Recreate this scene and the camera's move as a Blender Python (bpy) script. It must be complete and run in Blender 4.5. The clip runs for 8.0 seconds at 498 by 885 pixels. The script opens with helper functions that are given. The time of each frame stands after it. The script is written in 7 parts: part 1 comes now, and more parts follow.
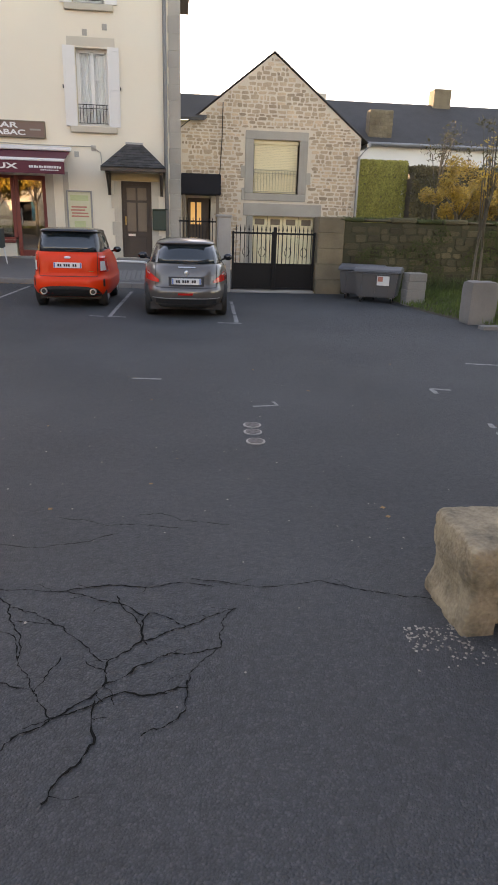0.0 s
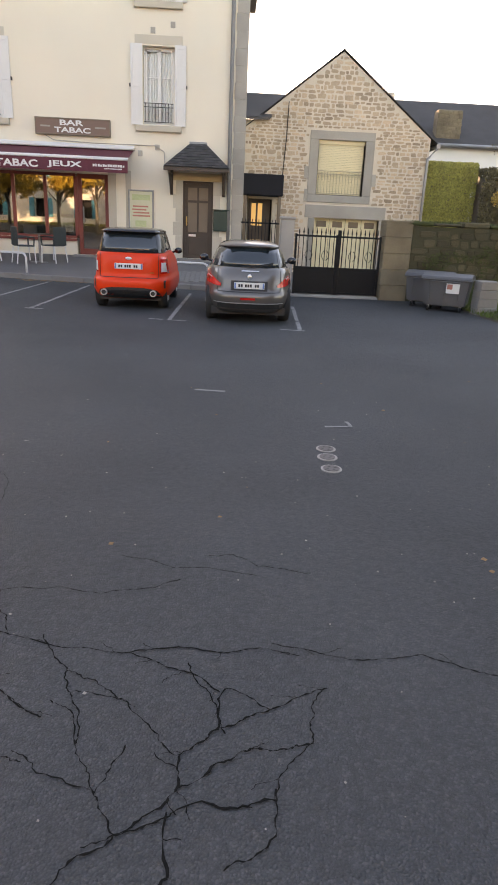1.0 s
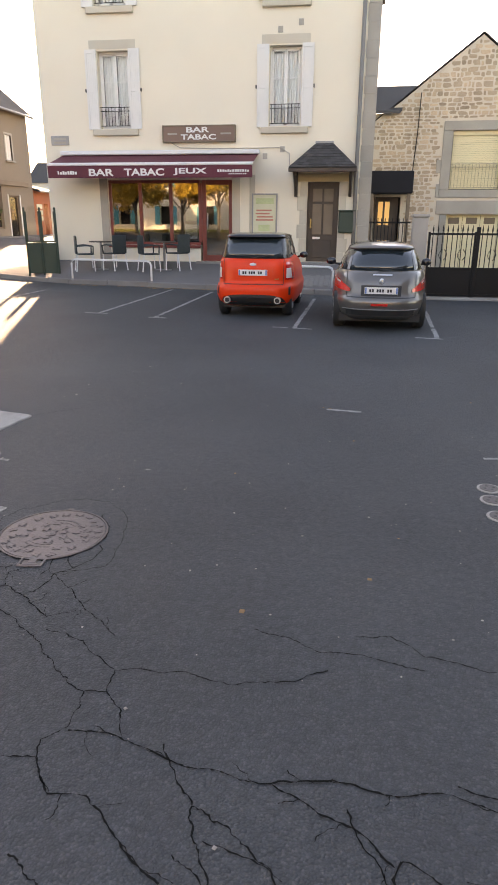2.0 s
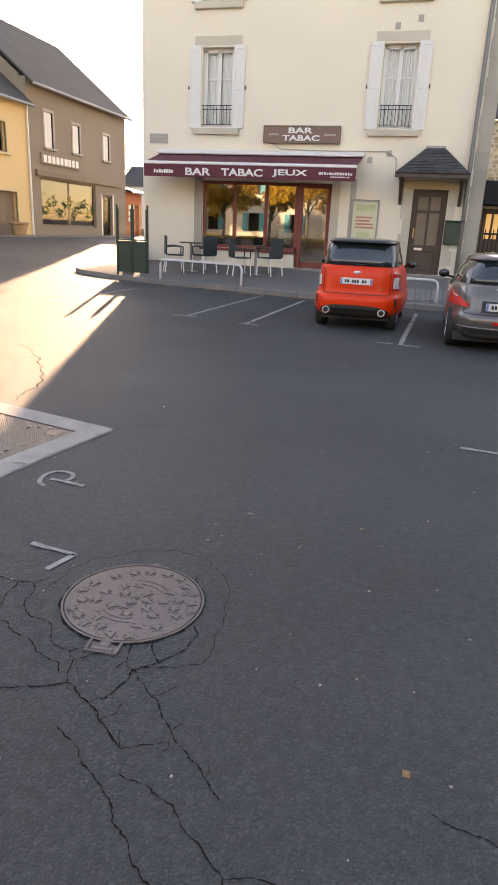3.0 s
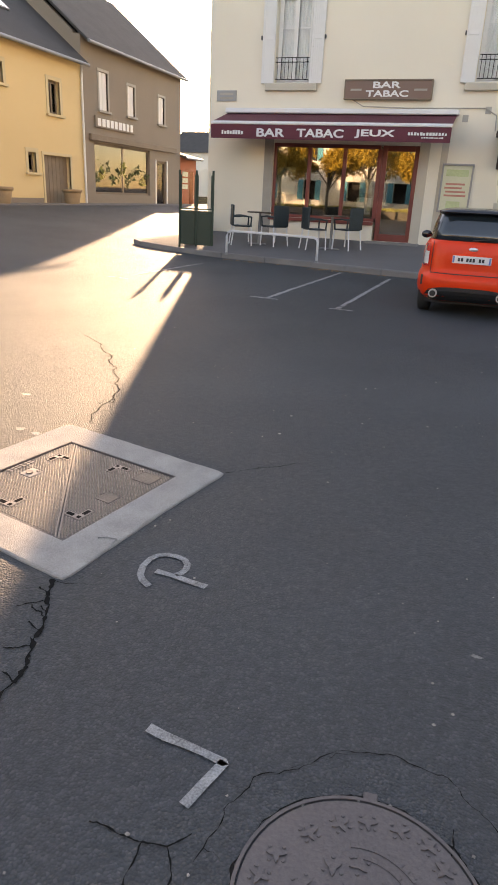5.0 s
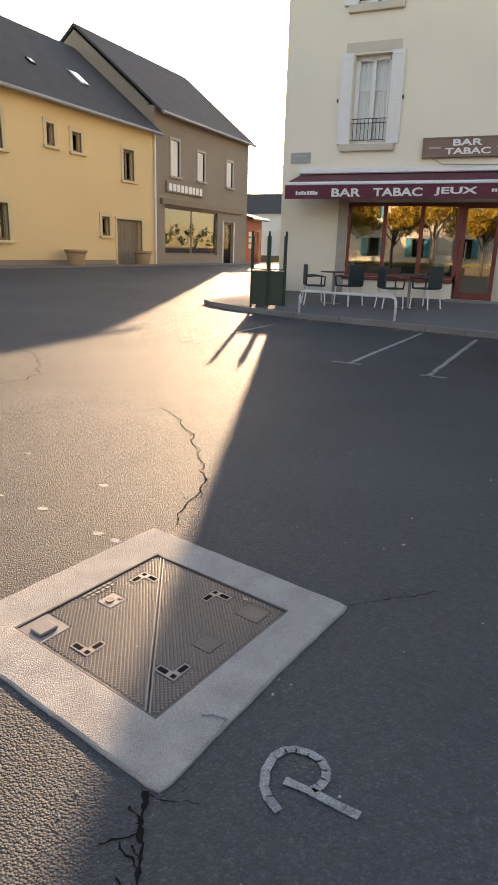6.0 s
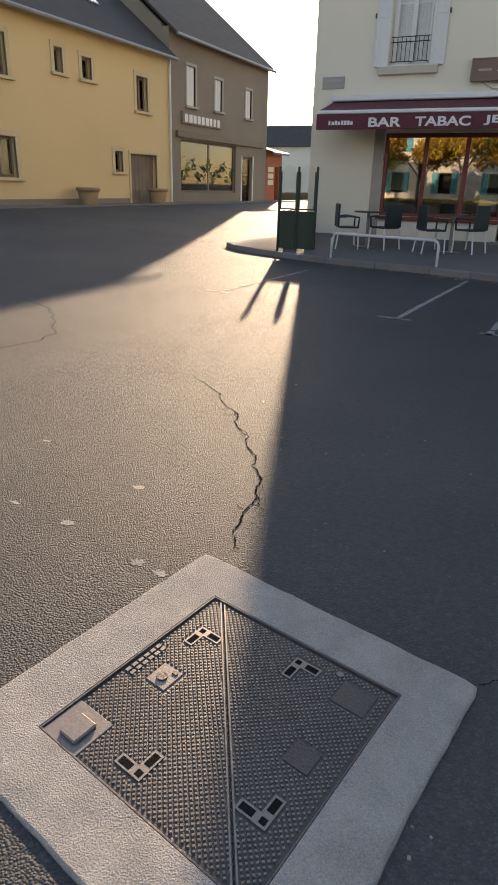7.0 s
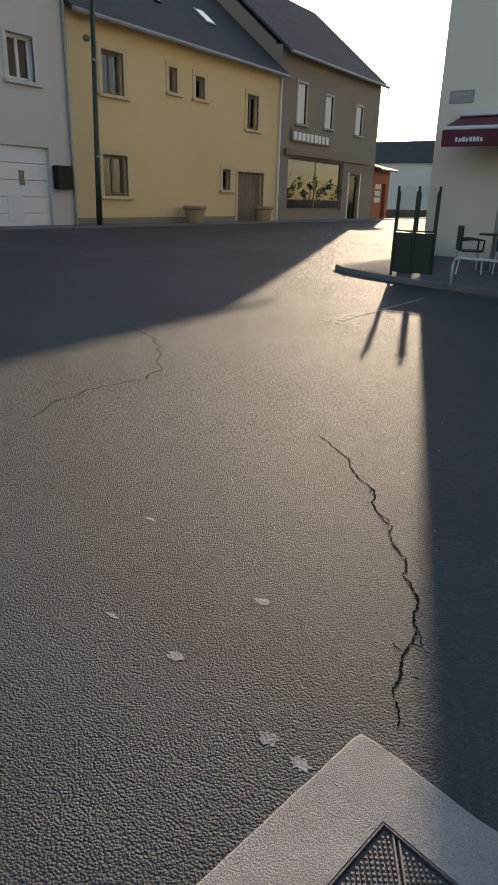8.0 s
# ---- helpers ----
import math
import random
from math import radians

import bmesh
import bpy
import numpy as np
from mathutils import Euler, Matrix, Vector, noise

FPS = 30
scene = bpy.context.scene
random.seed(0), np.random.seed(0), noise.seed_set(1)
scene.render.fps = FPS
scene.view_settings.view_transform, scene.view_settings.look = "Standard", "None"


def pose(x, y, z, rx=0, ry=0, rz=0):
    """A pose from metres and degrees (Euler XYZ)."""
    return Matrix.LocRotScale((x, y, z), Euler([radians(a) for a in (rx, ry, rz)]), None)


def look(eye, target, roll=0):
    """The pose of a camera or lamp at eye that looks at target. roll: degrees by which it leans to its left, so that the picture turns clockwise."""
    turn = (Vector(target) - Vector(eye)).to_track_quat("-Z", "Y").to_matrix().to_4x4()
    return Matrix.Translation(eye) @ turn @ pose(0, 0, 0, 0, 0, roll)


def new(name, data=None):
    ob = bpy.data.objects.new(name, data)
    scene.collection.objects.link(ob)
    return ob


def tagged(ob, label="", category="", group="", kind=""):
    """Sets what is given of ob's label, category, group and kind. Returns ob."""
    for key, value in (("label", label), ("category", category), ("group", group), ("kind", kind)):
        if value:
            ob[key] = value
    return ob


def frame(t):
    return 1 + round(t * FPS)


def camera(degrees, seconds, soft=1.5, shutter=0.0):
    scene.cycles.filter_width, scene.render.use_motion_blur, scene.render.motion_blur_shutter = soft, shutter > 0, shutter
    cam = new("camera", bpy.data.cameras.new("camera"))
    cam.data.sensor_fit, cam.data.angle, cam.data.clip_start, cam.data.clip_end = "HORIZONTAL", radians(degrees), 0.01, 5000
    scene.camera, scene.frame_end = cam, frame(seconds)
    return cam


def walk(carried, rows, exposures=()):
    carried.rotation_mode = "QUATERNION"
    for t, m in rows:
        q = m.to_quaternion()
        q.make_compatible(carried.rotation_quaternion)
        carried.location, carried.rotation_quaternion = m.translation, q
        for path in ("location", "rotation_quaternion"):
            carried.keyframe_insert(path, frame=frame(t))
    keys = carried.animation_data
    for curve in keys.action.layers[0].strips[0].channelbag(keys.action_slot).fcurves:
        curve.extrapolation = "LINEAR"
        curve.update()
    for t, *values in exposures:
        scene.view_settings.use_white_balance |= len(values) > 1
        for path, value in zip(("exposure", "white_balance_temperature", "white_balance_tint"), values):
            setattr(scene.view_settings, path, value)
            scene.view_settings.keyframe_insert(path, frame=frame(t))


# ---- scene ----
cam = camera(42.4, 8.0, soft=1.7)
PATH = [
    (0, (-0.171, 0.587, 1.527), (0.053, 2.467, 0.881), 1.7),
    (0.3, (-0.2, 0.675, 1.595), (-0.029, 2.572, 0.983), 3.4),
    (0.5, (-0.22, 0.704, 1.611), (-0.136, 2.586, 0.94), 3.3),
    (0.8, (-0.276, 0.899, 1.627), (-0.196, 2.788, 0.974), 2.5),
    (1, (-0.326, 1.03, 1.555), (-0.245, 2.92, 0.905), 2.6),
    (1.2, (-0.381, 1.18, 1.628), (-0.313, 3.049, 0.92), 3.5),
    (1.5, (-0.43, 1.36, 1.526), (-0.428, 3.246, 0.861), 3.2),
    (1.8, (-0.486, 1.617, 1.531), (-0.627, 3.521, 0.935), 2.4),
    (2, (-0.51, 1.628, 1.557), (-0.782, 3.499, 0.904), 0.3),
    (2.2, (-0.595, 1.708, 1.562), (-0.906, 3.589, 0.957), 1.2),
    (3.3, (-1.108, 2.66, 1.383), (-1.61, 4.484, 0.734), 2.7),
    (3.5, (-1.189, 2.76, 1.373), (-1.672, 4.582, 0.704), 2.6),
    (4, (-1.422, 3.026, 1.372), (-1.929, 4.832, 0.677), 1.3),
    (4.5, (-1.605, 3.27, 1.359), (-2.086, 5.097, 0.702), 2.7),
    (4.7, (-1.746, 3.365, 1.394), (-2.282, 5.15, 0.67), 3.3),
    (5.8, (-2.356, 3.961, 1.423), (-3.071, 5.722, 0.801), 1.2),
    (6, (-2.468, 4.074, 1.451), (-3.248, 5.822, 0.875), 1.8),
    (6.2, (-2.57, 4.23, 1.442), (-3.395, 5.948, 0.833), 1.6),
    (6.5, (-2.807, 4.368, 1.449), (-3.691, 6.056, 0.84), 1.8),
    (6.8, (-2.982, 4.551, 1.473), (-3.818, 6.214, 0.741), 2.2),
    (7, (-3.043, 4.678, 1.478), (-3.833, 6.358, 0.733), 1.6),
    (7.3, (-3.177, 4.901, 1.504), (-4.07, 6.535, 0.776), -0.8),
    (7.5, (-3.295, 5.046, 1.502), (-4.201, 6.718, 0.881), 1.3),
    (7.7, (-3.407, 5.131, 1.508), (-4.37, 6.774, 0.897), 1.4),
    (8, (-3.661, 5.249, 1.556), (-4.693, 6.807, 0.844), 1.6),
]
SCALE = 1.07                         # metres to one unit of the plan below
EXPOSURE = [(0.0, 2.22, 9000, 28), (1.2, 2.46, 9100, 28), (2.2, 2.48, 9100, 28), (3.5, 2.38, 9100, 28), (4.7, 2.28, 9100, 27), (5.8, 1.9, 8500, 23), (6.1, 1.75, 8300, 22), (6.5, 1.42, 7900, 21), (7.0, 1.32, 7700, 19), (7.5, 1.2, 7300, 17), (8.0, 0.75, 6900, 14)]
walk(cam, [(t, look(Vector(eye) * SCALE, Vector(target) * SCALE, roll)) for t, eye, target, roll in PATH], EXPOSURE)

# ---- world and sun ----
SUN_EL, SUN_AZ = 14.0, 20.2          # degrees; azimuth from +y towards -x
world = bpy.data.worlds.new("world")
scene.world = world
world.use_nodes = True
wn, wl = world.node_tree.nodes, world.node_tree.links
sky = wn.new("ShaderNodeTexSky")
sky.sky_type, sky.sun_disc = "NISHITA", False
sky.sun_elevation, sky.sun_rotation = radians(SUN_EL), radians(-SUN_AZ)
sky.air_density, sky.dust_density, sky.ozone_density = 1.0, 0.6, 1.0
wn["Background"].inputs["Strength"].default_value = 0.15
wl.new(sky.outputs["Color"], wn["Background"].inputs["Color"])
sun = new("sun", bpy.data.lights.new("sun", "SUN"))
sun.data.energy, sun.data.angle, sun.data.color = 3.6, radians(0.6), (1.0, 0.82, 0.60)
_e, _a = radians(SUN_EL), radians(SUN_AZ)
sun_dir = Vector((-math.sin(_a) * math.cos(_e), math.cos(_a) * math.cos(_e), math.sin(_e)))
sun.matrix_world = look(sun_dir * 60, (0, 0, 0))


# ---- materials ----
def mat(name, base, rough=0.8, dark=0.7, scale=8.0, fine=120.0, bump=0.2, metal=0.0, spread=0.0, coat=0.0, stain=0.5, bump_dist=0.01, shine=0.5):
    """A surface with broad stains and a fine grain; spread varies it from piece to piece."""
    m = bpy.data.materials.new(name)
    m.use_nodes = True
    n, l = m.node_tree.nodes, m.node_tree.links
    b = n["Principled BSDF"]
    co = n.new("ShaderNodeTexCoord")
    t1, t2 = n.new("ShaderNodeTexNoise"), n.new("ShaderNodeTexNoise")
    t1.inputs["Scale"].default_value, t1.inputs["Detail"].default_value = scale * 0.25, 6
    t2.inputs["Scale"].default_value, t2.inputs["Detail"].default_value = fine, 3
    l.new(co.outputs["Object"], t1.inputs["Vector"])
    l.new(co.outputs["Object"], t2.inputs["Vector"])
    mixed = n.new("ShaderNodeMath")
    mixed.operation = "MULTIPLY_ADD"
    l.new(t1.outputs["Fac"], mixed.inputs[0])
    mixed.inputs[1].default_value = stain
    sc = n.new("ShaderNodeMath")
    sc.operation = "MULTIPLY"
    l.new(t2.outputs["Fac"], sc.inputs[0])
    sc.inputs[1].default_value = 1 - stain
    l.new(sc.outputs[0], mixed.inputs[2])
    ramp = n.new("ShaderNodeValToRGB")
    ramp.color_ramp.elements[0].position, ramp.color_ramp.elements[1].position = 0.32, 0.68
    ramp.color_ramp.elements[0].color = (*[c * dark for c in base], 1)
    ramp.color_ramp.elements[1].color = (*base, 1)
    l.new(mixed.outputs[0], ramp.inputs["Fac"])
    out = ramp.outputs["Color"]
    if spread:
        info = n.new("ShaderNodeObjectInfo")
        geo = n.new("ShaderNodeNewGeometry")
        add = n.new("ShaderNodeMath")
        add.operation = "ADD"
        l.new(info.outputs["Random"], add.inputs[0])
        l.new(geo.outputs["Random Per Island"], add.inputs[1])
        fr = n.new("ShaderNodeMath")
        fr.operation = "FRACT"
        l.new(add.outputs[0], fr.inputs[0])
        r2 = n.new("ShaderNodeMapRange")
        r2.inputs["To Min"].default_value, r2.inputs["To Max"].default_value = 1 - spread, 1 + spread
        l.new(fr.outputs[0], r2.inputs["Value"])
        hsv = n.new("ShaderNodeHueSaturation")
        l.new(r2.outputs["Result"], hsv.inputs["Value"])
        l.new(out, hsv.inputs["Color"])
        out = hsv.outputs["Color"]
    l.new(out, b.inputs["Base Color"])
    b.inputs["Roughness"].default_value, b.inputs["Metallic"].default_value = rough, metal
    b.inputs["Coat Weight"].default_value = coat
    b.inputs["Specular IOR Level"].default_value = shine
    b.inputs["Coat Roughness"].default_value = 0.05
    if bump:
        bp = n.new("ShaderNodeBump")
        bp.inputs["Strength"].default_value, bp.inputs["Distance"].default_value = bump, bump_dist
        l.new(t2.outputs["Fac"], bp.inputs["Height"])
        l.new(bp.outputs["Normal"], b.inputs["Normal"])
    return m


def glass_mat(name, tint=(0.8, 0.85, 0.85), rough=0.02, ior=1.9):
    m = bpy.data.materials.new(name)
    m.use_nodes = True
    n, l = m.node_tree.nodes, m.node_tree.links
    n.remove(n["Principled BSDF"])
    fr, tr, gl, mx = n.new("ShaderNodeFresnel"), n.new("ShaderNodeBsdfTransparent"), n.new("ShaderNodeBsdfGlossy"), n.new("ShaderNodeMixShader")
    fr.inputs["IOR"].default_value = ior
    tr.inputs["Color"].default_value = (*tint, 1)
    gl.inputs["Roughness"].default_value = rough
    l.new(fr.outputs[0], mx.inputs[0])
    l.new(tr.outputs[0], mx.inputs[1])
    l.new(gl.outputs[0], mx.inputs[2])
    l.new(mx.outputs[0], n["Material Output"].inputs["Surface"])
    return m


def glow_mat(name, color, strength):
    m = bpy.data.materials.new(name)
    m.use_nodes = True
    b = m.node_tree.nodes["Principled BSDF"]
    b.inputs["Base Color"].default_value = (*color, 1)
    b.inputs["Emission Color"].default_value = (*color, 1)
    b.inputs["Emission Strength"].default_value = strength
    return m


def asphalt_mat():
    """Worn asphalt: aggregate grains with pale ones among them, broad worn and patched areas."""
    m = bpy.data.materials.new("asphalt")
    m.use_nodes = True
    n, l = m.node_tree.nodes, m.node_tree.links
    b = n["Principled BSDF"]
    co = n.new("ShaderNodeTexCoord")
    vor, big, mid = n.new("ShaderNodeTexVoronoi"), n.new("ShaderNodeTexNoise"), n.new("ShaderNodeTexNoise")
    vor.inputs["Scale"].default_value = 125
    big.inputs["Scale"].default_value, big.inputs["Detail"].default_value = 0.45, 5
    mid.inputs["Scale"].default_value, mid.inputs["Detail"].default_value = 26, 8
    for t in (vor, big, mid):
        l.new(co.outputs["Object"], t.inputs["Vector"])
    grain = n.new("ShaderNodeValToRGB")
    e = grain.color_ramp.elements
    e[0].position, e[0].color = 0.0, (0.0520, 0.0565, 0.0600, 1)
    e[1].position, e[1].color = 1.0, (0.080, 0.0845, 0.0875, 1)
    k = grain.color_ramp.elements.new(0.72)
    k.color = (0.0560, 0.0608, 0.0645, 1)
    sep = n.new("ShaderNodeSeparateColor")
    l.new(vor.outputs["Color"], sep.inputs["Color"])
    l.new(sep.outputs["Red"], grain.inputs["Fac"])
    gap = n.new("ShaderNodeMapRange")
    gap.inputs["From Min"].default_value, gap.inputs["From Max"].default_value = 0.25, 0.75
    gap.inputs["To Min"].default_value, gap.inputs["To Max"].default_value = 1.02, 0.91
    l.new(vor.outputs["Distance"], gap.inputs["Value"])
    toned = n.new("ShaderNodeMath")
    toned.operation = "MULTIPLY"
    tone = n.new("ShaderNodeMapRange")
    tone.inputs["From Min"].default_value, tone.inputs["From Max"].default_value = 0.35, 0.65
    tone.inputs["To Min"].default_value, tone.inputs["To Max"].default_value = 0.75, 1.3
    both = n.new("ShaderNodeMath")
    both.operation = "MULTIPLY_ADD"
    l.new(mid.outputs["Fac"], both.inputs[0])
    both.inputs[1].default_value = 0.4
    half = n.new("ShaderNodeMath")
    half.operation = "MULTIPLY"
    half.inputs[1].default_value = 0.6
    l.new(big.outputs["Fac"], half.inputs[0])
    l.new(half.outputs[0], both.inputs[2])
    l.new(both.outputs[0], tone.inputs["Value"])
    hsv = n.new("ShaderNodeHueSaturation")
    l.new(tone.outputs["Result"], toned.inputs[0])
    l.new(gap.outputs["Result"], toned.inputs[1])
    l.new(toned.outputs[0], hsv.inputs["Value"])
    l.new(grain.outputs["Color"], hsv.inputs["Color"])
    l.new(hsv.outputs["Color"], b.inputs["Base Color"])
    b.inputs["Roughness"].default_value = 0.72
    b.inputs["Specular IOR Level"].default_value = 0.37
    bp = n.new("ShaderNodeBump")
    bp.inputs["Strength"].default_value, bp.inputs["Distance"].default_value = 1.0, 0.0088
    hgt = n.new("ShaderNodeMath")
    hgt.operation = "MULTIPLY_ADD"
    grit = n.new("ShaderNodeTexNoise")
    grit.inputs["Scale"].default_value, grit.inputs["Detail"].default_value, grit.inputs["Roughness"].default_value = 105, 4, 0.74
    l.new(co.outputs["Object"], grit.inputs["Vector"])
    l.new(grit.outputs["Fac"], hgt.inputs[0])
    hgt.inputs[1].default_value = 0.34
    dome = n.new("ShaderNodeMath")
    dome.operation = "MULTIPLY_ADD"
    dome.inputs[1].default_value = -0.75
    proud = n.new("ShaderNodeMath")
    proud.operation = "MULTIPLY"
    proud.inputs[1].default_value = 0.6
    l.new(sep.outputs["Green"], proud.inputs[0])
    l.new(vor.outputs["Distance"], dome.inputs[0])
    l.new(proud.outputs[0], dome.inputs[2])
    l.new(dome.outputs[0], hgt.inputs[2])
    l.new(hgt.outputs[0], bp.inputs["Height"])
    l.new(bp.outputs["Normal"], b.inputs["Normal"])
    return m


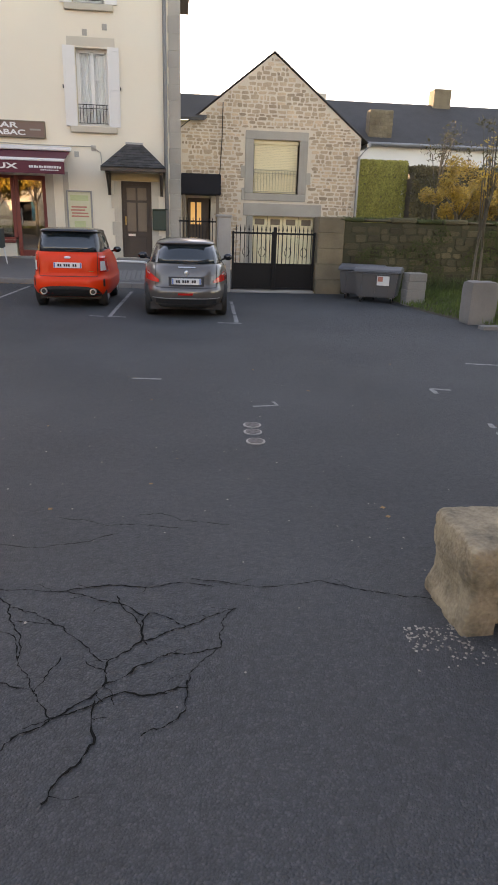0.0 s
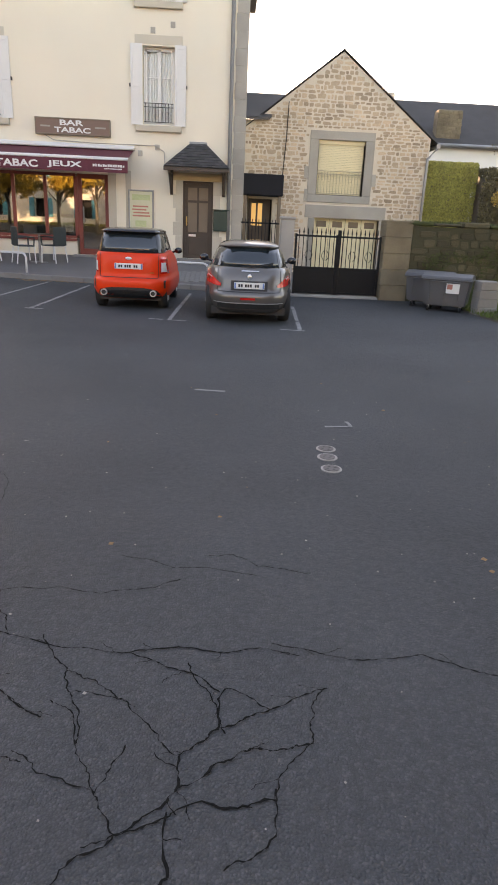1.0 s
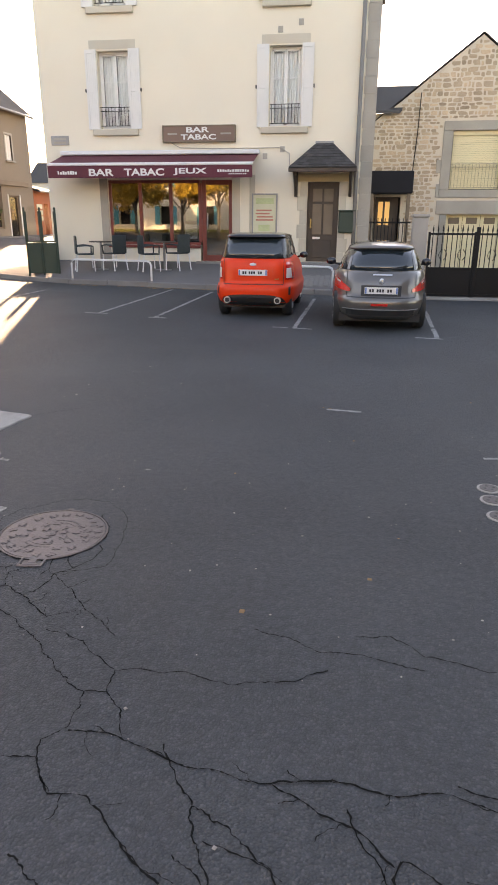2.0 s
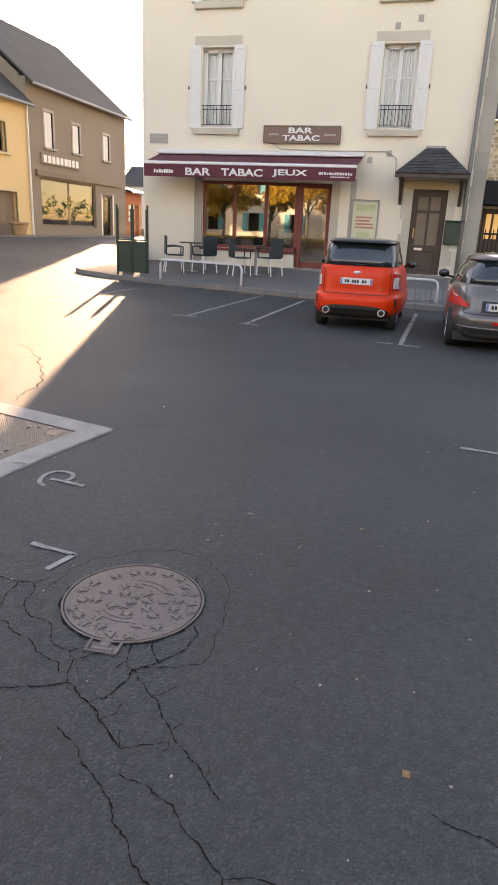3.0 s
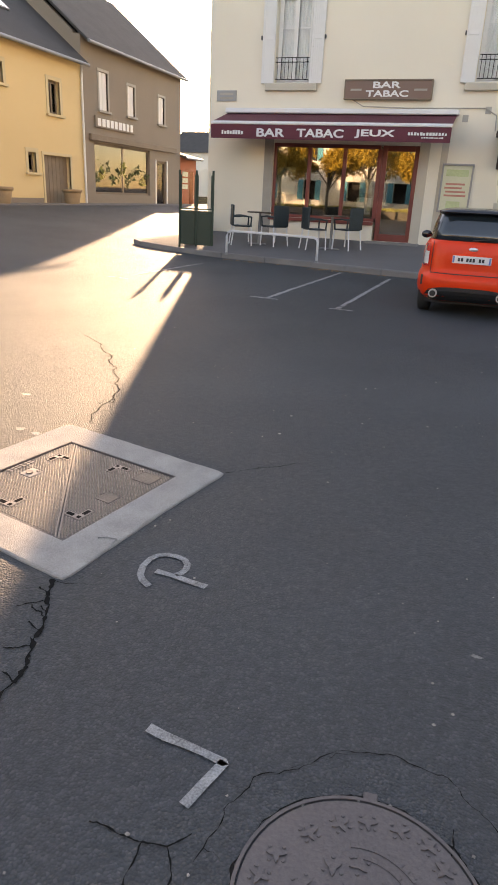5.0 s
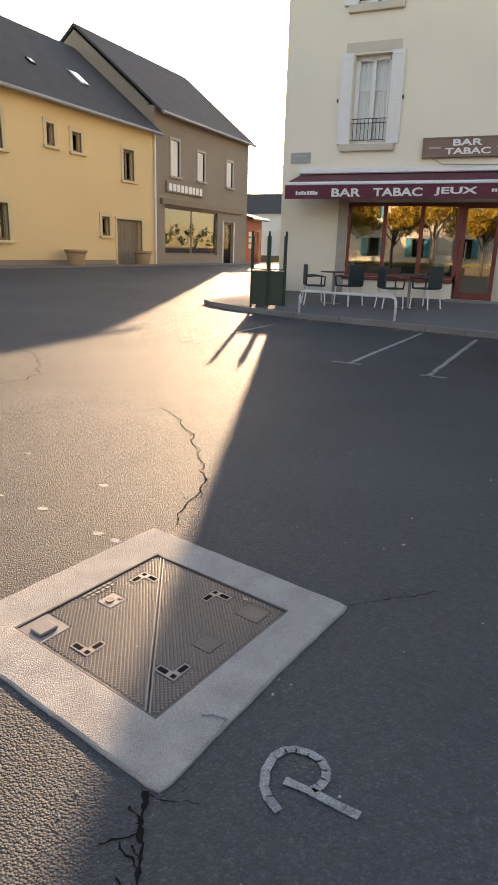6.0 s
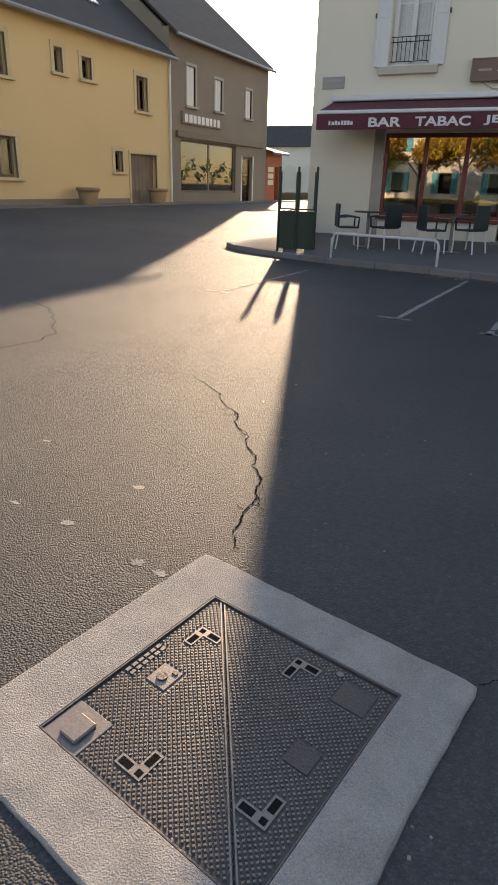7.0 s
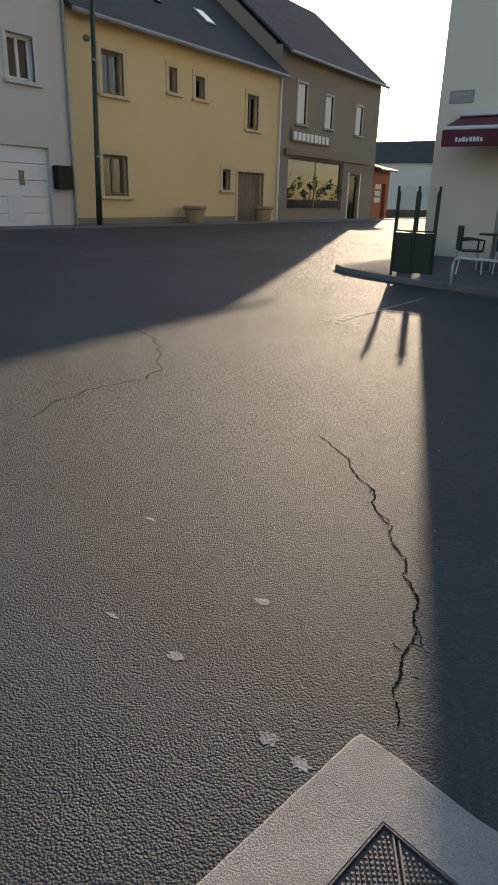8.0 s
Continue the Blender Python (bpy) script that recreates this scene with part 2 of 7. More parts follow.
M = {
    "asphalt": asphalt_mat(),
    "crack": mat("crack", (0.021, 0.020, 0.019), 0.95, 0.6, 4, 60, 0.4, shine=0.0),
    "paint": mat("road_paint", (0.42, 0.42, 0.41), 0.8, 0.22, 60, 160, 0.5),
    "paint_faint": mat("faint_paint", (0.36, 0.35, 0.33), 0.8, 0.35, 40, 120, 0.5),
    "concrete": mat("concrete", (0.42, 0.395, 0.36), 0.88, 0.6, 7, 220, 0.35),
    "cast_concrete": mat("cast_concrete", (0.45, 0.425, 0.39), 0.9, 0.5, 26, 210, 0.9, bump_dist=0.008, stain=0.42),
    "pavement": mat("pavement", (0.16, 0.15, 0.145), 0.8, 0.7, 4, 120, 0.5),
    "kerb": mat("kerb_stone", (0.25, 0.235, 0.22), 0.85, 0.6, 6, 80, 0.6),
    "iron": mat("cast_iron", (0.145, 0.124, 0.119), 0.6, 0.7, 7, 90, 0.35, metal=0.3),
    "iron_worn": mat("worn_iron", (0.23, 0.205, 0.185), 0.45, 0.8, 5, 90, 0.1, metal=0.4),
    # dark iron, and shade put into colour for holes and some pads
    "iron_dark_shade": mat("dark_and_shaded_iron", (0.09, 0.085, 0.08), 0.5, 0.7, 10, 100, 0.3, metal=0.5),
    "render": mat("cream_render", (0.80, 0.72, 0.58), 0.9, 0.84, 1.6, 160, 0.35),
    "render_yellow": mat("yellow_render", (0.71, 0.53, 0.28), 0.9, 0.86, 1.0, 160, 0.35),
    "render_white": mat("white_render", (0.62, 0.58, 0.52), 0.9, 0.85, 1.2, 160, 0.35),
    "render_brown": mat("brown_render", (0.27, 0.22, 0.17), 0.9, 0.75, 1.5, 120, 0.4),
    "trim_yellow": mat("pale_surround", (0.62, 0.50, 0.30), 0.85, 0.85, 3, 100, 0.3),
    "granite": mat("grey_granite", (0.42, 0.385, 0.33), 0.85, 0.7, 6, 90, 0.5, spread=0.12),
    "pillar_stone": mat("lichened_pillar_stone", (0.27, 0.215, 0.14), 0.9, 0.38, 7, 60, 0.8, spread=0.12),
    "stone": mat("rubble_stone", (0.57, 0.43, 0.30), 0.9, 0.6, 9, 60, 0.7, spread=0.28),
    "mortar": mat("mortar", (0.74, 0.64, 0.51), 0.95, 0.7, 4, 120, 0.5),
    "stone_old": mat("old_wall_stone", (0.105, 0.090, 0.052), 0.95, 0.32, 6, 50, 0.9, spread=0.4),
    "mortar_old": mat("old_mortar", (0.070, 0.066, 0.036), 0.95, 0.5, 4, 80, 0.6),
    "moss": mat("moss", (0.07, 0.085, 0.025), 0.95, 0.5, 10, 60, 0.7),
    "slate": mat("slate", (0.065, 0.062, 0.062), 0.75, 0.6, 5, 60, 0.4, spread=0.3),
    "slate_far": mat("far_slate", (0.055, 0.052, 0.050), 0.85, 0.6, 6, 40, 0.5),
    "white": mat("white_paint", (0.74, 0.73, 0.70), 0.55, 0.92, 3, 120, 0.1),
    "shutter": mat("white_shutter", (0.72, 0.70, 0.66), 0.6, 0.9, 4, 120, 0.1),
    "curtain": mat("net_curtain", (0.84, 0.84, 0.83), 0.9, 0.85, 14, 160, 0.3),
    # near-black colour that carries the shade of unlit rooms
    "shade_in": mat("interior_shade", (0.035, 0.03, 0.028), 0.9, 0.6, 4, 40, 0.0),
    "wood_dark": mat("dark_wood", (0.075, 0.05, 0.035), 0.55, 0.65, 12, 120, 0.3),
    "wood_red": mat("red_frame", (0.20, 0.035, 0.025), 0.45, 0.8, 6, 100, 0.15),
    "wood_mid": mat("grey_brown_wood", (0.22, 0.16, 0.11), 0.7, 0.7, 10, 90, 0.3),
    "awning": mat("burgundy_canvas", (0.13, 0.022, 0.035), 0.75, 0.8, 3, 200, 0.2),
    "awning_dark": mat("dark_canvas", (0.022, 0.022, 0.027), 0.8, 0.7, 3, 200, 0.2, shine=0.2),
    "white_metal": mat("white_metal", (0.70, 0.70, 0.69), 0.4, 0.85, 8, 100, 0.1),
    "metal_grey": mat("grey_metal", (0.30, 0.30, 0.30), 0.45, 0.8, 8, 100, 0.1, metal=0.6),
    "black": mat("black_metal", (0.010, 0.010, 0.011), 0.5, 0.7, 6, 80, 0.15, shine=0.25),
    "green_metal": mat("green_metal", (0.022, 0.045, 0.030), 0.5, 0.75, 6, 90, 0.15),
    "cream_metal": mat("cream_shutter_metal", (0.78, 0.67, 0.42), 0.55, 0.9, 3, 100, 0.1),
    "cream_rail": mat("faded_cream_iron", (0.42, 0.37, 0.27), 0.6, 0.7, 6, 90, 0.1),
    "bin": mat("grey_bin_plastic", (0.105, 0.107, 0.112), 0.5, 0.75, 5, 120, 0.15),
    "tyre": mat("tyre_rubber", (0.022, 0.022, 0.022), 0.8, 0.7, 10, 90, 0.3),
    "rim": mat("alloy_rim", (0.35, 0.35, 0.36), 0.35, 0.8, 10, 90, 0.1, metal=0.8),
    "red_car": mat("red_car_paint", (0.88, 0.045, 0.004), 0.48, 0.95, 2, 80, 0.0, coat=0.25, shine=0.25),
    "grey_car": mat("grey_car_paint", (0.150, 0.136, 0.124), 0.34, 0.9, 2, 80, 0.0, metal=0.55, coat=0.9),
    "black_gloss": mat("black_gloss", (0.012, 0.012, 0.014), 0.2, 0.9, 4, 60, 0.0, coat=0.6),
    "car_glass": mat("car_glass", (0.02, 0.03, 0.035), 0.05, 0.9, 2, 40, 0.0, coat=1.0),
    "plastic": mat("black_plastic", (0.025, 0.025, 0.026), 0.6, 0.8, 8, 100, 0.2),
    "lamp_red": mat("red_lamp", (0.75, 0.02, 0.015), 0.15, 0.9, 8, 40, 0.0, coat=1.0),
    "lamp_clear": mat("clear_lamp", (0.75, 0.72, 0.68), 0.15, 0.9, 8, 40, 0.0, coat=1.0),
    "chrome": mat("chrome", (0.78, 0.78, 0.77), 0.28, 0.9, 8, 40, 0.0, metal=0.75),
    "plate": mat("number_plate", (0.75, 0.75, 0.73), 0.5, 0.95, 8, 80, 0.0),
    "blue": mat("blue_band", (0.12, 0.22, 0.50), 0.5, 0.9, 8, 80, 0.0),
    "ink": mat("dark_ink", (0.02, 0.02, 0.02), 0.6, 0.9, 8, 80, 0.0),
    "brass": mat("brass", (0.55, 0.40, 0.15), 0.3, 0.8, 8, 80, 0.0, metal=0.9),
    "leaf": mat("green_leaf", (0.075, 0.11, 0.03), 0.6, 0.6, 20, 60, 0.0, spread=0.4),
    "leaf_vine": mat("vine_leaf", (0.36, 0.34, 0.075), 0.6, 0.6, 20, 60, 0.0, spread=0.4),
    "leaf_gold": mat("autumn_leaf", (0.54, 0.34, 0.05), 0.6, 0.6, 20, 60, 0.0, spread=0.4),
    "leaf_brown": mat("brown_hedge_leaf", (0.11, 0.09, 0.035), 0.7, 0.5, 20, 60, 0.0, spread=0.4),
    "grass": mat("grass", (0.115, 0.17, 0.035), 0.8, 0.5, 8, 60, 0.0, spread=0.35),
    "earth": mat("earth", (0.09, 0.07, 0.045), 0.95, 0.6, 4, 60, 0.6),
    "bark": mat("bark", (0.17, 0.145, 0.11), 0.9, 0.55, 15, 70, 0.7),
    "debris": mat("pale_chips", (0.36, 0.33, 0.29), 0.8, 0.6, 20, 80, 0.3, spread=0.3),
    "dry_leaf": mat("dry_leaf", (0.36, 0.20, 0.09), 0.8, 0.6, 20, 80, 0.3, spread=0.3),
    "orange": mat("orange_render", (0.42, 0.12, 0.05), 0.8, 0.8, 3, 80, 0.2),
    "poster": mat("poster_paper", (0.62, 0.60, 0.42), 0.5, 0.85, 14, 40, 0.0),
    "poster_green": mat("poster_green", (0.52, 0.58, 0.30), 0.5, 0.7, 20, 40, 0.0),
    "poster_red": mat("poster_red", (0.55, 0.20, 0.15), 0.5, 0.8, 20, 40, 0.0),
    "sign": mat("sign_panel", (0.20, 0.115, 0.085), 0.5, 0.85, 4, 80, 0.05),
    "teal": mat("teal_shutter_paint", (0.05, 0.34, 0.40), 0.6, 0.85, 6, 100, 0.1),
    "pot": mat("weathered_clay", (0.42, 0.29, 0.17), 0.85, 0.6, 9, 80, 0.4),
    "wicker": mat("dark_woven_plastic", (0.02, 0.035, 0.04), 0.5, 0.6, 20, 140, 0.4),
    "glass": glass_mat("window_glass", (0.95, 0.95, 0.94), ior=1.3),
    "shop_glass": glass_mat("shop_glass", (0.7, 0.75, 0.72), 0.015, 3.3),
    "display_glass": glass_mat("display_glass", (0.85, 0.88, 0.86), 0.02, 1.75),
    "granite_pale": mat("pale_dressed_stone", (0.56, 0.50, 0.40), 0.88, 0.78, 5, 100, 0.4, spread=0.06),
    "glow": glow_mat("warm_lamp", (1.0, 0.62, 0.22), 0.07),
}


# ---- builders ----
def link(name, bm, material, parent=None, label="", smooth=False):
    me = bpy.data.meshes.new(name)
    bmesh.ops.recalc_face_normals(bm, faces=bm.faces[:])
    bm.to_mesh(me)
    bm.free()
    if smooth:
        me.polygons.foreach_set("use_smooth", [True] * len(me.polygons))
    me.materials.append(M[material] if isinstance(material, str) else material)
    ob = new(name, me)
    ob.parent = parent
    if label:
        ob["label"] = label
    return ob


def part(name, bm, material, parent, label="", smooth=False):
    return link(name, bm, material, parent, label, smooth)


def empty(name, m, label, category, group="", kind=""):
    ob = new(name)
    ob.matrix_world = m
    ob.empty_display_size = 0.2
    return tagged(ob, label, category, group, kind)


def box(bm, x0, x1, y0, y1, z0, z1, bevel=0.0, m=None):
    vs = bmesh.ops.create_cube(bm, size=1.0)["verts"]
    for v in vs:
        v.co = Vector(((x0 + x1) / 2 + v.co.x * (x1 - x0), (y0 + y1) / 2 + v.co.y * (y1 - y0), (z0 + z1) / 2 + v.co.z * (z1 - z0)))
    if bevel:
        es = {e for v in vs for e in v.link_edges}
        r = bmesh.ops.bevel(bm, geom=list(es), offset=bevel, segments=1, affect="EDGES")
        vs = list({v for f in r["faces"] for v in f.verts} | {v for v in vs if v.is_valid})
    if m is not None:
        bmesh.ops.transform(bm, matrix=m, verts=vs)
    return bm


def boxed(x0, x1, y0, y1, z0, z1, bevel=0.0, m=None):
    return box(bmesh.new(), x0, x1, y0, y1, z0, z1, bevel, m)


def tube(bm, pts, r, seg=8, closed=False):
    """A round bar along points; r may be a list."""
    pts = [Vector(p) for p in pts]
    rs = r if isinstance(r, (list, tuple)) else [r] * len(pts)
    rings = []
    for i, p in enumerate(pts):
        a, b = pts[max(i - 1, 0)], pts[min(i + 1, len(pts) - 1)]
        d = (b - a).normalized()
        u = d.orthogonal().normalized() if abs(d.z) > 0.95 else d.cross(Vector((0, 0, 1))).normalized()
        w = d.cross(u)
        rings.append([bm.verts.new(p + rs[i] * (math.cos(2 * math.pi * k / seg) * u + math.sin(2 * math.pi * k / seg) * w)) for k in range(seg)])
    for a, b in zip(rings, rings[1:]):
        for k in range(seg):
            bm.faces.new((a[k], a[(k + 1) % seg], b[(k + 1) % seg], b[k]))
    bm.faces.new(rings[0][::-1])
    bm.faces.new(rings[-1])
    return bm


def prism(bm, pts, z0, z1, m=None):
    """An upright prism over a plan polygon; with m, the polygon lies in x and z of m and goes along its y."""
    lo = [bm.verts.new((x, y, z0)) for x, y in pts]
    hi = [bm.verts.new((x, y, z1)) for x, y in pts]
    n = len(pts)
    bm.faces.new(lo[::-1])
    bm.faces.new(hi)
    for i in range(n):
        bm.faces.new((lo[i], lo[(i + 1) % n], hi[(i + 1) % n], hi[i]))
    if m is not None:
        bmesh.ops.transform(bm, matrix=m, verts=lo + hi)
    return bm


# plan polygon in (x, z) drawn along +y: a matrix for prism()
def xz(y0):
    return Matrix(((1, 0, 0, 0), (0, 0, 1, y0), (0, 1, 0, 0), (0, 0, 0, 1)))


def frame_m(origin, along, out):
    """A local frame: x along the wall, y into it, z up."""
    a, o = Vector(along).normalized(), Vector(out).normalized()
    return Matrix(((a.x, -o.x, 0, origin[0]), (a.y, -o.y, 0, origin[1]), (0, 0, 1, origin[2]), (0, 0, 0, 1)))


def holed(u0, u1, z0, z1, thick, holes, m, top=None):
    """A wall slab in the local frame m with openings (u0, u1, z0, z1) that go through it."""
    bm = bmesh.new()
    us = sorted({u0, u1, *[h[0] for h in holes], *[h[1] for h in holes]})
    zs = sorted({z0, z1, *[h[2] for h in holes], *[h[3] for h in holes]})
    us, zs = [u for u in us if u0 <= u <= u1], [z for z in zs if z0 <= z <= z1]
    solid = {}
    for i in range(len(us) - 1):
        for j in range(len(zs) - 1):
            cu, cz = (us[i] + us[i + 1]) / 2, (zs[j] + zs[j + 1]) / 2
            solid[i, j] = not any(h[0] < cu < h[1] and h[2] < cz < h[3] for h in holes)
    V = {}

    def v(i, j, k):
        if (i, j, k) not in V:
            V[i, j, k] = bm.verts.new((us[i], thick * k, zs[j]))
        return V[i, j, k]

    for (i, j), s in solid.items():
        if not s:
            continue
        for k in (0, 1):
            bm.faces.new([v(i, j, k), v(i + 1, j, k), v(i + 1, j + 1, k), v(i, j + 1, k)])
        for di, dj, e in ((-1, 0, ((i, j), (i, j + 1))), (1, 0, ((i + 1, j), (i + 1, j + 1))), (0, -1, ((i, j), (i + 1, j))), (0, 1, ((i, j + 1), (i + 1, j + 1)))):
            if not solid.get((i + di, j + dj), False):
                (a, b), (c, d) = e
                bm.faces.new([v(a, b, 0), v(c, d, 0), v(c, d, 1), v(a, b, 1)])
    bmesh.ops.transform(bm, matrix=m, verts=bm.verts[:])
    return bm


def text_mesh(name, body, size, depth, material, m, parent, width=None):
    cu = bpy.data.curves.new(name, "FONT")
    cu.body, cu.size, cu.extrude, cu.align_x, cu.offset = body, size, depth, "LEFT", size * 0.017
    tmp = bpy.data.objects.new("tmp", cu)
    scene.collection.objects.link(tmp)
    me = bpy.data.meshes.new_from_object(tmp.evaluated_get(bpy.context.evaluated_depsgraph_get()))
    bpy.data.objects.remove(tmp)
    bpy.data.curves.remove(cu)
    xs = [v.co.x for v in me.vertices]
    zs = [v.co.y for v in me.vertices]
    w, hgt = max(xs) - min(xs), max(zs) - min(zs)
    kx = (width / w) if width else size / hgt
    kz = size / hgt
    x0, z0 = min(xs), min(zs)
    for v in me.vertices:
        v.co = Vector(((v.co.x - x0) * kx, -v.co.z, (v.co.y - z0) * kz))
    flat = bmesh.new()
    flat.from_mesh(me)
    for k, (dx, dz) in enumerate(((0.035, 0.0), (0.0, 0.03), (0.035, 0.03))):
        dup = bmesh.ops.duplicate(flat, geom=flat.faces[:len(me.polygons)])["geom"]
        bmesh.ops.translate(flat, vec=(dx * size, -0.0007 * (k + 1), dz * size), verts=[g for g in dup if isinstance(g, bmesh.types.BMVert)])
        flat.faces.ensure_lookup_table()
    flat.to_mesh(me)
    flat.free()
    me.transform(m)
    me.materials.clear()
    me.materials.append(M[material])
    ob = new(name, me)
    ob.parent = parent
    return ob


def smooth01(u):
    u = min(1.0, max(0.0, u))
    return u * u * (3 - 2 * u)


def ground_z(x, y):
    """The square is level; the ground climbs to the row of houses across the street."""
    return 0.62 * smooth01((-x - 8.5) / 10.5)


# ---- ground ----
def axis(marks):
    out = []
    for a, b, n in marks:
        out += [a + (b - a) * i / n for i in range(n)]
    return out + [marks[-1][1]]


gx = axis([(-2500, -60, 4), (-60, -22, 10), (-22, 8, 60), (8, 40, 8), (40, 2500, 4)])
gy = axis([(-2500, -40, 4), (-40, -2, 10), (-2, 24, 40), (24, 70, 14), (70, 2500, 4)])
bm = bmesh.new()
gv = [[bm.verts.new((x, y, ground_z(x, y))) for x in gx] for y in gy]
for j in range(len(gy) - 1):
    for i in range(len(gx) - 1):
        bm.faces.new((gv[j][i], gv[j][i + 1], gv[j + 1][i + 1], gv[j + 1][i]))
tagged(link("ground", bm, "asphalt", smooth=True), "worn dark grey cracked asphalt of a village square", "ground", kind="structure")

# pavement before the bar: front edge along the kerb, back edge on the house wall
FRONT = [(0.75, 15.95), (-1.2, 16.35), (-3.8, 16.95), (-5.35, 17.35), (-7.6, 17.8), (-9.0, 18.35), (-10.2, 18.75), (-10.55, 19.05), (-10.3, 20.5), (-10.0, 30.0), (-10.0, 46.0)]
BACK = [(0.75, 19.65), (-1.2, 19.65), (-3.8, 19.65), (-5.35, 19.65), (-7.6, 19.65), (-8.75, 19.65), (-8.75, 19.7), (-8.75, 20.0), (-8.75, 21.0), (-8.75, 30.0), (-8.75, 46.0)]


def front_z(i):
    x, y = FRONT[i]
    return ground_z(x, y) + 0.11


def pave_z(x, y):
    """Height of the pavement before the bar."""
    for i in range(5):
        (xa, ya), (xb, yb) = FRONT[i], FRONT[i + 1]
        if xb <= x <= xa:
            k = (xa - x) / (xa - xb)
            yf = ya + (yb - ya) * k
            return 0.11 + 0.37 * max(0, min(1, (y - yf) / (19.65 - yf)))
    return 0.45


bm = bmesh.new()
rows = []
for i, ((fx, fy), (bx, by)) in enumerate(zip(FRONT, BACK)):
    zf, zb = front_z(i), 0.48
    wide = math.hypot(bx - fx, by - fy)
    rows.append([bm.verts.new((fx + (bx - fx) * k, fy + (by - fy) * k, zf + (zb - zf) * k - (0.012 if k < 0.12 else 0))) for k in (min(0.25, 0.10 / wide), min(0.28, 0.15 / wide), 0.3, 0.55, 0.8, 1)])
for a, b in zip(rows, rows[1:]):
    for k in range(5):
        bm.faces.new((a[k], a[k + 1], b[k + 1], b[k]))
tagged(link("pavement", bm, "pavement", smooth=True), "grey paved terrace sloping up to the bar front", "pavement", kind="structure")
kerb = tagged(new("kerb"), "weathered stone kerb with dry leaves along it", "kerb", kind="structure")
for i in range(len(FRONT) - 1):
    a, b = Vector((*FRONT[i], front_z(i))), Vector((*FRONT[i + 1], front_z(i + 1)))
    n = max(1, round((b - a).length / 0.95))
    for k in range(n if i < 9 else 4):
        p, q = a.lerp(b, k / n), a.lerp(b, (k + 0.985) / n)
        d = (q - p).normalized()
        side = Vector((0, 0, 1)).cross(d)
        side = side if side.dot(Vector((*BACK[i], 0)) - Vector((*FRONT[i], 0))) > 0 else -side
        bm = bmesh.new()
        lo = [p, q, q + side * 0.16, p + side * 0.16]
        vs = [bm.verts.new(v + Vector((0, 0, 0.006 + random.uniform(-0.006, 0.006)))) for v in lo] + [bm.verts.new((v.x, v.y, v.z - 0.3)) for v in lo]
        bm.faces.new(vs[:4])
        bm.faces.new(vs[7:3:-1])
        for e in range(4):
            bm.faces.new((vs[e], vs[(e + 1) % 4], vs[4 + (e + 1) % 4], vs[4 + e]))
        bmesh.ops.bevel(bm, geom=[e for e in bm.edges if e.verts[0] in vs[:4] and e.verts[1] in vs[:4]], offset=0.015, segments=1, affect="EDGES")
        part("kerb_stone", bm, "kerb", kerb)


# ---- windows, doors ----
def casement(parent, m, u0, u1, z0, z1, depth=0.16, frame_mat="white", leaves=2, bars=1, curtain=True, glazing="glass"):
    """A glazed window set into an opening: frame, leaves with bars, panes, a curtain behind."""
    w = new("window_1")
    w.parent = parent
    f = 0.05
    bm = bmesh.new()
    for a, b, c, d in ((u0, u1, z0, z0 + f), (u0, u1, z1 - f, z1), (u0, u0 + f, z0 + f, z1 - f), (u1 - f, u1, z0 + f, z1 - f)):
        box(bm, a, b, depth, depth + 0.07, c, d, 0.006, m)
    part("window_frame", bm, frame_mat, w)
    lw = (u1 - u0 - 2 * f) / leaves
    for k in range(leaves):
        a, b = u0 + f + k * lw, u0 + f + (k + 1) * lw
        bm = bmesh.new()
        s = 0.045
        for aa, bb, c, d in ((a, b, z0 + f, z0 + f + s), (a, b, z1 - f - s, z1 - f), (a, a + s, z0 + f, z1 - f), (b - s, b, z0 + f, z1 - f)):
            box(bm, aa, bb, depth - 0.012, depth + 0.03, c, d, 0.005, m)
        for j in range(bars):
            zz = z0 + (z1 - z0) * (j + 1) / (bars + 1) + (0.12 * (z1 - z0) if bars == 1 else 0)
            box(bm, a + s, b - s, depth, depth + 0.025, zz - 0.012, zz + 0.012, 0, m)
        part("casement_leaf", bm, frame_mat, w)
        g = part("pane", boxed(a + s, b - s, depth + 0.008, depth + 0.014, z0 + f + s, z1 - f - s, 0, m), glazing, w)
        g.visible_shadow = False
        if curtain:
            bm = bmesh.new()
            n = 14
            lo, hi = [], []
            for i in range(n + 1):
                uu = a + 0.02 + (b - a - 0.04) * i / n
                dd = depth + 0.12 + 0.02 * math.sin(i * 2.2 + k)
                lo.append(bm.verts.new(m @ Vector((uu, dd, z0 + f))))
                hi.append(bm.verts.new(m @ Vector((uu, dd, z1 - f))))
            for i in range(n):
                bm.faces.new((lo[i], lo[i + 1], hi[i + 1], hi[i]))
            part("curtain", bm, "curtain", w, "thin white net curtain", smooth=True)
    # dark sheet behind the panes: the room's shade put into its colour
    part("dark_room", boxed(u0 - 0.2, u1 + 0.2, depth + 0.5, depth + 0.55, z0 - 0.2, z1 + 0.2, 0, m), "shade_in", w)
    return w


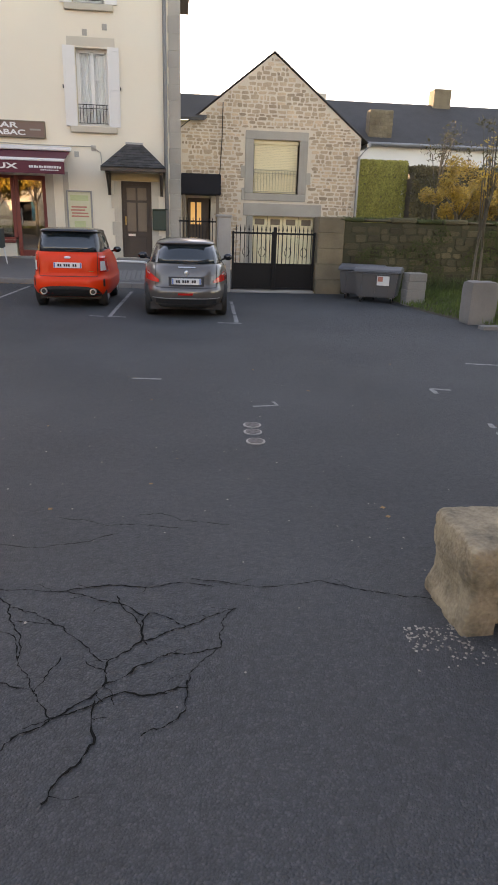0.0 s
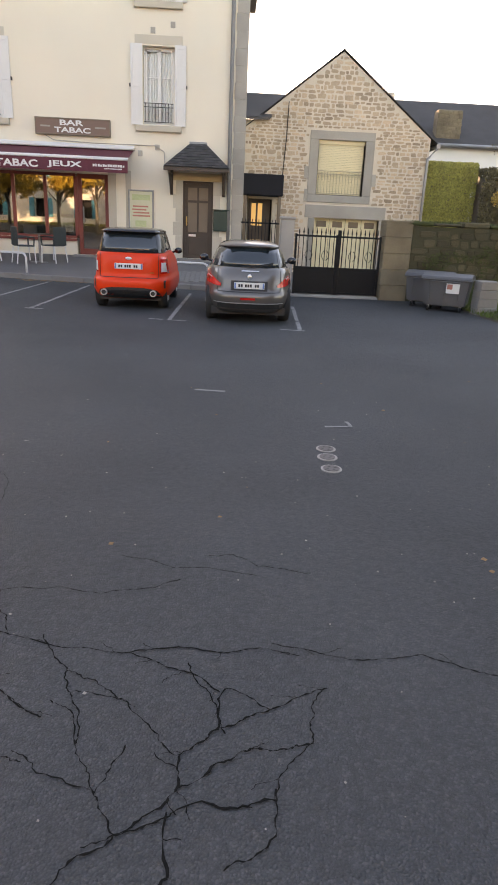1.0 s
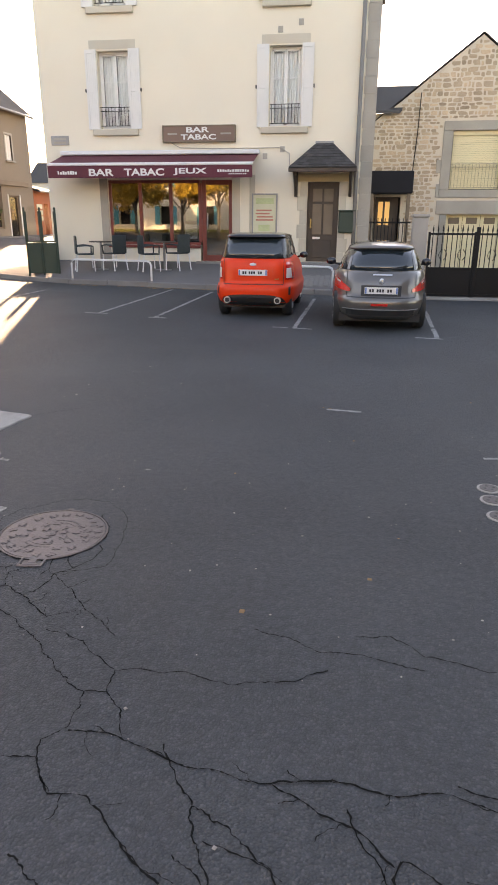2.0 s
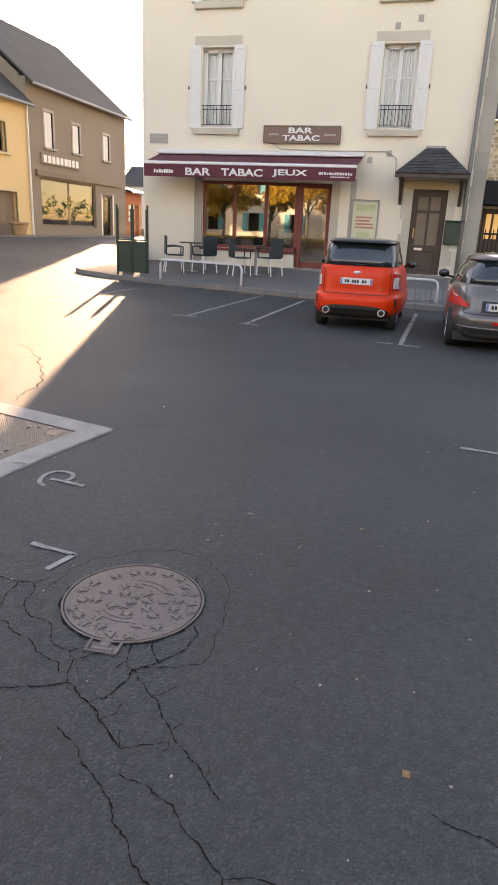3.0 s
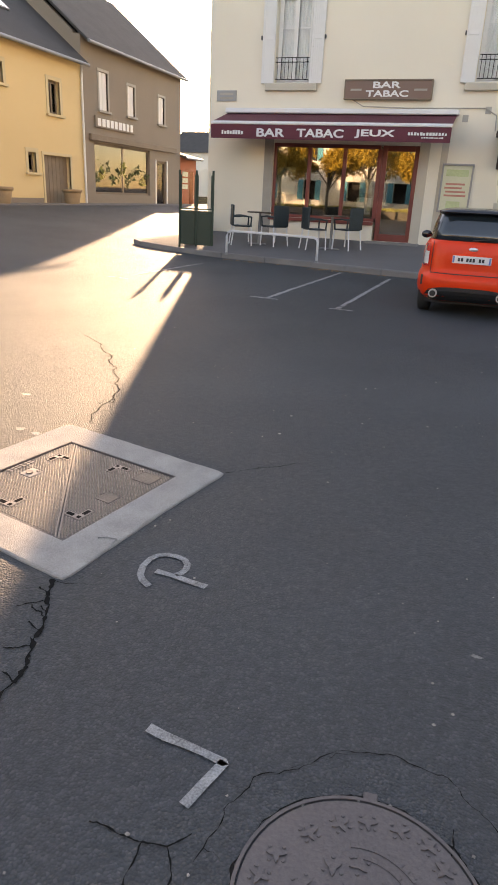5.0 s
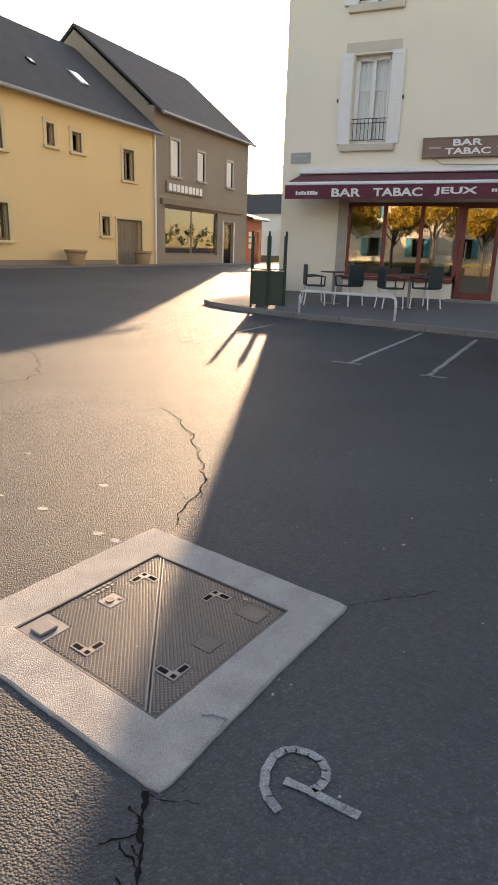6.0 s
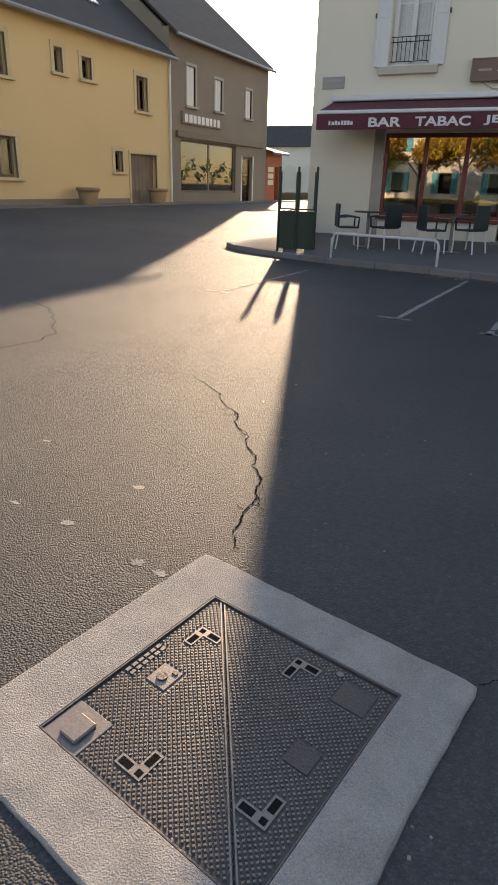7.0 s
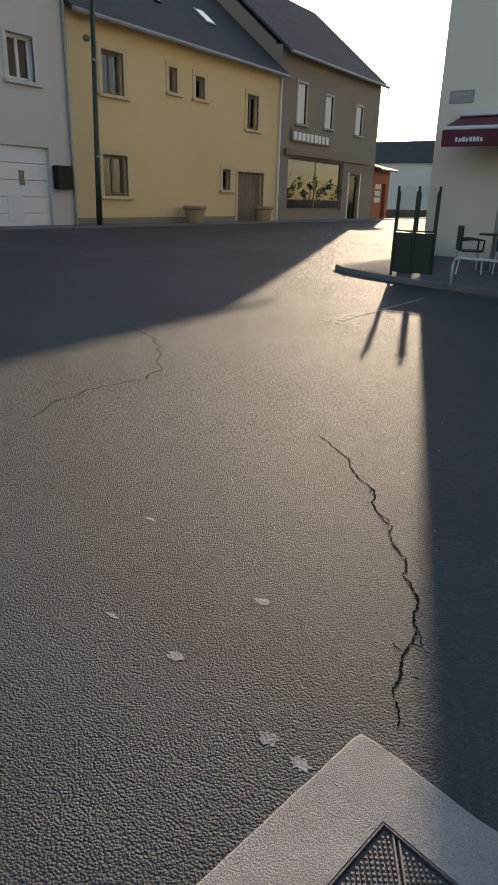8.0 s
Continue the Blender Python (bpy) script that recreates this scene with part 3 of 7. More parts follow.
def shutter(parent, m, u0, u1, z0, z1, outer):
    """A folded boarded shutter on the wall face, held back at its outer edge."""
    s = new("shutter")
    s.parent = parent
    bm = bmesh.new()
    box(bm, u0, u1, -0.045, -0.012, z0, z1, 0.006, m)
    part("panel", bm, "shutter", s)
    bm = bmesh.new()
    for a, b, c, d in ((u0, u0 + 0.05, z0, z1), (u1 - 0.05, u1, z0, z1), (u0 + 0.05, u1 - 0.05, z0, z0 + 0.09), (u0 + 0.05, u1 - 0.05, z1 - 0.09, z1), (u0 + 0.05, u1 - 0.05, (z0 + z1) / 2 - 0.05, (z0 + z1) / 2 + 0.05)):
        box(bm, a, b, -0.058, -0.046, c, d, 0.003, m)
    part("shutter_frame", bm, "shutter", s)
    n = 4
    for i in range(n):
        a = u0 + 0.052 + (u1 - u0 - 0.104) * i / n
        b = u0 + 0.052 + (u1 - u0 - 0.104) * (i + 1) / n
        for c, d in ((z0 + 0.092, (z0 + z1) / 2 - 0.052), ((z0 + z1) / 2 + 0.052, z1 - 0.092)):
            part("board", boxed(a + 0.002, b - 0.002, -0.051, -0.0455, c, d, 0.002, m), "shutter", s)
    edge = u0 - 0.02 if outer < 0 else u1 + 0.02
    bm = boxed(edge - 0.014, edge + 0.014, -0.075, -0.003, (z0 + z1) / 2 - 0.05, (z0 + z1) / 2 + 0.03, 0.004, m)
    part("catch", bm, "iron_dark_shade", s)
    return s


def window_rail(parent, m, u0, u1, z0, z1, n=9, metal="black", thick=0.007):
    """A small wrought-iron guard in a window opening."""
    r = new("window_guard")
    r.parent = parent
    bm = bmesh.new()
    for zz in (z0, z1, z1 - 0.09):
        tube(bm, [m @ Vector((u0, -0.02, zz)), m @ Vector((u1, -0.02, zz))], 0.009, 6)
    part("rail", bm, metal, r)
    for i in range(n):
        u = u0 + (u1 - u0) * (i + 0.5) / n
        part("baluster", tube(bmesh.new(), [m @ Vector((u, -0.02, z0)), m @ Vector((u, -0.02, z1))], thick, 6), metal, r)
    return r


# ---- the bar house ----
BAR = frame_m((0, 19.65, 0), (1, 0, 0), (0, -1, 0))
bar = tagged(new("bar_house"), "three-storey cream rendered corner house with a bar on the ground floor", "house")
W_OPEN = [(-7.13, -6.30, 3.84, 5.64), (-2.66, -1.86, 3.84, 5.64), (-7.13, -6.30, 6.62, 8.3), (-2.66, -1.86, 6.62, 8.3)]
SHOP, SHOPDOOR, DOOR = (-7.05, -4.50, 0.92, 2.58), (-4.50, -3.62, 0.50, 2.58), (-1.62, -0.80, 0.52, 2.52)
part("wall", holed(-8.75, 0.0, -0.1, 9.6, 0.35, [*W_OPEN, SHOP, SHOPDOOR, DOOR], BAR), "render", bar)
part("side_wall", boxed(-8.75, -8.4, 20.0, 31, -0.1, 9.6), "render", bar)
part("side_wall", boxed(-0.35, 0.0, 20.0, 31, -0.1, 9.6), "render", bar)
part("back_wall", boxed(-8.4, -0.35, 30.6, 31, -0.1, 9.6), "render", bar)
bm = bmesh.new()
prism(bm, [(19.1, 9.6), (25.3, 13.2), (31.5, 9.6)], -9.2, 0.45, Matrix(((0, 0, 1, 0), (1, 0, 0, 0), (0, 1, 0, 0), (0, 0, 0, 1))))
part("roof", bm, "slate", bar)
part("floor_slab", boxed(-8.4, -0.35, 20.0, 30.6, 0.35, 0.45), "wood_mid", bar)
part("ceiling_slab", boxed(-8.4, -0.35, 20.0, 30.6, 2.95, 3.1), "render", bar)
part("partition", boxed(-8.4, -2.6, 25.4, 25.5, 0.45, 2.95), "wood_mid", bar)
part("partition", boxed(-2.6, -2.5, 20.0, 25.5, 0.45, 2.95), "render", bar)
for (u0, u1, z0, z1) in W_OPEN:
    casement(bar, BAR, u0, u1, z0, z1, depth=0.17)
    shutter(bar, BAR, u0 - 0.31, u0 - 0.012, z0 - 0.02, z1 + 0.03, -1)
    shutter(bar, BAR, u1 + 0.012, u1 + 0.30, z0 - 0.02, z1 + 0.03, 1)
    part("window_sill", boxed(u0 - 0.2, u1 + 0.2, -0.09, 0.17, z0 - 0.17, z0 - 0.022, 0.012, BAR), "granite_pale", bar)
    part("lintel", boxed(u0 - 0.2, u1 + 0.2, -0.009, 0.04, z1 + 0.035, z1 + 0.24, 0.004, BAR), "granite_pale", bar)
    window_rail(bar, BAR, u0 + 0.02, u1 - 0.02, z0 + 0.06, z0 + 0.50)

# shop front: red frame, three lights and a glazed door
front = new("shop_front")
front.parent = bar
u0, u1, z0, z1 = SHOP
bm = bmesh.new()
for a, b, c, d in ((u0, u1, z0, z0 + 0.07), (u0, u1, z1 - 0.08, z1), (u0, u0 + 0.07, z0 + 0.07, z1 - 0.08), (u1 - 0.05, u1 + 0.05, z0 + 0.07, z1 - 0.08), (-6.21, -6.12, z0 + 0.07, z1 - 0.08), (-5.36, -5.27, z0 + 0.07, z1 - 0.08)):
    box(bm, a, b, 0.05, 0.13, c, d, 0.008, BAR)
part("red_frame", bm, "wood_red", front)
for a, b in ((u0 + 0.07, -6.21), (-6.12, -5.36), (-5.27, u1 - 0.05)):
    part("pane", boxed(a, b, 0.085, 0.093, z0 + 0.07, z1 - 0.08, 0, BAR), "shop_glass", front).visible_shadow = False
part("window_sill", boxed(u0 - 0.05, u1, -0.06, 0.14, z0 - 0.08, z0 - 0.003, 0.01, BAR), "wood_red", front)
sd = new("door_1")
sd.parent = bar
u0, u1, z0, z1 = SHOPDOOR
bm = bmesh.new()
for a, b, c, d in ((u0 + 0.052, u0 + 0.16, z0, z1), (u1 - 0.1, u1, z0, z1), (u0 + 0.16, u1 - 0.1, z1 - 0.12, z1), (u0 + 0.16, u1 - 0.1, z0, z0 + 0.16)):
    box(bm, a, b, 0.055, 0.12, c, d, 0.008, BAR)
part("door_frame", bm, "wood_red", sd)
part("pane", boxed(u0 + 0.16, u1 - 0.1, 0.085, 0.093, z0 + 0.16, z1 - 0.12, 0, BAR), "shop_glass", sd).visible_shadow = False
part("door_handle", tube(bmesh.new(), [BAR @ Vector((u0 + 0.2, 0.03, 1.35)), BAR @ Vector((u0 + 0.2, 0.03, 1.75))], 0.012), "metal_grey", sd)
part("door_step", boxed(u0 - 0.1, u1 + 0.25, -0.25, 0.05, 0.30, 0.497, 0.012, BAR), "kerb", bar)
# flyers inside the shop window
for a, b, c, d, mm in ((-6.95, -6.5, 1.45, 2.05, "poster"), (-4.95, -4.6, 1.08, 1.45, "plate"), (-4.92, -4.62, 1.55, 1.85, "poster")):
    part("flyer", boxed(a, b, 0.098, 0.101, c, d, 0, BAR), mm, front, "paper flyer behind the glass")
# stone jambs beside the shop front and the house door
for a, b in ((-7.28, -7.055), (-3.615, -3.4), (-3.15, -3.0)):
    part("stone_jamb", boxed(a, b, -0.012, 0.05, 0.4, 2.7, 0.006, BAR), "granite" if a < -7 else "granite_pale", bar)
for k in range(6):
    for a, b in ((DOOR[0] - (0.19 if k % 2 else 0.26), DOOR[0] - 0.002), (DOOR[1] + 0.002, DOOR[1] + (0.26 if k % 2 else 0.19))):
        part("quoin", boxed(a, b, -0.014, 0.06, 0.42 + k * 0.35, 0.767 + k * 0.35, 0.005, BAR), "granite_pale", bar)
part("lintel", boxed(DOOR[0] - 0.28, DOOR[1] + 0.28, -0.014, 0.06, 2.525, 2.72, 0.008, BAR), "trim_yellow", bar)
for k in range(24):
    w = 0.33 if k % 2 else 0.31
    part("quoin", boxed(-w + 0.02, 0.012, -0.013, 0.05, 0.3 + k * 0.385, 0.682 + k * 0.385, 0.004, BAR), "granite", bar)
# house door with its slate-roofed canopy
hd = new("door_2")
hd.parent = bar
u0, u1, z0, z1 = DOOR
bm = bmesh.new()
for a, b, c, d in ((u0, u0 + 0.07, z0, z1), (u1 - 0.07, u1, z0, z1), (u0 + 0.07, u1 - 0.07, z1 - 0.07, z1)):
    box(bm, a, b, 0.09, 0.16, c, d, 0.006, BAR)
part("door_frame", bm, "wood_dark", hd)
bm = boxed(u0 + 0.07, u1 - 0.07, 0.115, 0.15, z0, z1 - 0.07, 0.003, BAR)
part("leaf", bm, "wood_dark", hd)
for a, b, c, d, mm in ((u0 + 0.14, -1.235, 1.22, 1.98, "wood_mid"), (-1.185, u1 - 0.14, 1.22, 1.98, "wood_mid"), (u0 + 0.14, -1.235, 2.04, 2.36, "wood_mid"), (-1.185, u1 - 0.14, 2.04, 2.36, "wood_mid"), (u0 + 0.16, u1 - 0.16, 0.62, 1.08, "wood_dark")):
    part("panel", boxed(a, b, 0.098, 0.1145, c, d, 0.01, BAR), mm, hd)
part("letter_plate", boxed(-1.46, -1.26, 0.088, 0.113, 1.10, 1.16, 0.004, BAR), "chrome", hd)
part("door_handle", boxed(u0 + 0.085, u0 + 0.12, 0.06, 0.114, 1.38, 1.62, 0.006, BAR), "brass", hd)
part("door_step", boxed(u0 - 0.15, u1 + 0.15, -0.22, 0.09, 0.36, 0.517, 0.012, BAR), "kerb", bar)
can = new("door_canopy")
can.parent = bar
bm = bmesh.new()
c0, c1, zt, zb, out = -2.06, -0.38, 3.42, 2.80, -0.85
apex = [(-1.42, -0.12, zt), (-1.02, -0.12, zt), (-1.42, 0.02, zt), (-1.02, 0.02, zt)]
base = [(c0, out, zb), (c1, out, zb), (c0, 0.02, zb), (c1, 0.02, zb)]
va = [bm.verts.new(BAR @ Vector(p)) for p in apex]
vb = [bm.verts.new(BAR @ Vector(p)) for p in base]
for q in ((va[0], va[1], vb[1], vb[0]), (va[0], vb[0], vb[2], va[2]), (va[1], va[3], vb[3], vb[1]), (va[0], va[2], va[3], va[1]), (vb[0], vb[1], vb[3], vb[2]), (va[2], vb[2], vb[3], va[3])):
    bm.faces.new(q)
part("canopy_core", bm, "slate_far", can)
for r in range(9):
    k0, k1 = r / 9, (r + 1.25) / 9
    def edge(k):
        y = -0.12 + (out + 0.12) * k
        return (-1.42 + (c0 + 1.42) * k, -1.02 + (c1 + 1.02) * k, y - 0.012, zt + (zb - zt) * k + 0.012)
    a, b, (l0, r0, y0, q0), (l1, r1, y1, q1) = 0, 0, edge(k0), edge(min(k1, 1.0))
    n = 4 + r
    for i in range(n):
        f0, f1 = (i + 0.03) / n, (i + 0.97) / n
        q = [(l1 + (r1 - l1) * f0, y1 - 0.012, q1 + 0.012), (l1 + (r1 - l1) * f1, y1 - 0.012, q1 + 0.012), (l0 + (r0 - l0) * f1, y0, q0), (l0 + (r0 - l0) * f0, y0, q0)]
        bm = bmesh.new()
        f = [bm.verts.new(BAR @ Vector(p)) for p in q]
        g = [bm.verts.new(BAR @ Vector((p[0], p[1] + 0.01, p[2] - 0.012))) for p in q]
        bm.faces.new(f)
        for e in range(4):
            bm.faces.new((f[e], g[e], g[(e + 1) % 4], f[(e + 1) % 4]))
        part("slate", bm, "slate", can)
part("ridge_cap", boxed(-1.45, -0.99, -0.15, 0.0, zt - 0.01, zt + 0.05, 0.012, BAR), "metal_grey", can)
bm = bmesh.new()
box(bm, c0, c1, out, out + 0.05, zb - 0.09, zb - 0.003, 0.006, BAR)
part("fascia", bm, "wood_dark", can)
for u in (c0 + 0.14, c1 - 0.14):
    bm = bmesh.new()
    box(bm, u - 0.04, u + 0.04, -0.07, -0.003, 2.15, 2.80, 0.008, BAR)
    box(bm, u - 0.04, u + 0.04, -0.75, -0.07, 2.66, 2.74, 0.008, BAR)
    tube(bm, [BAR @ Vector((u, -0.06, 2.22)), BAR @ Vector((u, -0.25, 2.42)), BAR @ Vector((u, -0.62, 2.67))], 0.04, 6)
    part("bracket", bm, "wood_dark", can)
# green letter box, downpipe, small vents
part("letter_box", boxed(-0.78, -0.37, -0.12, -0.003, 1.27, 1.80, 0.02, BAR), "green_metal", bar, "green metal letter box")
part("letter_box_lid", boxed(-0.80, -0.35, -0.14, 0.0, 1.803, 1.83, 0.008, BAR), "green_metal", bar)
dp = part("downpipe", tube(bmesh.new(), [(-0.40, 19.57, 9.4), (-0.39, 19.57, 3.2), (-0.37, 19.57, 0.5)], 0.05, 10), "kerb", bar, "dull grey zinc downpipe", True)
for u, z in ((-2.4, 5.98), (-1.9, 6.12), (-2.75, 3.14), (-2.3, 3.3)):
    part("vent", boxed(u - 0.06, u + 0.06, -0.012, 0.03, z - 0.07, z + 0.07, 0.004, BAR), "granite", bar)
bm = tube(bmesh.new(), [(-5.3, 19.63, 3.52), (-5.0, 19.63, 3.36), (-4.0, 19.63, 3.33), (-2.35, 19.63, 3.34), (-2.12, 19.63, 3.2), (-2.1, 19.63, 2.9)], 0.012, 6)
part("cable", bm, "granite", bar, "thin cable along the wall")

# poster frame on the wall
pf = tagged(new("poster_frame"), "framed advertising poster with pale green print on the wall", "poster")
bm = bmesh.new()
pu0, pu1, pz0, pz1 = -3.08, -2.40, 1.22, 2.24
for a, b, c, d in ((pu0, pu0 + 0.04, pz0, pz1), (pu1 - 0.04, pu1, pz0, pz1), (pu0 + 0.04, pu1 - 0.04, pz0, pz0 + 0.04), (pu0 + 0.04, pu1 - 0.04, pz1 - 0.04, pz1)):
    box(bm, a, b, -0.06, -0.003, c, d, 0.005, BAR)
part("frame", bm, "metal_grey", pf)
part("sheet", boxed(pu0 + 0.04, pu1 - 0.04, -0.03, -0.003, pz0 + 0.04, pz1 - 0.04, 0, BAR), "poster", pf)
for a, b, c, d, mm in ((-2.98, -2.5, 1.98, 2.12, "poster_green"), (-2.96, -2.55, 1.80, 1.84, "poster_red"), (-2.98, -2.6, 1.72, 1.76, "poster_red"), (-2.95, -2.52, 1.64, 1.68, "poster_red"), (-2.97, -2.5, 1.56, 1.60, "poster_red"), (-2.9, -2.6, 1.30, 1.46, "poster_green")):
    part("print_bar", boxed(a, b, -0.034, -0.031, c, d, 0, BAR), mm, pf)

# sign over the awning
sg = tagged(new("wall_sign"), "weathered brown sign board reading BAR TABAC", "sign")
part("board", boxed(-5.42, -3.53, -0.10, -0.003, 3.50, 3.87, 0.01, BAR), "sign", sg)
bm = bmesh.new()
for a, b, c, d in ((-5.44, -3.51, 3.485, 3.515), (-5.44, -3.51, 3.855, 3.885), (-5.44, -5.41, 3.515, 3.855), (-3.54, -3.51, 3.515, 3.855)):
    box(bm, a, b, -0.115, -0.004, c, d, 0.004, BAR)
part("edge", bm, "wood_mid", sg)
text_mesh("lettering", "BAR", 0.125, 0.004, "white", BAR @ Matrix.Translation((-4.80, -0.106, 3.71)), sg, 0.60)
text_mesh("lettering", "TABAC", 0.125, 0.004, "white", BAR @ Matrix.Translation((-4.95, -0.106, 3.54)), sg, 0.93)
for a, b in ((-5.3, -5.05), (-3.9, -3.62)):
    part("print_bar", boxed(a, b, -0.104, -0.101, 3.66, 3.70, 0, BAR), "granite", sg)

# awning, half rolled out, with lettered valance
aw = tagged(new("awning"), "burgundy canvas awning with white lettering over the bar front", "awning")
A0, A1, AY = -8.25, -2.93, -1.05
for ya, za, yb, zb, mm in ((0.0, 3.20, -0.90, 2.945, "awning"), (-0.90, 2.945, AY, 2.90, "white")):
    bm = bmesh.new()
    q = [(A0, ya - 0.01, za), (A1, ya - 0.01, za), (A1, yb - 0.01, zb), (A0, yb - 0.01, zb)]
    vs = [bm.verts.new(BAR @ Vector(p)) for p in q] + [bm.verts.new(BAR @ Vector((p[0], p[1], p[2] - 0.012))) for p in q]
    bm.faces.new(vs[:4])
    bm.faces.new(vs[7:3:-1])
    for e in range(4):
        bm.faces.new((vs[e], vs[(e + 1) % 4], vs[4 + (e + 1) % 4], vs[4 + e]))
    part("stripe" if mm == "white" else "canvas", bm, mm, aw)
bm = bmesh.new()
n = 60
up, lo = [], []
for i in range(n + 1):
    u = A0 + (A1 - A0) * i / n
    up.append(bm.verts.new(BAR @ Vector((u, AY - 0.012, 2.86))))
    lo.append(bm.verts.new(BAR @ Vector((u, AY - 0.012 + 0.006 * math.sin(i * 1.3), 2.57))))
for i in range(n):
    bm.faces.new((up[i], up[i + 1], lo[i + 1], lo[i]))
part("valance", bm, "awning", aw, "valance with white lettering")
part("front_bar", boxed(A0, A1, AY - 0.03, AY + 0.03, 2.862, 2.915, 0.01, BAR), "white_metal", aw)
part("cassette", boxed(A0 - 0.02, A1 + 0.05, -0.16, -0.003, 3.19, 3.30, 0.02, BAR), "white_metal", aw)
for u in (A0 + 0.6, -5.6, A1 - 0.6):
    part("arm", tube(bmesh.new(), [BAR @ Vector((u, -0.05, 3.10)), BAR @ Vector((u + 0.35, -0.5, 2.98)), BAR @ Vector((u, AY + 0.03, 2.88))], 0.02, 6), "white_metal", aw)
for body, a, b, z, s in (("BAR", -7.14, -6.49, 2.615, 0.165), ("TABAC", -6.21, -5.17, 2.62, 0.165), ("JEUX", -4.93, -4.08, 2.625, 0.165)):
    text_mesh("lettering", body, s, 0.003, "white", BAR @ Matrix.Translation((a, AY - 0.022, z)), aw, b - a)
rnd = random.Random(77)
for u0, u1, z0, z1, n in ((-3.80, -2.99, 2.70, 2.757, 13), (-3.52, -3.06, 2.645, 2.672, 9), (-7.98, -7.45, 2.655, 2.735, 8)):
    for k in range(n):
        a = u0 + (u1 - u0) * k / n
        part("print_bar", boxed(a, a + (u1 - u0) / n * rnd.uniform(0.6, 0.82), AY - 0.024, AY - 0.020, z0, z1 - (z1 - z0) * rnd.choice((0, 0, 0.2)), 0, BAR), "white", aw)
# street name plate high on the corner
plaque = tagged(new("street_plate"), "small grey street name plate on the house corner", "plate")
part("plate", boxed(-8.55, -8.05, -0.02, -0.003, 3.45, 3.68, 0.004, BAR), "metal_grey", plaque)
for z in (3.49, 3.58):
    part("print_bar", boxed(-8.47, -8.13, -0.023, -0.0205, z, z + 0.05, 0, BAR), "granite", plaque)


# ---- rubble walls ----
def rubble(parent, region, u0, u1, z0, z1, m, material, hmin, hmax, wmin, wmax, limit, seed, proud=0.03):
    """Courses of uneven stones in the local frame m where region(u, z) holds: the first as parts, the rest joined."""
    rnd = random.Random(seed)
    shapes = []
    z = z0
    while z < z1:
        h = rnd.uniform(hmin, hmax)
        u = u0 - rnd.uniform(0, wmax)
        while u < u1:
            w = rnd.uniform(wmin, wmax)
            hh = h * rnd.uniform(0.72, 1.08)
            cu, cz = u + w / 2, z + h / 2 + rnd.uniform(-0.16, 0.16) * h
            if all(region(cu + a * w * 0.36, cz + b * hh * 0.36) for a in (-1, 1) for b in (-1, 1)):
                shapes.append((cu, cz, w - rnd.uniform(0.010, 0.030), hh - 0.006))
            u += w
        z += h
    rest = bmesh.new()
    for i, (cu, cz, w, h) in enumerate(shapes):
        bm = bmesh.new() if i < limit else rest
        n = 8
        ring, back = [], []
        p = rnd.uniform(0.5, 1.0) * proud
        for k in range(n):
            c, s = ((-1, -1), (0, -1), (1, -1), (1, 0), (1, 1), (0, 1), (-1, 1), (-1, 0))[k]
            shy = 0.62 if c and s else 0.9
            x = cu + 0.5 * w * (c * rnd.uniform(shy, 1.02) if c else rnd.uniform(-0.4, 0.4))
            y = cz + 0.5 * h * (s * rnd.uniform(shy, 1.02) if s else rnd.uniform(-0.4, 0.4))
            ring.append(bm.verts.new(m @ Vector((cu + (x - cu) * 0.93, -p, cz + (y - cz) * 0.90))))
            back.append(bm.verts.new(m @ Vector((x, 0.004, y))))
        bm.faces.new(ring)
        for k in range(n):
            bm.faces.new((ring[k], back[k], back[(k + 1) % n], ring[(k + 1) % n]))
        if i < limit:
            part("stone", bm, material, parent)
    if len(shapes) > limit:
        tagged(link("rubble", rest, material, parent), kind="stuff")
    else:
        rest.free()


# ---- stone house ----
SY = 22.5
ST = frame_m((0, SY, 0), (1, 0, 0), (0, -1, 0))
sh = tagged(new("stone_house"), "rubble stone gabled house with a cream roller shutter and garage door", "house")
GW, GG, GD = (2.32, 3.77, 2.45, 4.02), (2.34, 4.40, 0.15, 1.76), (0.20, 0.98, 0.25, 2.25)
part("wall", holed(0.0, 5.75, -0.1, 4.18, 0.4, [GW, GG, GD], ST), "mortar", sh)
APX, APZ = 2.87, 6.40
RAKE = (APZ - 4.18) / (5.75 - APX)
bm = prism(bmesh.new(), [(0.55, 4.182), (5.75, 4.182), (APX, APZ), (0.55, 4.60)], 0, 0.4, ST @ Matrix(((1, 0, 0, 0), (0, 0, 1, 0), (0, 1, 0, 0), (0, 0, 0, 1))))
part("gable", bm, "mortar", sh)
part("side_wall", boxed(5.35, 5.75, SY + 0.4, 34, -0.1, 4.18), "mortar", sh)
# unseen walls and floors added to stop sun leaking through the front openings
part("side_wall", boxed(0.0, 0.3, SY + 0.4, 34, -0.1, 4.18), "mortar", sh)
part("back_wall", boxed(0.3, 5.35, 33.6, 34, -0.1, 4.18), "mortar", sh)
# dark wall close behind the openings, coloured as the shade of unlit rooms
part("inner_wall", boxed(0.3, 5.35, SY + 0.9, SY + 1.0, -0.1, 4.3), "shade_in", sh)
part("loft_floor", boxed(0.3, 5.35, SY + 0.4, 33.6, 4.3, 4.4), "wood_mid", sh)
# slab added as a light stop, its dark colour standing for shade
part("floor_slab", boxed(0.3, 5.35, SY + 0.42, SY + 0.9, 2.1, 2.2), "shade_in", sh)
part("wing_wall", boxed(0.002, 0.548, SY, SY + 0.4, 4.182, 4.48), "mortar", sh)
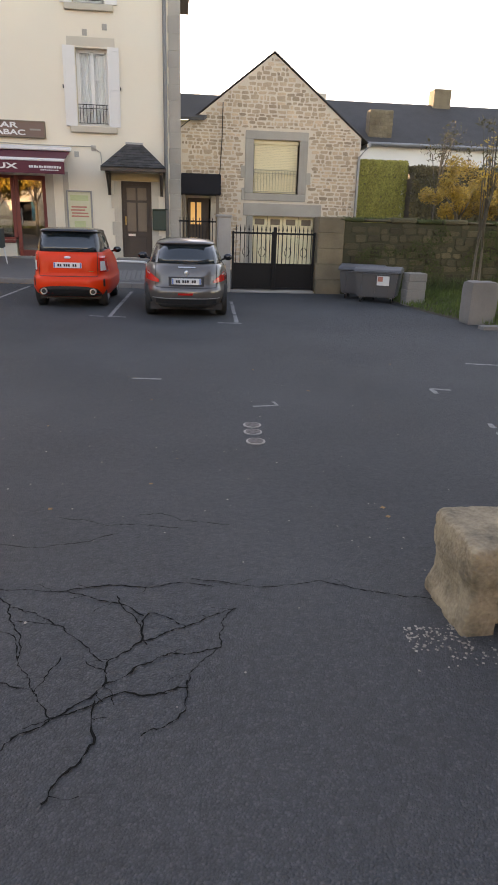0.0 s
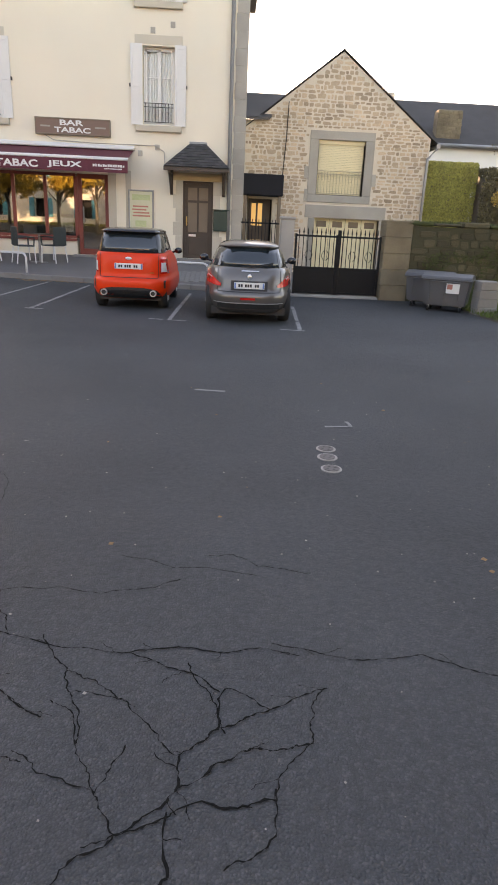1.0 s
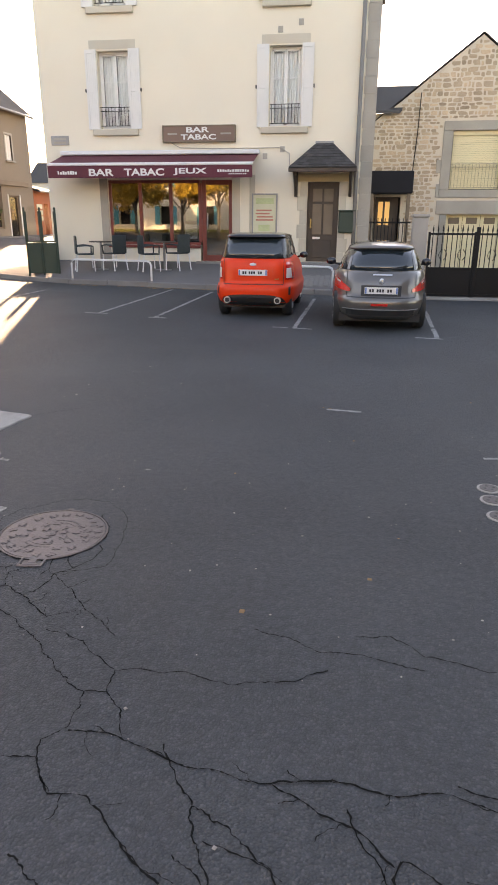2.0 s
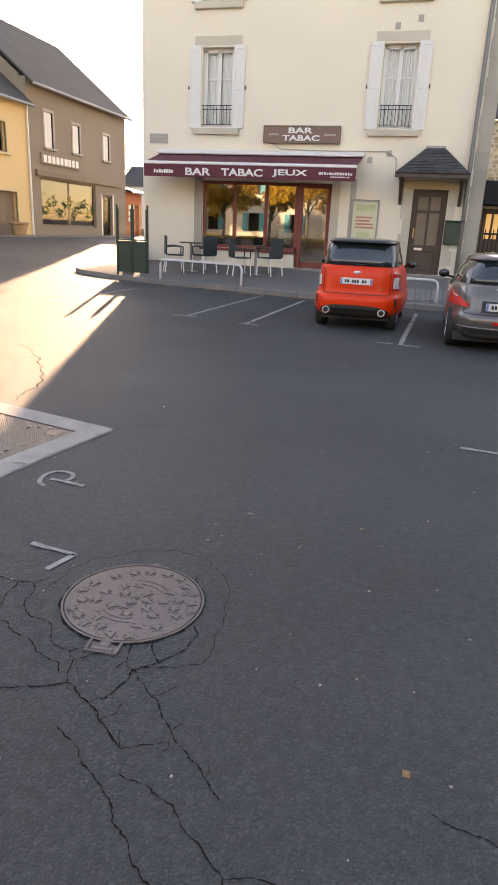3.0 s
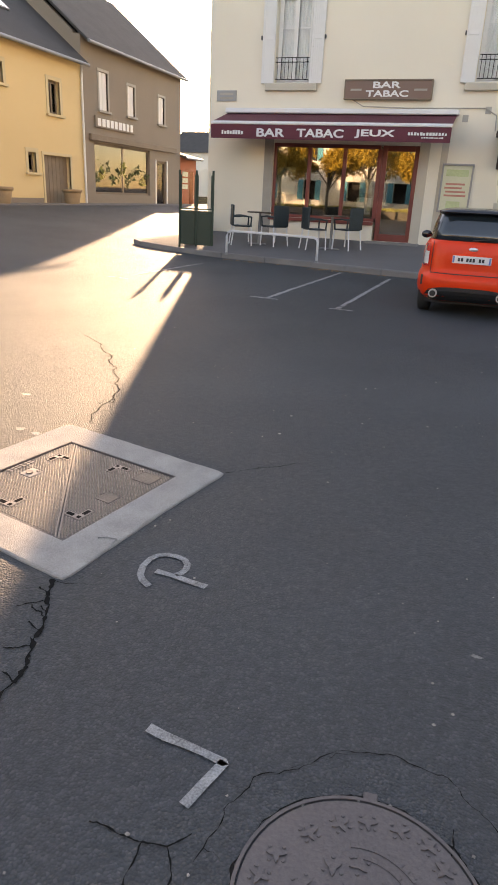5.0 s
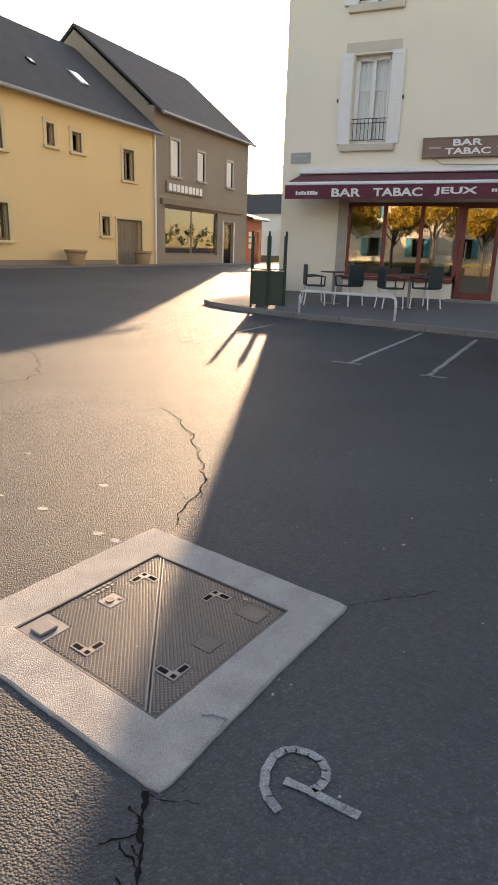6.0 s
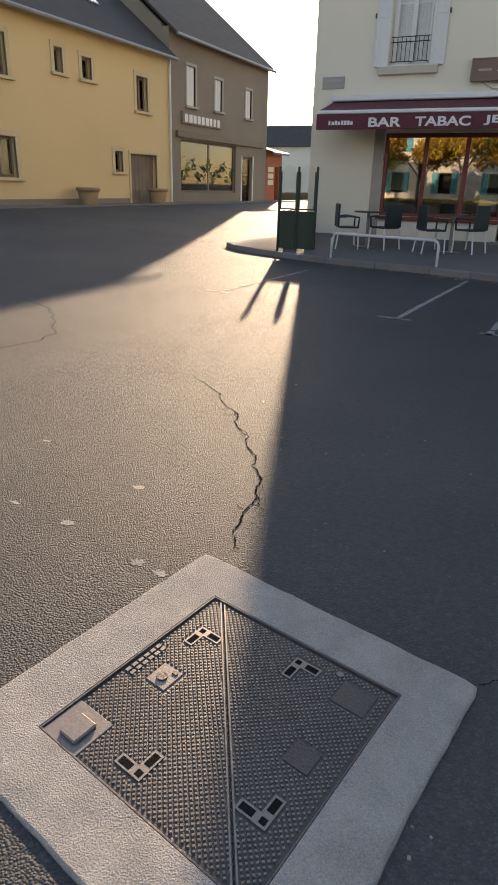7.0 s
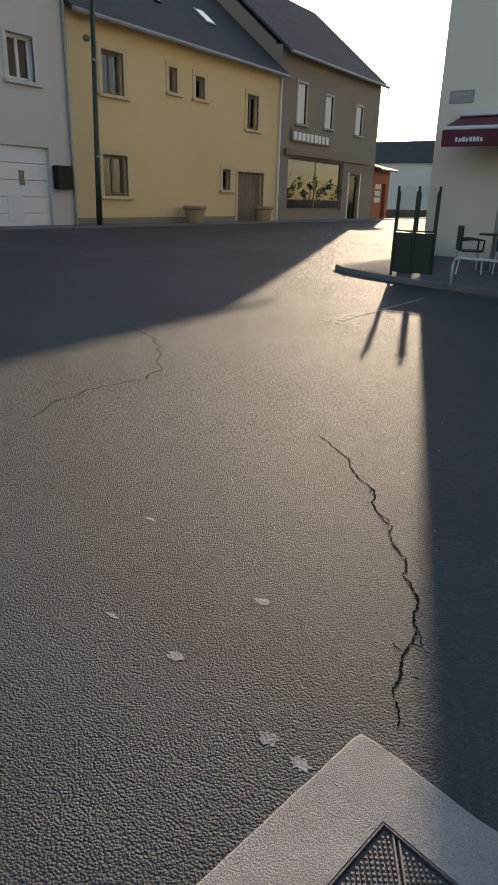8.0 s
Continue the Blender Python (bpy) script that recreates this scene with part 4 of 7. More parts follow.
bm = bmesh.new()
for s in (1, -1):
    xe = APX + s * 3.2
    ze = APZ - RAKE * 3.2
    q = [(APX, SY - 0.07, APZ + 0.03), (xe, SY - 0.07, ze + 0.03), (xe, 34, ze + 0.03), (APX, 34, APZ + 0.03)]
    vs = [bm.verts.new(p) for p in q] + [bm.verts.new((p[0], p[1], p[2] + 0.028)) for p in q]
    for f in ((0, 1, 2, 3), (7, 6, 5, 4), (0, 4, 5, 1), (1, 5, 6, 2), (2, 6, 7, 3), (3, 7, 4, 0)):
        bm.faces.new([vs[i] for i in f])
part("roof", bm, "slate", sh)
bm = bmesh.new()
q = [(0.0, SY - 0.2, 4.46), (0.75, SY - 0.2, 4.46), (1.6, SY + 1.7, 5.4), (0.0, SY + 1.7, 5.4)]
vs = [bm.verts.new(p) for p in q] + [bm.verts.new((p[0], p[1], p[2] + 0.08)) for p in q]
for f in ((0, 1, 2, 3), (7, 6, 5, 4), (0, 4, 5, 1), (1, 5, 6, 2), (2, 6, 7, 3), (3, 7, 4, 0)):
    bm.faces.new([vs[i] for i in f])
part("wing_roof", bm, "slate", sh)
part("gutter", tube(bmesh.new(), [(5.98, SY - 0.15, 3.98), (6.02, SY + 6, 3.98)], 0.07), "metal_grey", sh)
part("downpipe", tube(bmesh.new(), [(5.98, SY - 0.1, 3.95), (5.70, SY - 0.08, 3.62), (5.70, SY - 0.08, 0.2)], 0.045, 8), "metal_grey", sh, "white-grey downpipe")
part("chimney", boxed(4.85, 5.2, 25.6, 26.0, 4.6, 5.95, 0.02), "mortar", sh)
part("cable", tube(bmesh.new(), [(1.33, SY - 0.05, 5.0), (1.31, SY - 0.06, 4.0), (1.25, SY - 0.05, 2.9)], 0.013, 6), "black", sh)
# surrounds
for a, b, c, d in ((GW[0] - 0.27, GW[0], 2.45, 4.02), (GW[1], GW[1] + 0.27, 2.45, 4.02), (GW[0] - 0.27, GW[1] + 0.27, 4.022, 4.27), (GW[0] - 0.27, GW[1] + 0.27, 2.23, 2.448), (GG[0] - 0.32, GG[1] + 0.18, 1.77, 2.15), (GG[0] - 0.2, GG[0], 0.1, 1.762), (GG[1], GG[1] + 0.2, 0.1, 1.762), (GW[0] - 0.4, GW[0] - 0.272, 2.9, 3.25), (GW[1] + 0.272, GW[1] + 0.4, 2.75, 3.1), (GW[0] - 0.36, GW[0] - 0.272, 2.24, 2.6)):
    part("stone_surround", boxed(a, b, -0.035, 0.2, c, d, 0.01, ST), "granite", sh)
rs = new("roller_shutter")
rs.parent = sh
for k in range(31):
    z = GW[2] + 0.02 + k * 0.048
    part("slat", boxed(GW[0] + 0.03, GW[1] - 0.03, 0.13, 0.145, z, z + 0.045, 0.004, ST), "cream_metal", rs)
part("shutter_box", boxed(GW[0], GW[1], 0.08, 0.2, 3.90, 4.018, 0.01, ST), "cream_metal", rs)
window_rail(sh, ST @ Matrix.Translation((0, 0.06, 0)), GW[0] + 0.01, GW[1] - 0.01, 2.50, 3.15, 15, "cream_rail", 0.006)
gd = new("garage_door")
gd.parent = sh
for k in range(4):
    a = GG[0] + (GG[1] - GG[0]) * k / 4
    b = GG[0] + (GG[1] - GG[0]) * (k + 1) / 4
    part("panel", boxed(a + 0.006, b - 0.006, 0.2, 0.24, GG[2], GG[3], 0.008, ST), "cream_metal", gd)
    part("pane", boxed(a + 0.1, b - 0.1, 0.188, 0.199, 1.50, 1.68, 0.004, ST), "wood_mid", gd)
wd = new("door_3")
wd.parent = sh
part("leaf", boxed(GD[0] + 0.05, GD[1] - 0.05, 0.15, 0.2, GD[2], GD[3], 0.006, ST), "wood_dark", wd)
for a, b in ((0.34, 0.48), (0.54, 0.68)):
    part("lit_pane", boxed(a, b, 0.14, 0.149, 1.45, 2.12, 0.003, ST), "glow", wd, "warmly lit narrow pane")
part("awning", boxed(0.02, 1.26, -0.65, -0.01, 2.32, 2.93, 0.03, ST), "awning_dark", sh, "dark canvas porch awning")
for u in (0.12, 1.16):
    part("porch_post", boxed(u - 0.05, u + 0.05, -0.6, -0.5, 0.0, 2.32, 0.01, ST), "wood_mid", sh)


def stone_region(u, z):
    top = min(APZ - RAKE * abs(u - APX), 4.46 if u < 0.6 else 99)
    if not (0.02 < u < 5.73 and -0.05 < z < top - 0.02):
        return False
    for a, b, c, d in ((GW[0] - 0.29, GW[1] + 0.29, 2.22, 4.29), (GG[0] - 0.34, GG[1] + 0.21, -0.1, 2.16), (GD[0] - 0.05, GD[1] + 0.05, -0.1, GD[3] + 0.05)):
        if a < u < b and c < z < d:
            return False
    return True


# ---- forecourt gate, pillars and garden wall ----
GY = 15.8
PL = frame_m((0, GY, 0), (1, 0, 0), (0, -1, 0))
pil = tagged(new("gate_pillar"), "pale rendered square gate pillar", "pillar")
part("shaft", boxed(0.79, 1.09, 0, 0.3, -0.02, 1.64, 0.015, PL), "concrete", pil)
part("cap", boxed(0.77, 1.11, -0.02, 0.32, 1.643, 1.70, 0.012, PL), "concrete", pil)
gp = tagged(new("gate_pillar"), "old granite block gate pillar", "pillar")
for k in range(5):
    o = random.uniform(-0.02, 0.02)
    part("block", boxed(3.09 + o, 3.70 + o * 0.5, -0.03, 0.5, k * 0.345 - 0.02, k * 0.345 + 0.338, 0.02, PL), "pillar_stone", gp)
gate = tagged(new("double_gate"), "black iron double gate with spear tops and solid lower panels", "gate")
for a, b in ((1.13, 2.09), (2.11, 3.06)):
    lf = new("gate_leaf")
    lf.parent = gate
    bm = bmesh.new()
    for zz in (0.62, 1.30, 0.08):
        box(bm, a, b, 0.10, 0.14, zz, zz + 0.04, 0.004, PL)
    for u in (a, b - 0.045):
        box(bm, u, u + 0.045, 0.095, 0.145, 0.06, 1.36, 0.004, PL)
    if a > 2:
        box(bm, a - 0.03, a + 0.045, 0.085, 0.155, 0.06, 1.46, 0.006, PL)
    part("gate_frame", bm, "black", lf)
    part("lower_panel", boxed(a + 0.045, b - 0.045, 0.115, 0.125, 0.12, 0.62, 0, PL), "black", lf)
    for k in range(9):
        u = a + 0.09 + (b - a - 0.18) * k / 8
        bm = tube(bmesh.new(), [PL @ Vector((u, 0.12, 0.66)), PL @ Vector((u, 0.12, 1.36)), PL @ Vector((u, 0.12, 1.40)), PL @ Vector((u, 0.12, 1.50))], [0.009, 0.009, 0.017, 0.002], 6)
        part("bar", bm, "black", lf)
    for k in (0.33, 0.72):
        c = a + (b - a) * k
        bm = bmesh.new()
        for s in (1, -1):
            tube(bm, [PL @ Vector((c + s * (0.02 + 0.06 * math.sin(q * math.pi / 7)), 0.10, 0.80 + 0.032 * q)) for q in range(8)], 0.007, 5)
        part("scroll", bm, "black", lf)
tagged(link("threshold", boxed(1.1, 3.08, 0.0, 0.3, -0.05, 0.045, 0.012, PL), "concrete"), "pale concrete threshold under the gate", "threshold", kind="structure")
side = tagged(new("side_gate"), "black iron railing gate beside the pillar", "gate")
for k in range(11):
    u = -0.05 + 0.075 * k
    part("bar", tube(bmesh.new(), [PL @ Vector((u, 0.5, 0.2)), PL @ Vector((u, 0.5, 1.62))], 0.009, 6), "black", side)
bm = bmesh.new()
for zz in (0.25, 0.75, 1.52):
    box(bm, -0.08, 0.78, 0.48, 0.52, zz, zz + 0.035, 0.004, PL)
part("rail", bm, "black", side)
tagged(link("forecourt", boxed(0.76, 5.35, GY + 0.3, SY, -0.1, 0.06), "pavement"), "grey yard behind the gate", "yard", kind="structure")
gw = tagged(new("garden_wall"), "mossy old rubble stone garden wall", "wall", kind="structure")
part("core", boxed(3.56, 16.0, 0.02, 0.5, -0.1, 1.62, 0.01, PL), "mortar_old", gw)
for k in range(20):
    a = 3.56 + k * 0.62
    part("coping_stone", boxed(a + 0.01, a + 0.60, -0.03, 0.53, 1.625 + random.uniform(-0.004, 0.01), 1.72 + random.uniform(-0.02, 0.03), 0.03, PL), "stone_old" if k % 3 else "moss", gw)


# ---- far house on the right ----
fh = tagged(new("far_house"), "long low white house with a dark slate roof and stone chimney", "house")
FY = 32.0
part("wall", boxed(5.2, 26.0, FY, FY + 0.4, 0, 5.2), "white", fh)
bm = prism(bmesh.new(), [(FY - 0.35, 5.08), (FY + 4.6, 7.6), (FY + 9.6, 5.08)], 4.6, 26.5, Matrix(((0, 0, 1, 0), (1, 0, 0, 0), (0, 1, 0, 0), (0, 0, 0, 1))))
part("roof", bm, "slate_far", fh)
part("chimney_breast", boxed(8.75, 9.85, FY + 0.4, FY + 1.05, 5.15, 6.62, 0.04), "pillar_stone", fh)
rnd = random.Random(15)
for r in range(9):
    for c in range(5):
        a = 8.75 + c * 0.22 + (0.06 if r % 2 else 0)
        part("stone", boxed(a, min(a + rnd.uniform(0.15, 0.21), 9.85), FY + 0.38, FY + 0.42, 5.2 + r * 0.155, 5.2 + r * 0.155 + rnd.uniform(0.10, 0.14), 0.01), "pillar_stone", fh)
part("chimney", boxed(13.1, 14.0, FY + 4.2, FY + 5.0, 7.0, 8.3, 0.03), "pillar_stone", fh)
part("gutter", tube(bmesh.new(), [(5.2, FY - 0.4, 5.1), (26, FY - 0.4, 5.1)], 0.07, 8), "metal_grey", fh)

# ---- row of houses across the street ----
RX = -19.55
RW = frame_m((RX, 0, 0), (0, 1, 0), (1, 0, 0))


def row_house(name, label, u0, u1, eave, ridge, wall, roof, openings, depth=8.5):
    h = tagged(new(name), label, "house")
    part("wall", holed(u0, u1, -0.1, eave, 0.35, [o[:4] for o in openings], RW), wall, h)
    part("back_wall", boxed(u0, u1, depth, depth + 0.3, -0.1, eave, 0, RW), wall, h)
    for a in (u0, u1 - 0.3):
        bm = prism(bmesh.new(), [(0.35, -0.1), (depth, -0.1), (depth, eave), (depth / 2, ridge - 0.15), (0.35, eave + 0.1)], a, a + 0.3, RW @ Matrix(((0, 0, 1, 0), (1, 0, 0, 0), (0, 1, 0, 0), (0, 0, 0, 1))))
        part("end_wall", bm, wall, h)
    bm = bmesh.new()
    sl = (ridge - eave) / (depth / 2)
    for e in (-0.38, depth + 0.38):
        ze = ridge - sl * abs(depth / 2 - e)
        q = [(u0 - 0.02, depth / 2, ridge), (u1 + 0.02, depth / 2, ridge), (u1 + 0.02, e, ze), (u0 - 0.02, e, ze)]
        vs = [bm.verts.new(RW @ Vector(p)) for p in q] + [bm.verts.new(RW @ Vector((p[0], p[1], p[2] + 0.12))) for p in q]
        for f in ((0, 1, 2, 3), (7, 6, 5, 4), (0, 4, 5, 1), (1, 5, 6, 2), (2, 6, 7, 3), (3, 7, 4, 0)):
            bm.faces.new([vs[i] for i in f])
    part("roof", bm, roof, h)
    part("gutter", tube(bmesh.new(), [RW @ Vector((u0, -0.42, ridge - sl * (depth / 2 + 0.38) + 0.03)), RW @ Vector((u1, -0.42, ridge - sl * (depth / 2 + 0.38) + 0.03))], 0.07, 8), "metal_grey", h)
    # one dark sheet behind all openings, coloured as the rooms' shade
    part("dark_room", boxed(u0 + 0.4, u1 - 0.4, 0.9, 1.0, 0.3, eave - 0.2, 0, RW), "shade_in", h)
    return h


def surround(h, o, material, w=0.16, sill=True):
    u0, u1, z0, z1 = o[:4]
    bm = bmesh.new()
    for a, b, c, d in ((u0 - w, u0, z0, z1), (u1, u1 + w, z0, z1), (u0 - w, u1 + w, z1 + 0.002, z1 + w)):
        box(bm, a, b, -0.03, 0.06, c, d, 0.005, RW)
    part("window_surround", bm, material, h)
    if sill:
        part("window_sill", boxed(u0 - w - 0.05, u1 + w + 0.05, -0.12, 0.2, z0 - 0.1, z0 - 0.002, 0.01, RW), material, h)


Y_OPEN = [(23.8, 24.2, 4.8, 5.55), (25.2, 25.72, 4.78, 5.48), (28.45, 29.22, 4.1, 5.33), (26.86, 27.36, 1.82, 2.56), (20.62, 21.68, 1.5, 2.7), (20.75, 21.65, 4.38, 5.55)]
Y_DOOR = (27.88, 29.75, 0.5, 2.52)
yh = row_house("yellow_house", "ochre yellow rendered two-storey house with a grey slate roof", 19.4, 30.9, 6.5, 9.9, "render_yellow", "slate_far", [*Y_OPEN, Y_DOOR])
for o in Y_OPEN:
    surround(yh, o, "trim_yellow")
    casement(yh, RW, *o, depth=0.15, frame_mat="wood_mid", leaves=1 if o[1] - o[0] < 0.6 else 2, bars=0, curtain=False)
surround(yh, Y_DOOR, "trim_yellow", 0.12, False)
gdo = new("door_4")
gdo.parent = yh
for k in range(7):
    a = Y_DOOR[0] + (Y_DOOR[1] - Y_DOOR[0]) * k / 7
    part("board", boxed(a + 0.006, a + 0.262, 0.18, 0.22, Y_DOOR[2], Y_DOOR[3], 0.006, RW), "wood_mid", gdo)
sl = math.atan2(9.9 - 6.5, 4.25)
for u, d, w, h, mm in ((27.7, 1.55, 0.62, 0.85, "metal_grey"), (24.9, 1.5, 0.30, 0.34, "black")):
    on_roof = RW @ Matrix.Translation((u, d, 6.5 + d * math.tan(sl) + 0.135)) @ Matrix.Rotation(sl, 4, "X")
    sk = new("skylight")
    sk.parent = yh
    part("frame", boxed(-w / 2, w / 2, -h / 2, h / 2, -0.01, 0.05, 0.008, on_roof), mm, sk)
    part("pane", boxed(-w / 2 + 0.05, w / 2 - 0.05, -h / 2 + 0.05, h / 2 - 0.05, 0.05, 0.058, 0, on_roof), "car_glass", sk)
part("downpipe", tube(bmesh.new(), [RW @ Vector((30.82, -0.07, 6.3)), RW @ Vector((30.82, -0.07, 0.6))], 0.05, 8), "white_metal", yh)
part("plinth", boxed(19.4, 27.7, -0.04, 0.0, 0.3, 0.85, 0.008, RW), "render_brown", yh)
S_OPEN = [(31.75, 37.2, 1.07, 3.3), (37.9, 39.2, 0.55, 2.85), (32.3, 33.05, 4.68, 6.25), (34.9, 35.6, 4.72, 6.05), (38.2, 38.9, 4.7, 6.0)]
sho = row_house("shop_house", "brown rendered house with a wide shop window of plants", 30.92, 41.0, 7.45, 10.9, "render_brown", "slate_far", S_OPEN)
for o in S_OPEN[2:]:
    surround(sho, o, "granite", 0.12)
    w = new("window_1")
    w.parent = sho
    mid = (o[0] + o[1]) / 2
    for a, b in ((o[0] + 0.01, mid - 0.005), (mid + 0.005, o[1] - 0.01)):
        lf = part("closed_shutter", boxed(a, b, 0.06, 0.10, o[2], o[3], 0.008, RW), "shutter", w, "closed pale shutter leaf")
        part("board", boxed(a + 0.06, b - 0.06, 0.052, 0.059, o[2] + 0.1, o[3] - 0.1, 0.004, RW), "shutter", lf)
casement(sho, RW, *S_OPEN[0], depth=0.12, frame_mat="wood_mid", leaves=2, bars=0, curtain=False, glazing="display_glass")
casement(sho, RW, *S_OPEN[1], depth=0.12, frame_mat="wood_mid", leaves=1, bars=1, curtain=False)
sign = part("shop_sign", boxed(31.8, 35.4, -0.10, -0.003, 3.93, 4.42, 0.01, RW), "render_brown", sho, "brown sign board with pale lettering")
rnd = random.Random(19)
for k in range(9):
    a = 31.95 + k * 0.375
    part("print_bar", boxed(a, a + rnd.uniform(0.22, 0.30), -0.12, -0.102, 4.0, 4.32, 0.004, RW), "white", sign)
part("fascia", boxed(31.3, 40.2, -0.16, -0.003, 3.36, 3.62, 0.012, RW), "wood_mid", sho, "weathered wooden shop fascia")
part("door_frame", boxed(37.82, 37.898, -0.04, 0.1, 0.5, 2.9, 0.006, RW), "white", sho)
part("door_frame", boxed(39.202, 39.28, -0.04, 0.1, 0.5, 2.9, 0.006, RW), "white", sho)
end = row_house("end_house", "low orange-fronted shop at the end of the row", 41.02, 43.3, 3.25, 3.7, "orange", "slate_far", [(42.3, 42.9, 0.6, 2.5)], 4.0)
for z in (1.5, 1.85, 2.2):
    part("notice", boxed(41.3, 42.05, -0.03, -0.003, z, z + 0.26, 0.004, RW), "poster", end, "pale notice board")
tagged(link("street_wall", boxed(43.32, 92.0, 0.0, 0.35, -0.1, 1.1, 0.02, RW), "mortar_old"), "low stone wall along the street", "wall", kind="structure")
W_WIN, W_GAR = (17.45, 18.28, 4.3, 5.38), (15.9, 18.55, 0.55, 2.72)
wh = row_house("white_house", "off-white rendered house with a white garage door", 6.0, 19.38, 7.4, 10.2, "render_white", "slate_far", [W_WIN, W_GAR])
surround(wh, W_WIN, "render_white", 0.14)
casement(wh, RW, *W_WIN, depth=0.15, frame_mat="white", bars=0, curtain=False)
ggd = new("garage_door")
ggd.parent = wh
for k in range(5):
    z = 0.55 + k * 0.434
    part("panel", boxed(W_GAR[0], W_GAR[1], 0.12, 0.16, z + 0.006, z + 0.43, 0.01, RW), "white", ggd)
part("door_window", boxed(17.55, 17.72, 0.10, 0.119, 1.72, 2.1, 0.004, RW), "car_glass", ggd)
part("vent_panel", boxed(17.1, 17.62, 0.105, 0.119, 0.75, 1.45, 0.006, RW), "white_metal", ggd)
part("meter_box", boxed(18.62, 19.18, -0.25, -0.003, 1.65, 2.28, 0.02, RW), "black", wh, "dark wall-mounted letter box")
part("downpipe", tube(bmesh.new(), [RW @ Vector((19.34, -0.08, 7.2)), RW @ Vector((19.34, -0.08, 0.6))], 0.05, 8), "metal_grey", wh)
pole = tagged(new("street_pole"), "slim green-grey street pole with a small lamp bracket", "pole")
part("shaft", tube(bmesh.new(), [(-19.05, 19.87, 0.45), (-19.05, 19.92, 2.6), (-19.05, 20.05, 7.15)], [0.095, 0.08, 0.055], 10), "green_metal", pole, smooth=True)
for z in (2.55, 5.05):
    part("collar", tube(bmesh.new(), [(-19.05, 19.87 + 0.025 * z, z), (-19.05, 19.87 + 0.025 * z, z + 0.06)], 0.092, 10), "metal_grey", pole)
part("bracket", tube(bmesh.new(), [(-19.05, 20.0, 5.62), (-19.0, 19.75, 5.60)], 0.02, 6), "black", pole)
bm = bmesh.new()
bmesh.ops.create_uvsphere(bm, u_segments=12, v_segments=8, radius=0.11, matrix=Matrix.Translation((-18.98, 19.68, 5.56)) @ Matrix.Diagonal((1, 1, 0.8, 1)))
part("lamp_globe", bm, "wood_mid", pole, smooth=True)
part("finial", tube(bmesh.new(), [(-19.05, 20.05, 7.1), (-19.05, 20.05, 7.28)], [0.07, 0.04], 8), "metal_grey", pole)

tagged(link("pavement_row", boxed(8.0, 50.0, -1.1, 0.0, 0.3, 0.66, 0.02, RW), "pavement"), "narrow grey pavement along the row of houses", "pavement", kind="structure")

# houses closing the street and the square behind the camera
far = tagged(new("street_end_house"), "pale distant house closing the street", "house")
part("wall", boxed(-46, -12, 95, 96, 0, 6.5), "render_white", far)
bm = prism(bmesh.new(), [(94.5, 6.5), (99, 9.5), (103.5, 6.5)], -46.5, -11.5, Matrix(((0, 0, 1, 0), (1, 0, 0, 0), (0, 1, 0, 0), (0, 0, 0, 1))))
part("roof", bm, "slate_far", far)
bh = tagged(new("square_house"), "pale sunlit house on the far side of the square", "house")
BK = frame_m((0, -24, 0), (1, 0, 0), (0, 1, 0))
holes = [(u, u + 1.1, z, z + 1.6) for u in range(-34, 10, 4) for z in (1.2, 4.4)]
part("wall", holed(-38, 12, 0, 8, 0.4, holes, BK), "render", bh)
# sheet whose dark colour stands for shade inside the windows
part("dark_room", boxed(-37.5, 11.5, 0.8, 0.9, 0.2, 6.8, 0, BK), "shade_in", bh)
for (u0, u1, z0, z1) in holes:
    for a, b in ((u0 - 0.5, u0 - 0.02), (u1 + 0.02, u1 + 0.5)):
        part("shutter", boxed(a, b, -0.05, -0.005, z0, z1, 0.01, BK), "teal", bh)
bm = prism(bmesh.new(), [(-23.6, 8.0), (-28, 11), (-32.5, 8.0)], -38.4, 12.4, Matrix(((0, 0, 1, 0), (1, 0, 0, 0), (0, 1, 0, 0), (0, 0, 0, 1))))
part("roof", bm, "slate_far", bh)


# unseen block added to shade the right; it closes the square on the east
east = tagged(new("east_house"), "unseen rendered block added to shade the right side of the square", "house")
part("wall", boxed(6.4, 6.8, -14.0, 8.6, -0.1, 6.2), "render_brown", east)
bm = prism(bmesh.new(), [(6.1, 6.2), (10.2, 9.0), (14.3, 6.2)], -14.3, 8.9, Matrix(((1, 0, 0, 0), (0, 0, 1, 0), (0, 1, 0, 0), (0, 0, 0, 1))))
part("roof", bm, "slate_far", east)


# ---- road markings ----
def stripe(bm, pts, w, z=0.005, seed=0, gap=0.0, rough=1.0):
    """Worn paint along points: short pieces of uneven width."""
    rnd = random.Random(seed)
    pts = [Vector((*p, 0)) for p in pts]
    prev = None
    for a, b in zip(pts, pts[1:]):
        n = max(1, int((b - a).length / 0.06))
        d = (b - a).normalized()
        s = Vector((-d.y, d.x, 0))
        for i in range(n + 1):
            p = a.lerp(b, i / n)
            h = w / 2 * (1 + rough * rnd.uniform(-0.28, 0.08))
            o = s * rnd.uniform(-0.1, 0.1) * w * rough
            cur = [bm.verts.new(p + o + s * h + Vector((0, 0, ground_z(p.x, p.y) + z))), bm.verts.new(p + o - s * h + Vector((0, 0, ground_z(p.x, p.y) + z)))]
            if prev and rnd.random() > gap:
                bm.faces.new((prev[0], prev[1], cur[1], cur[0]))
            prev = cur
    return bm


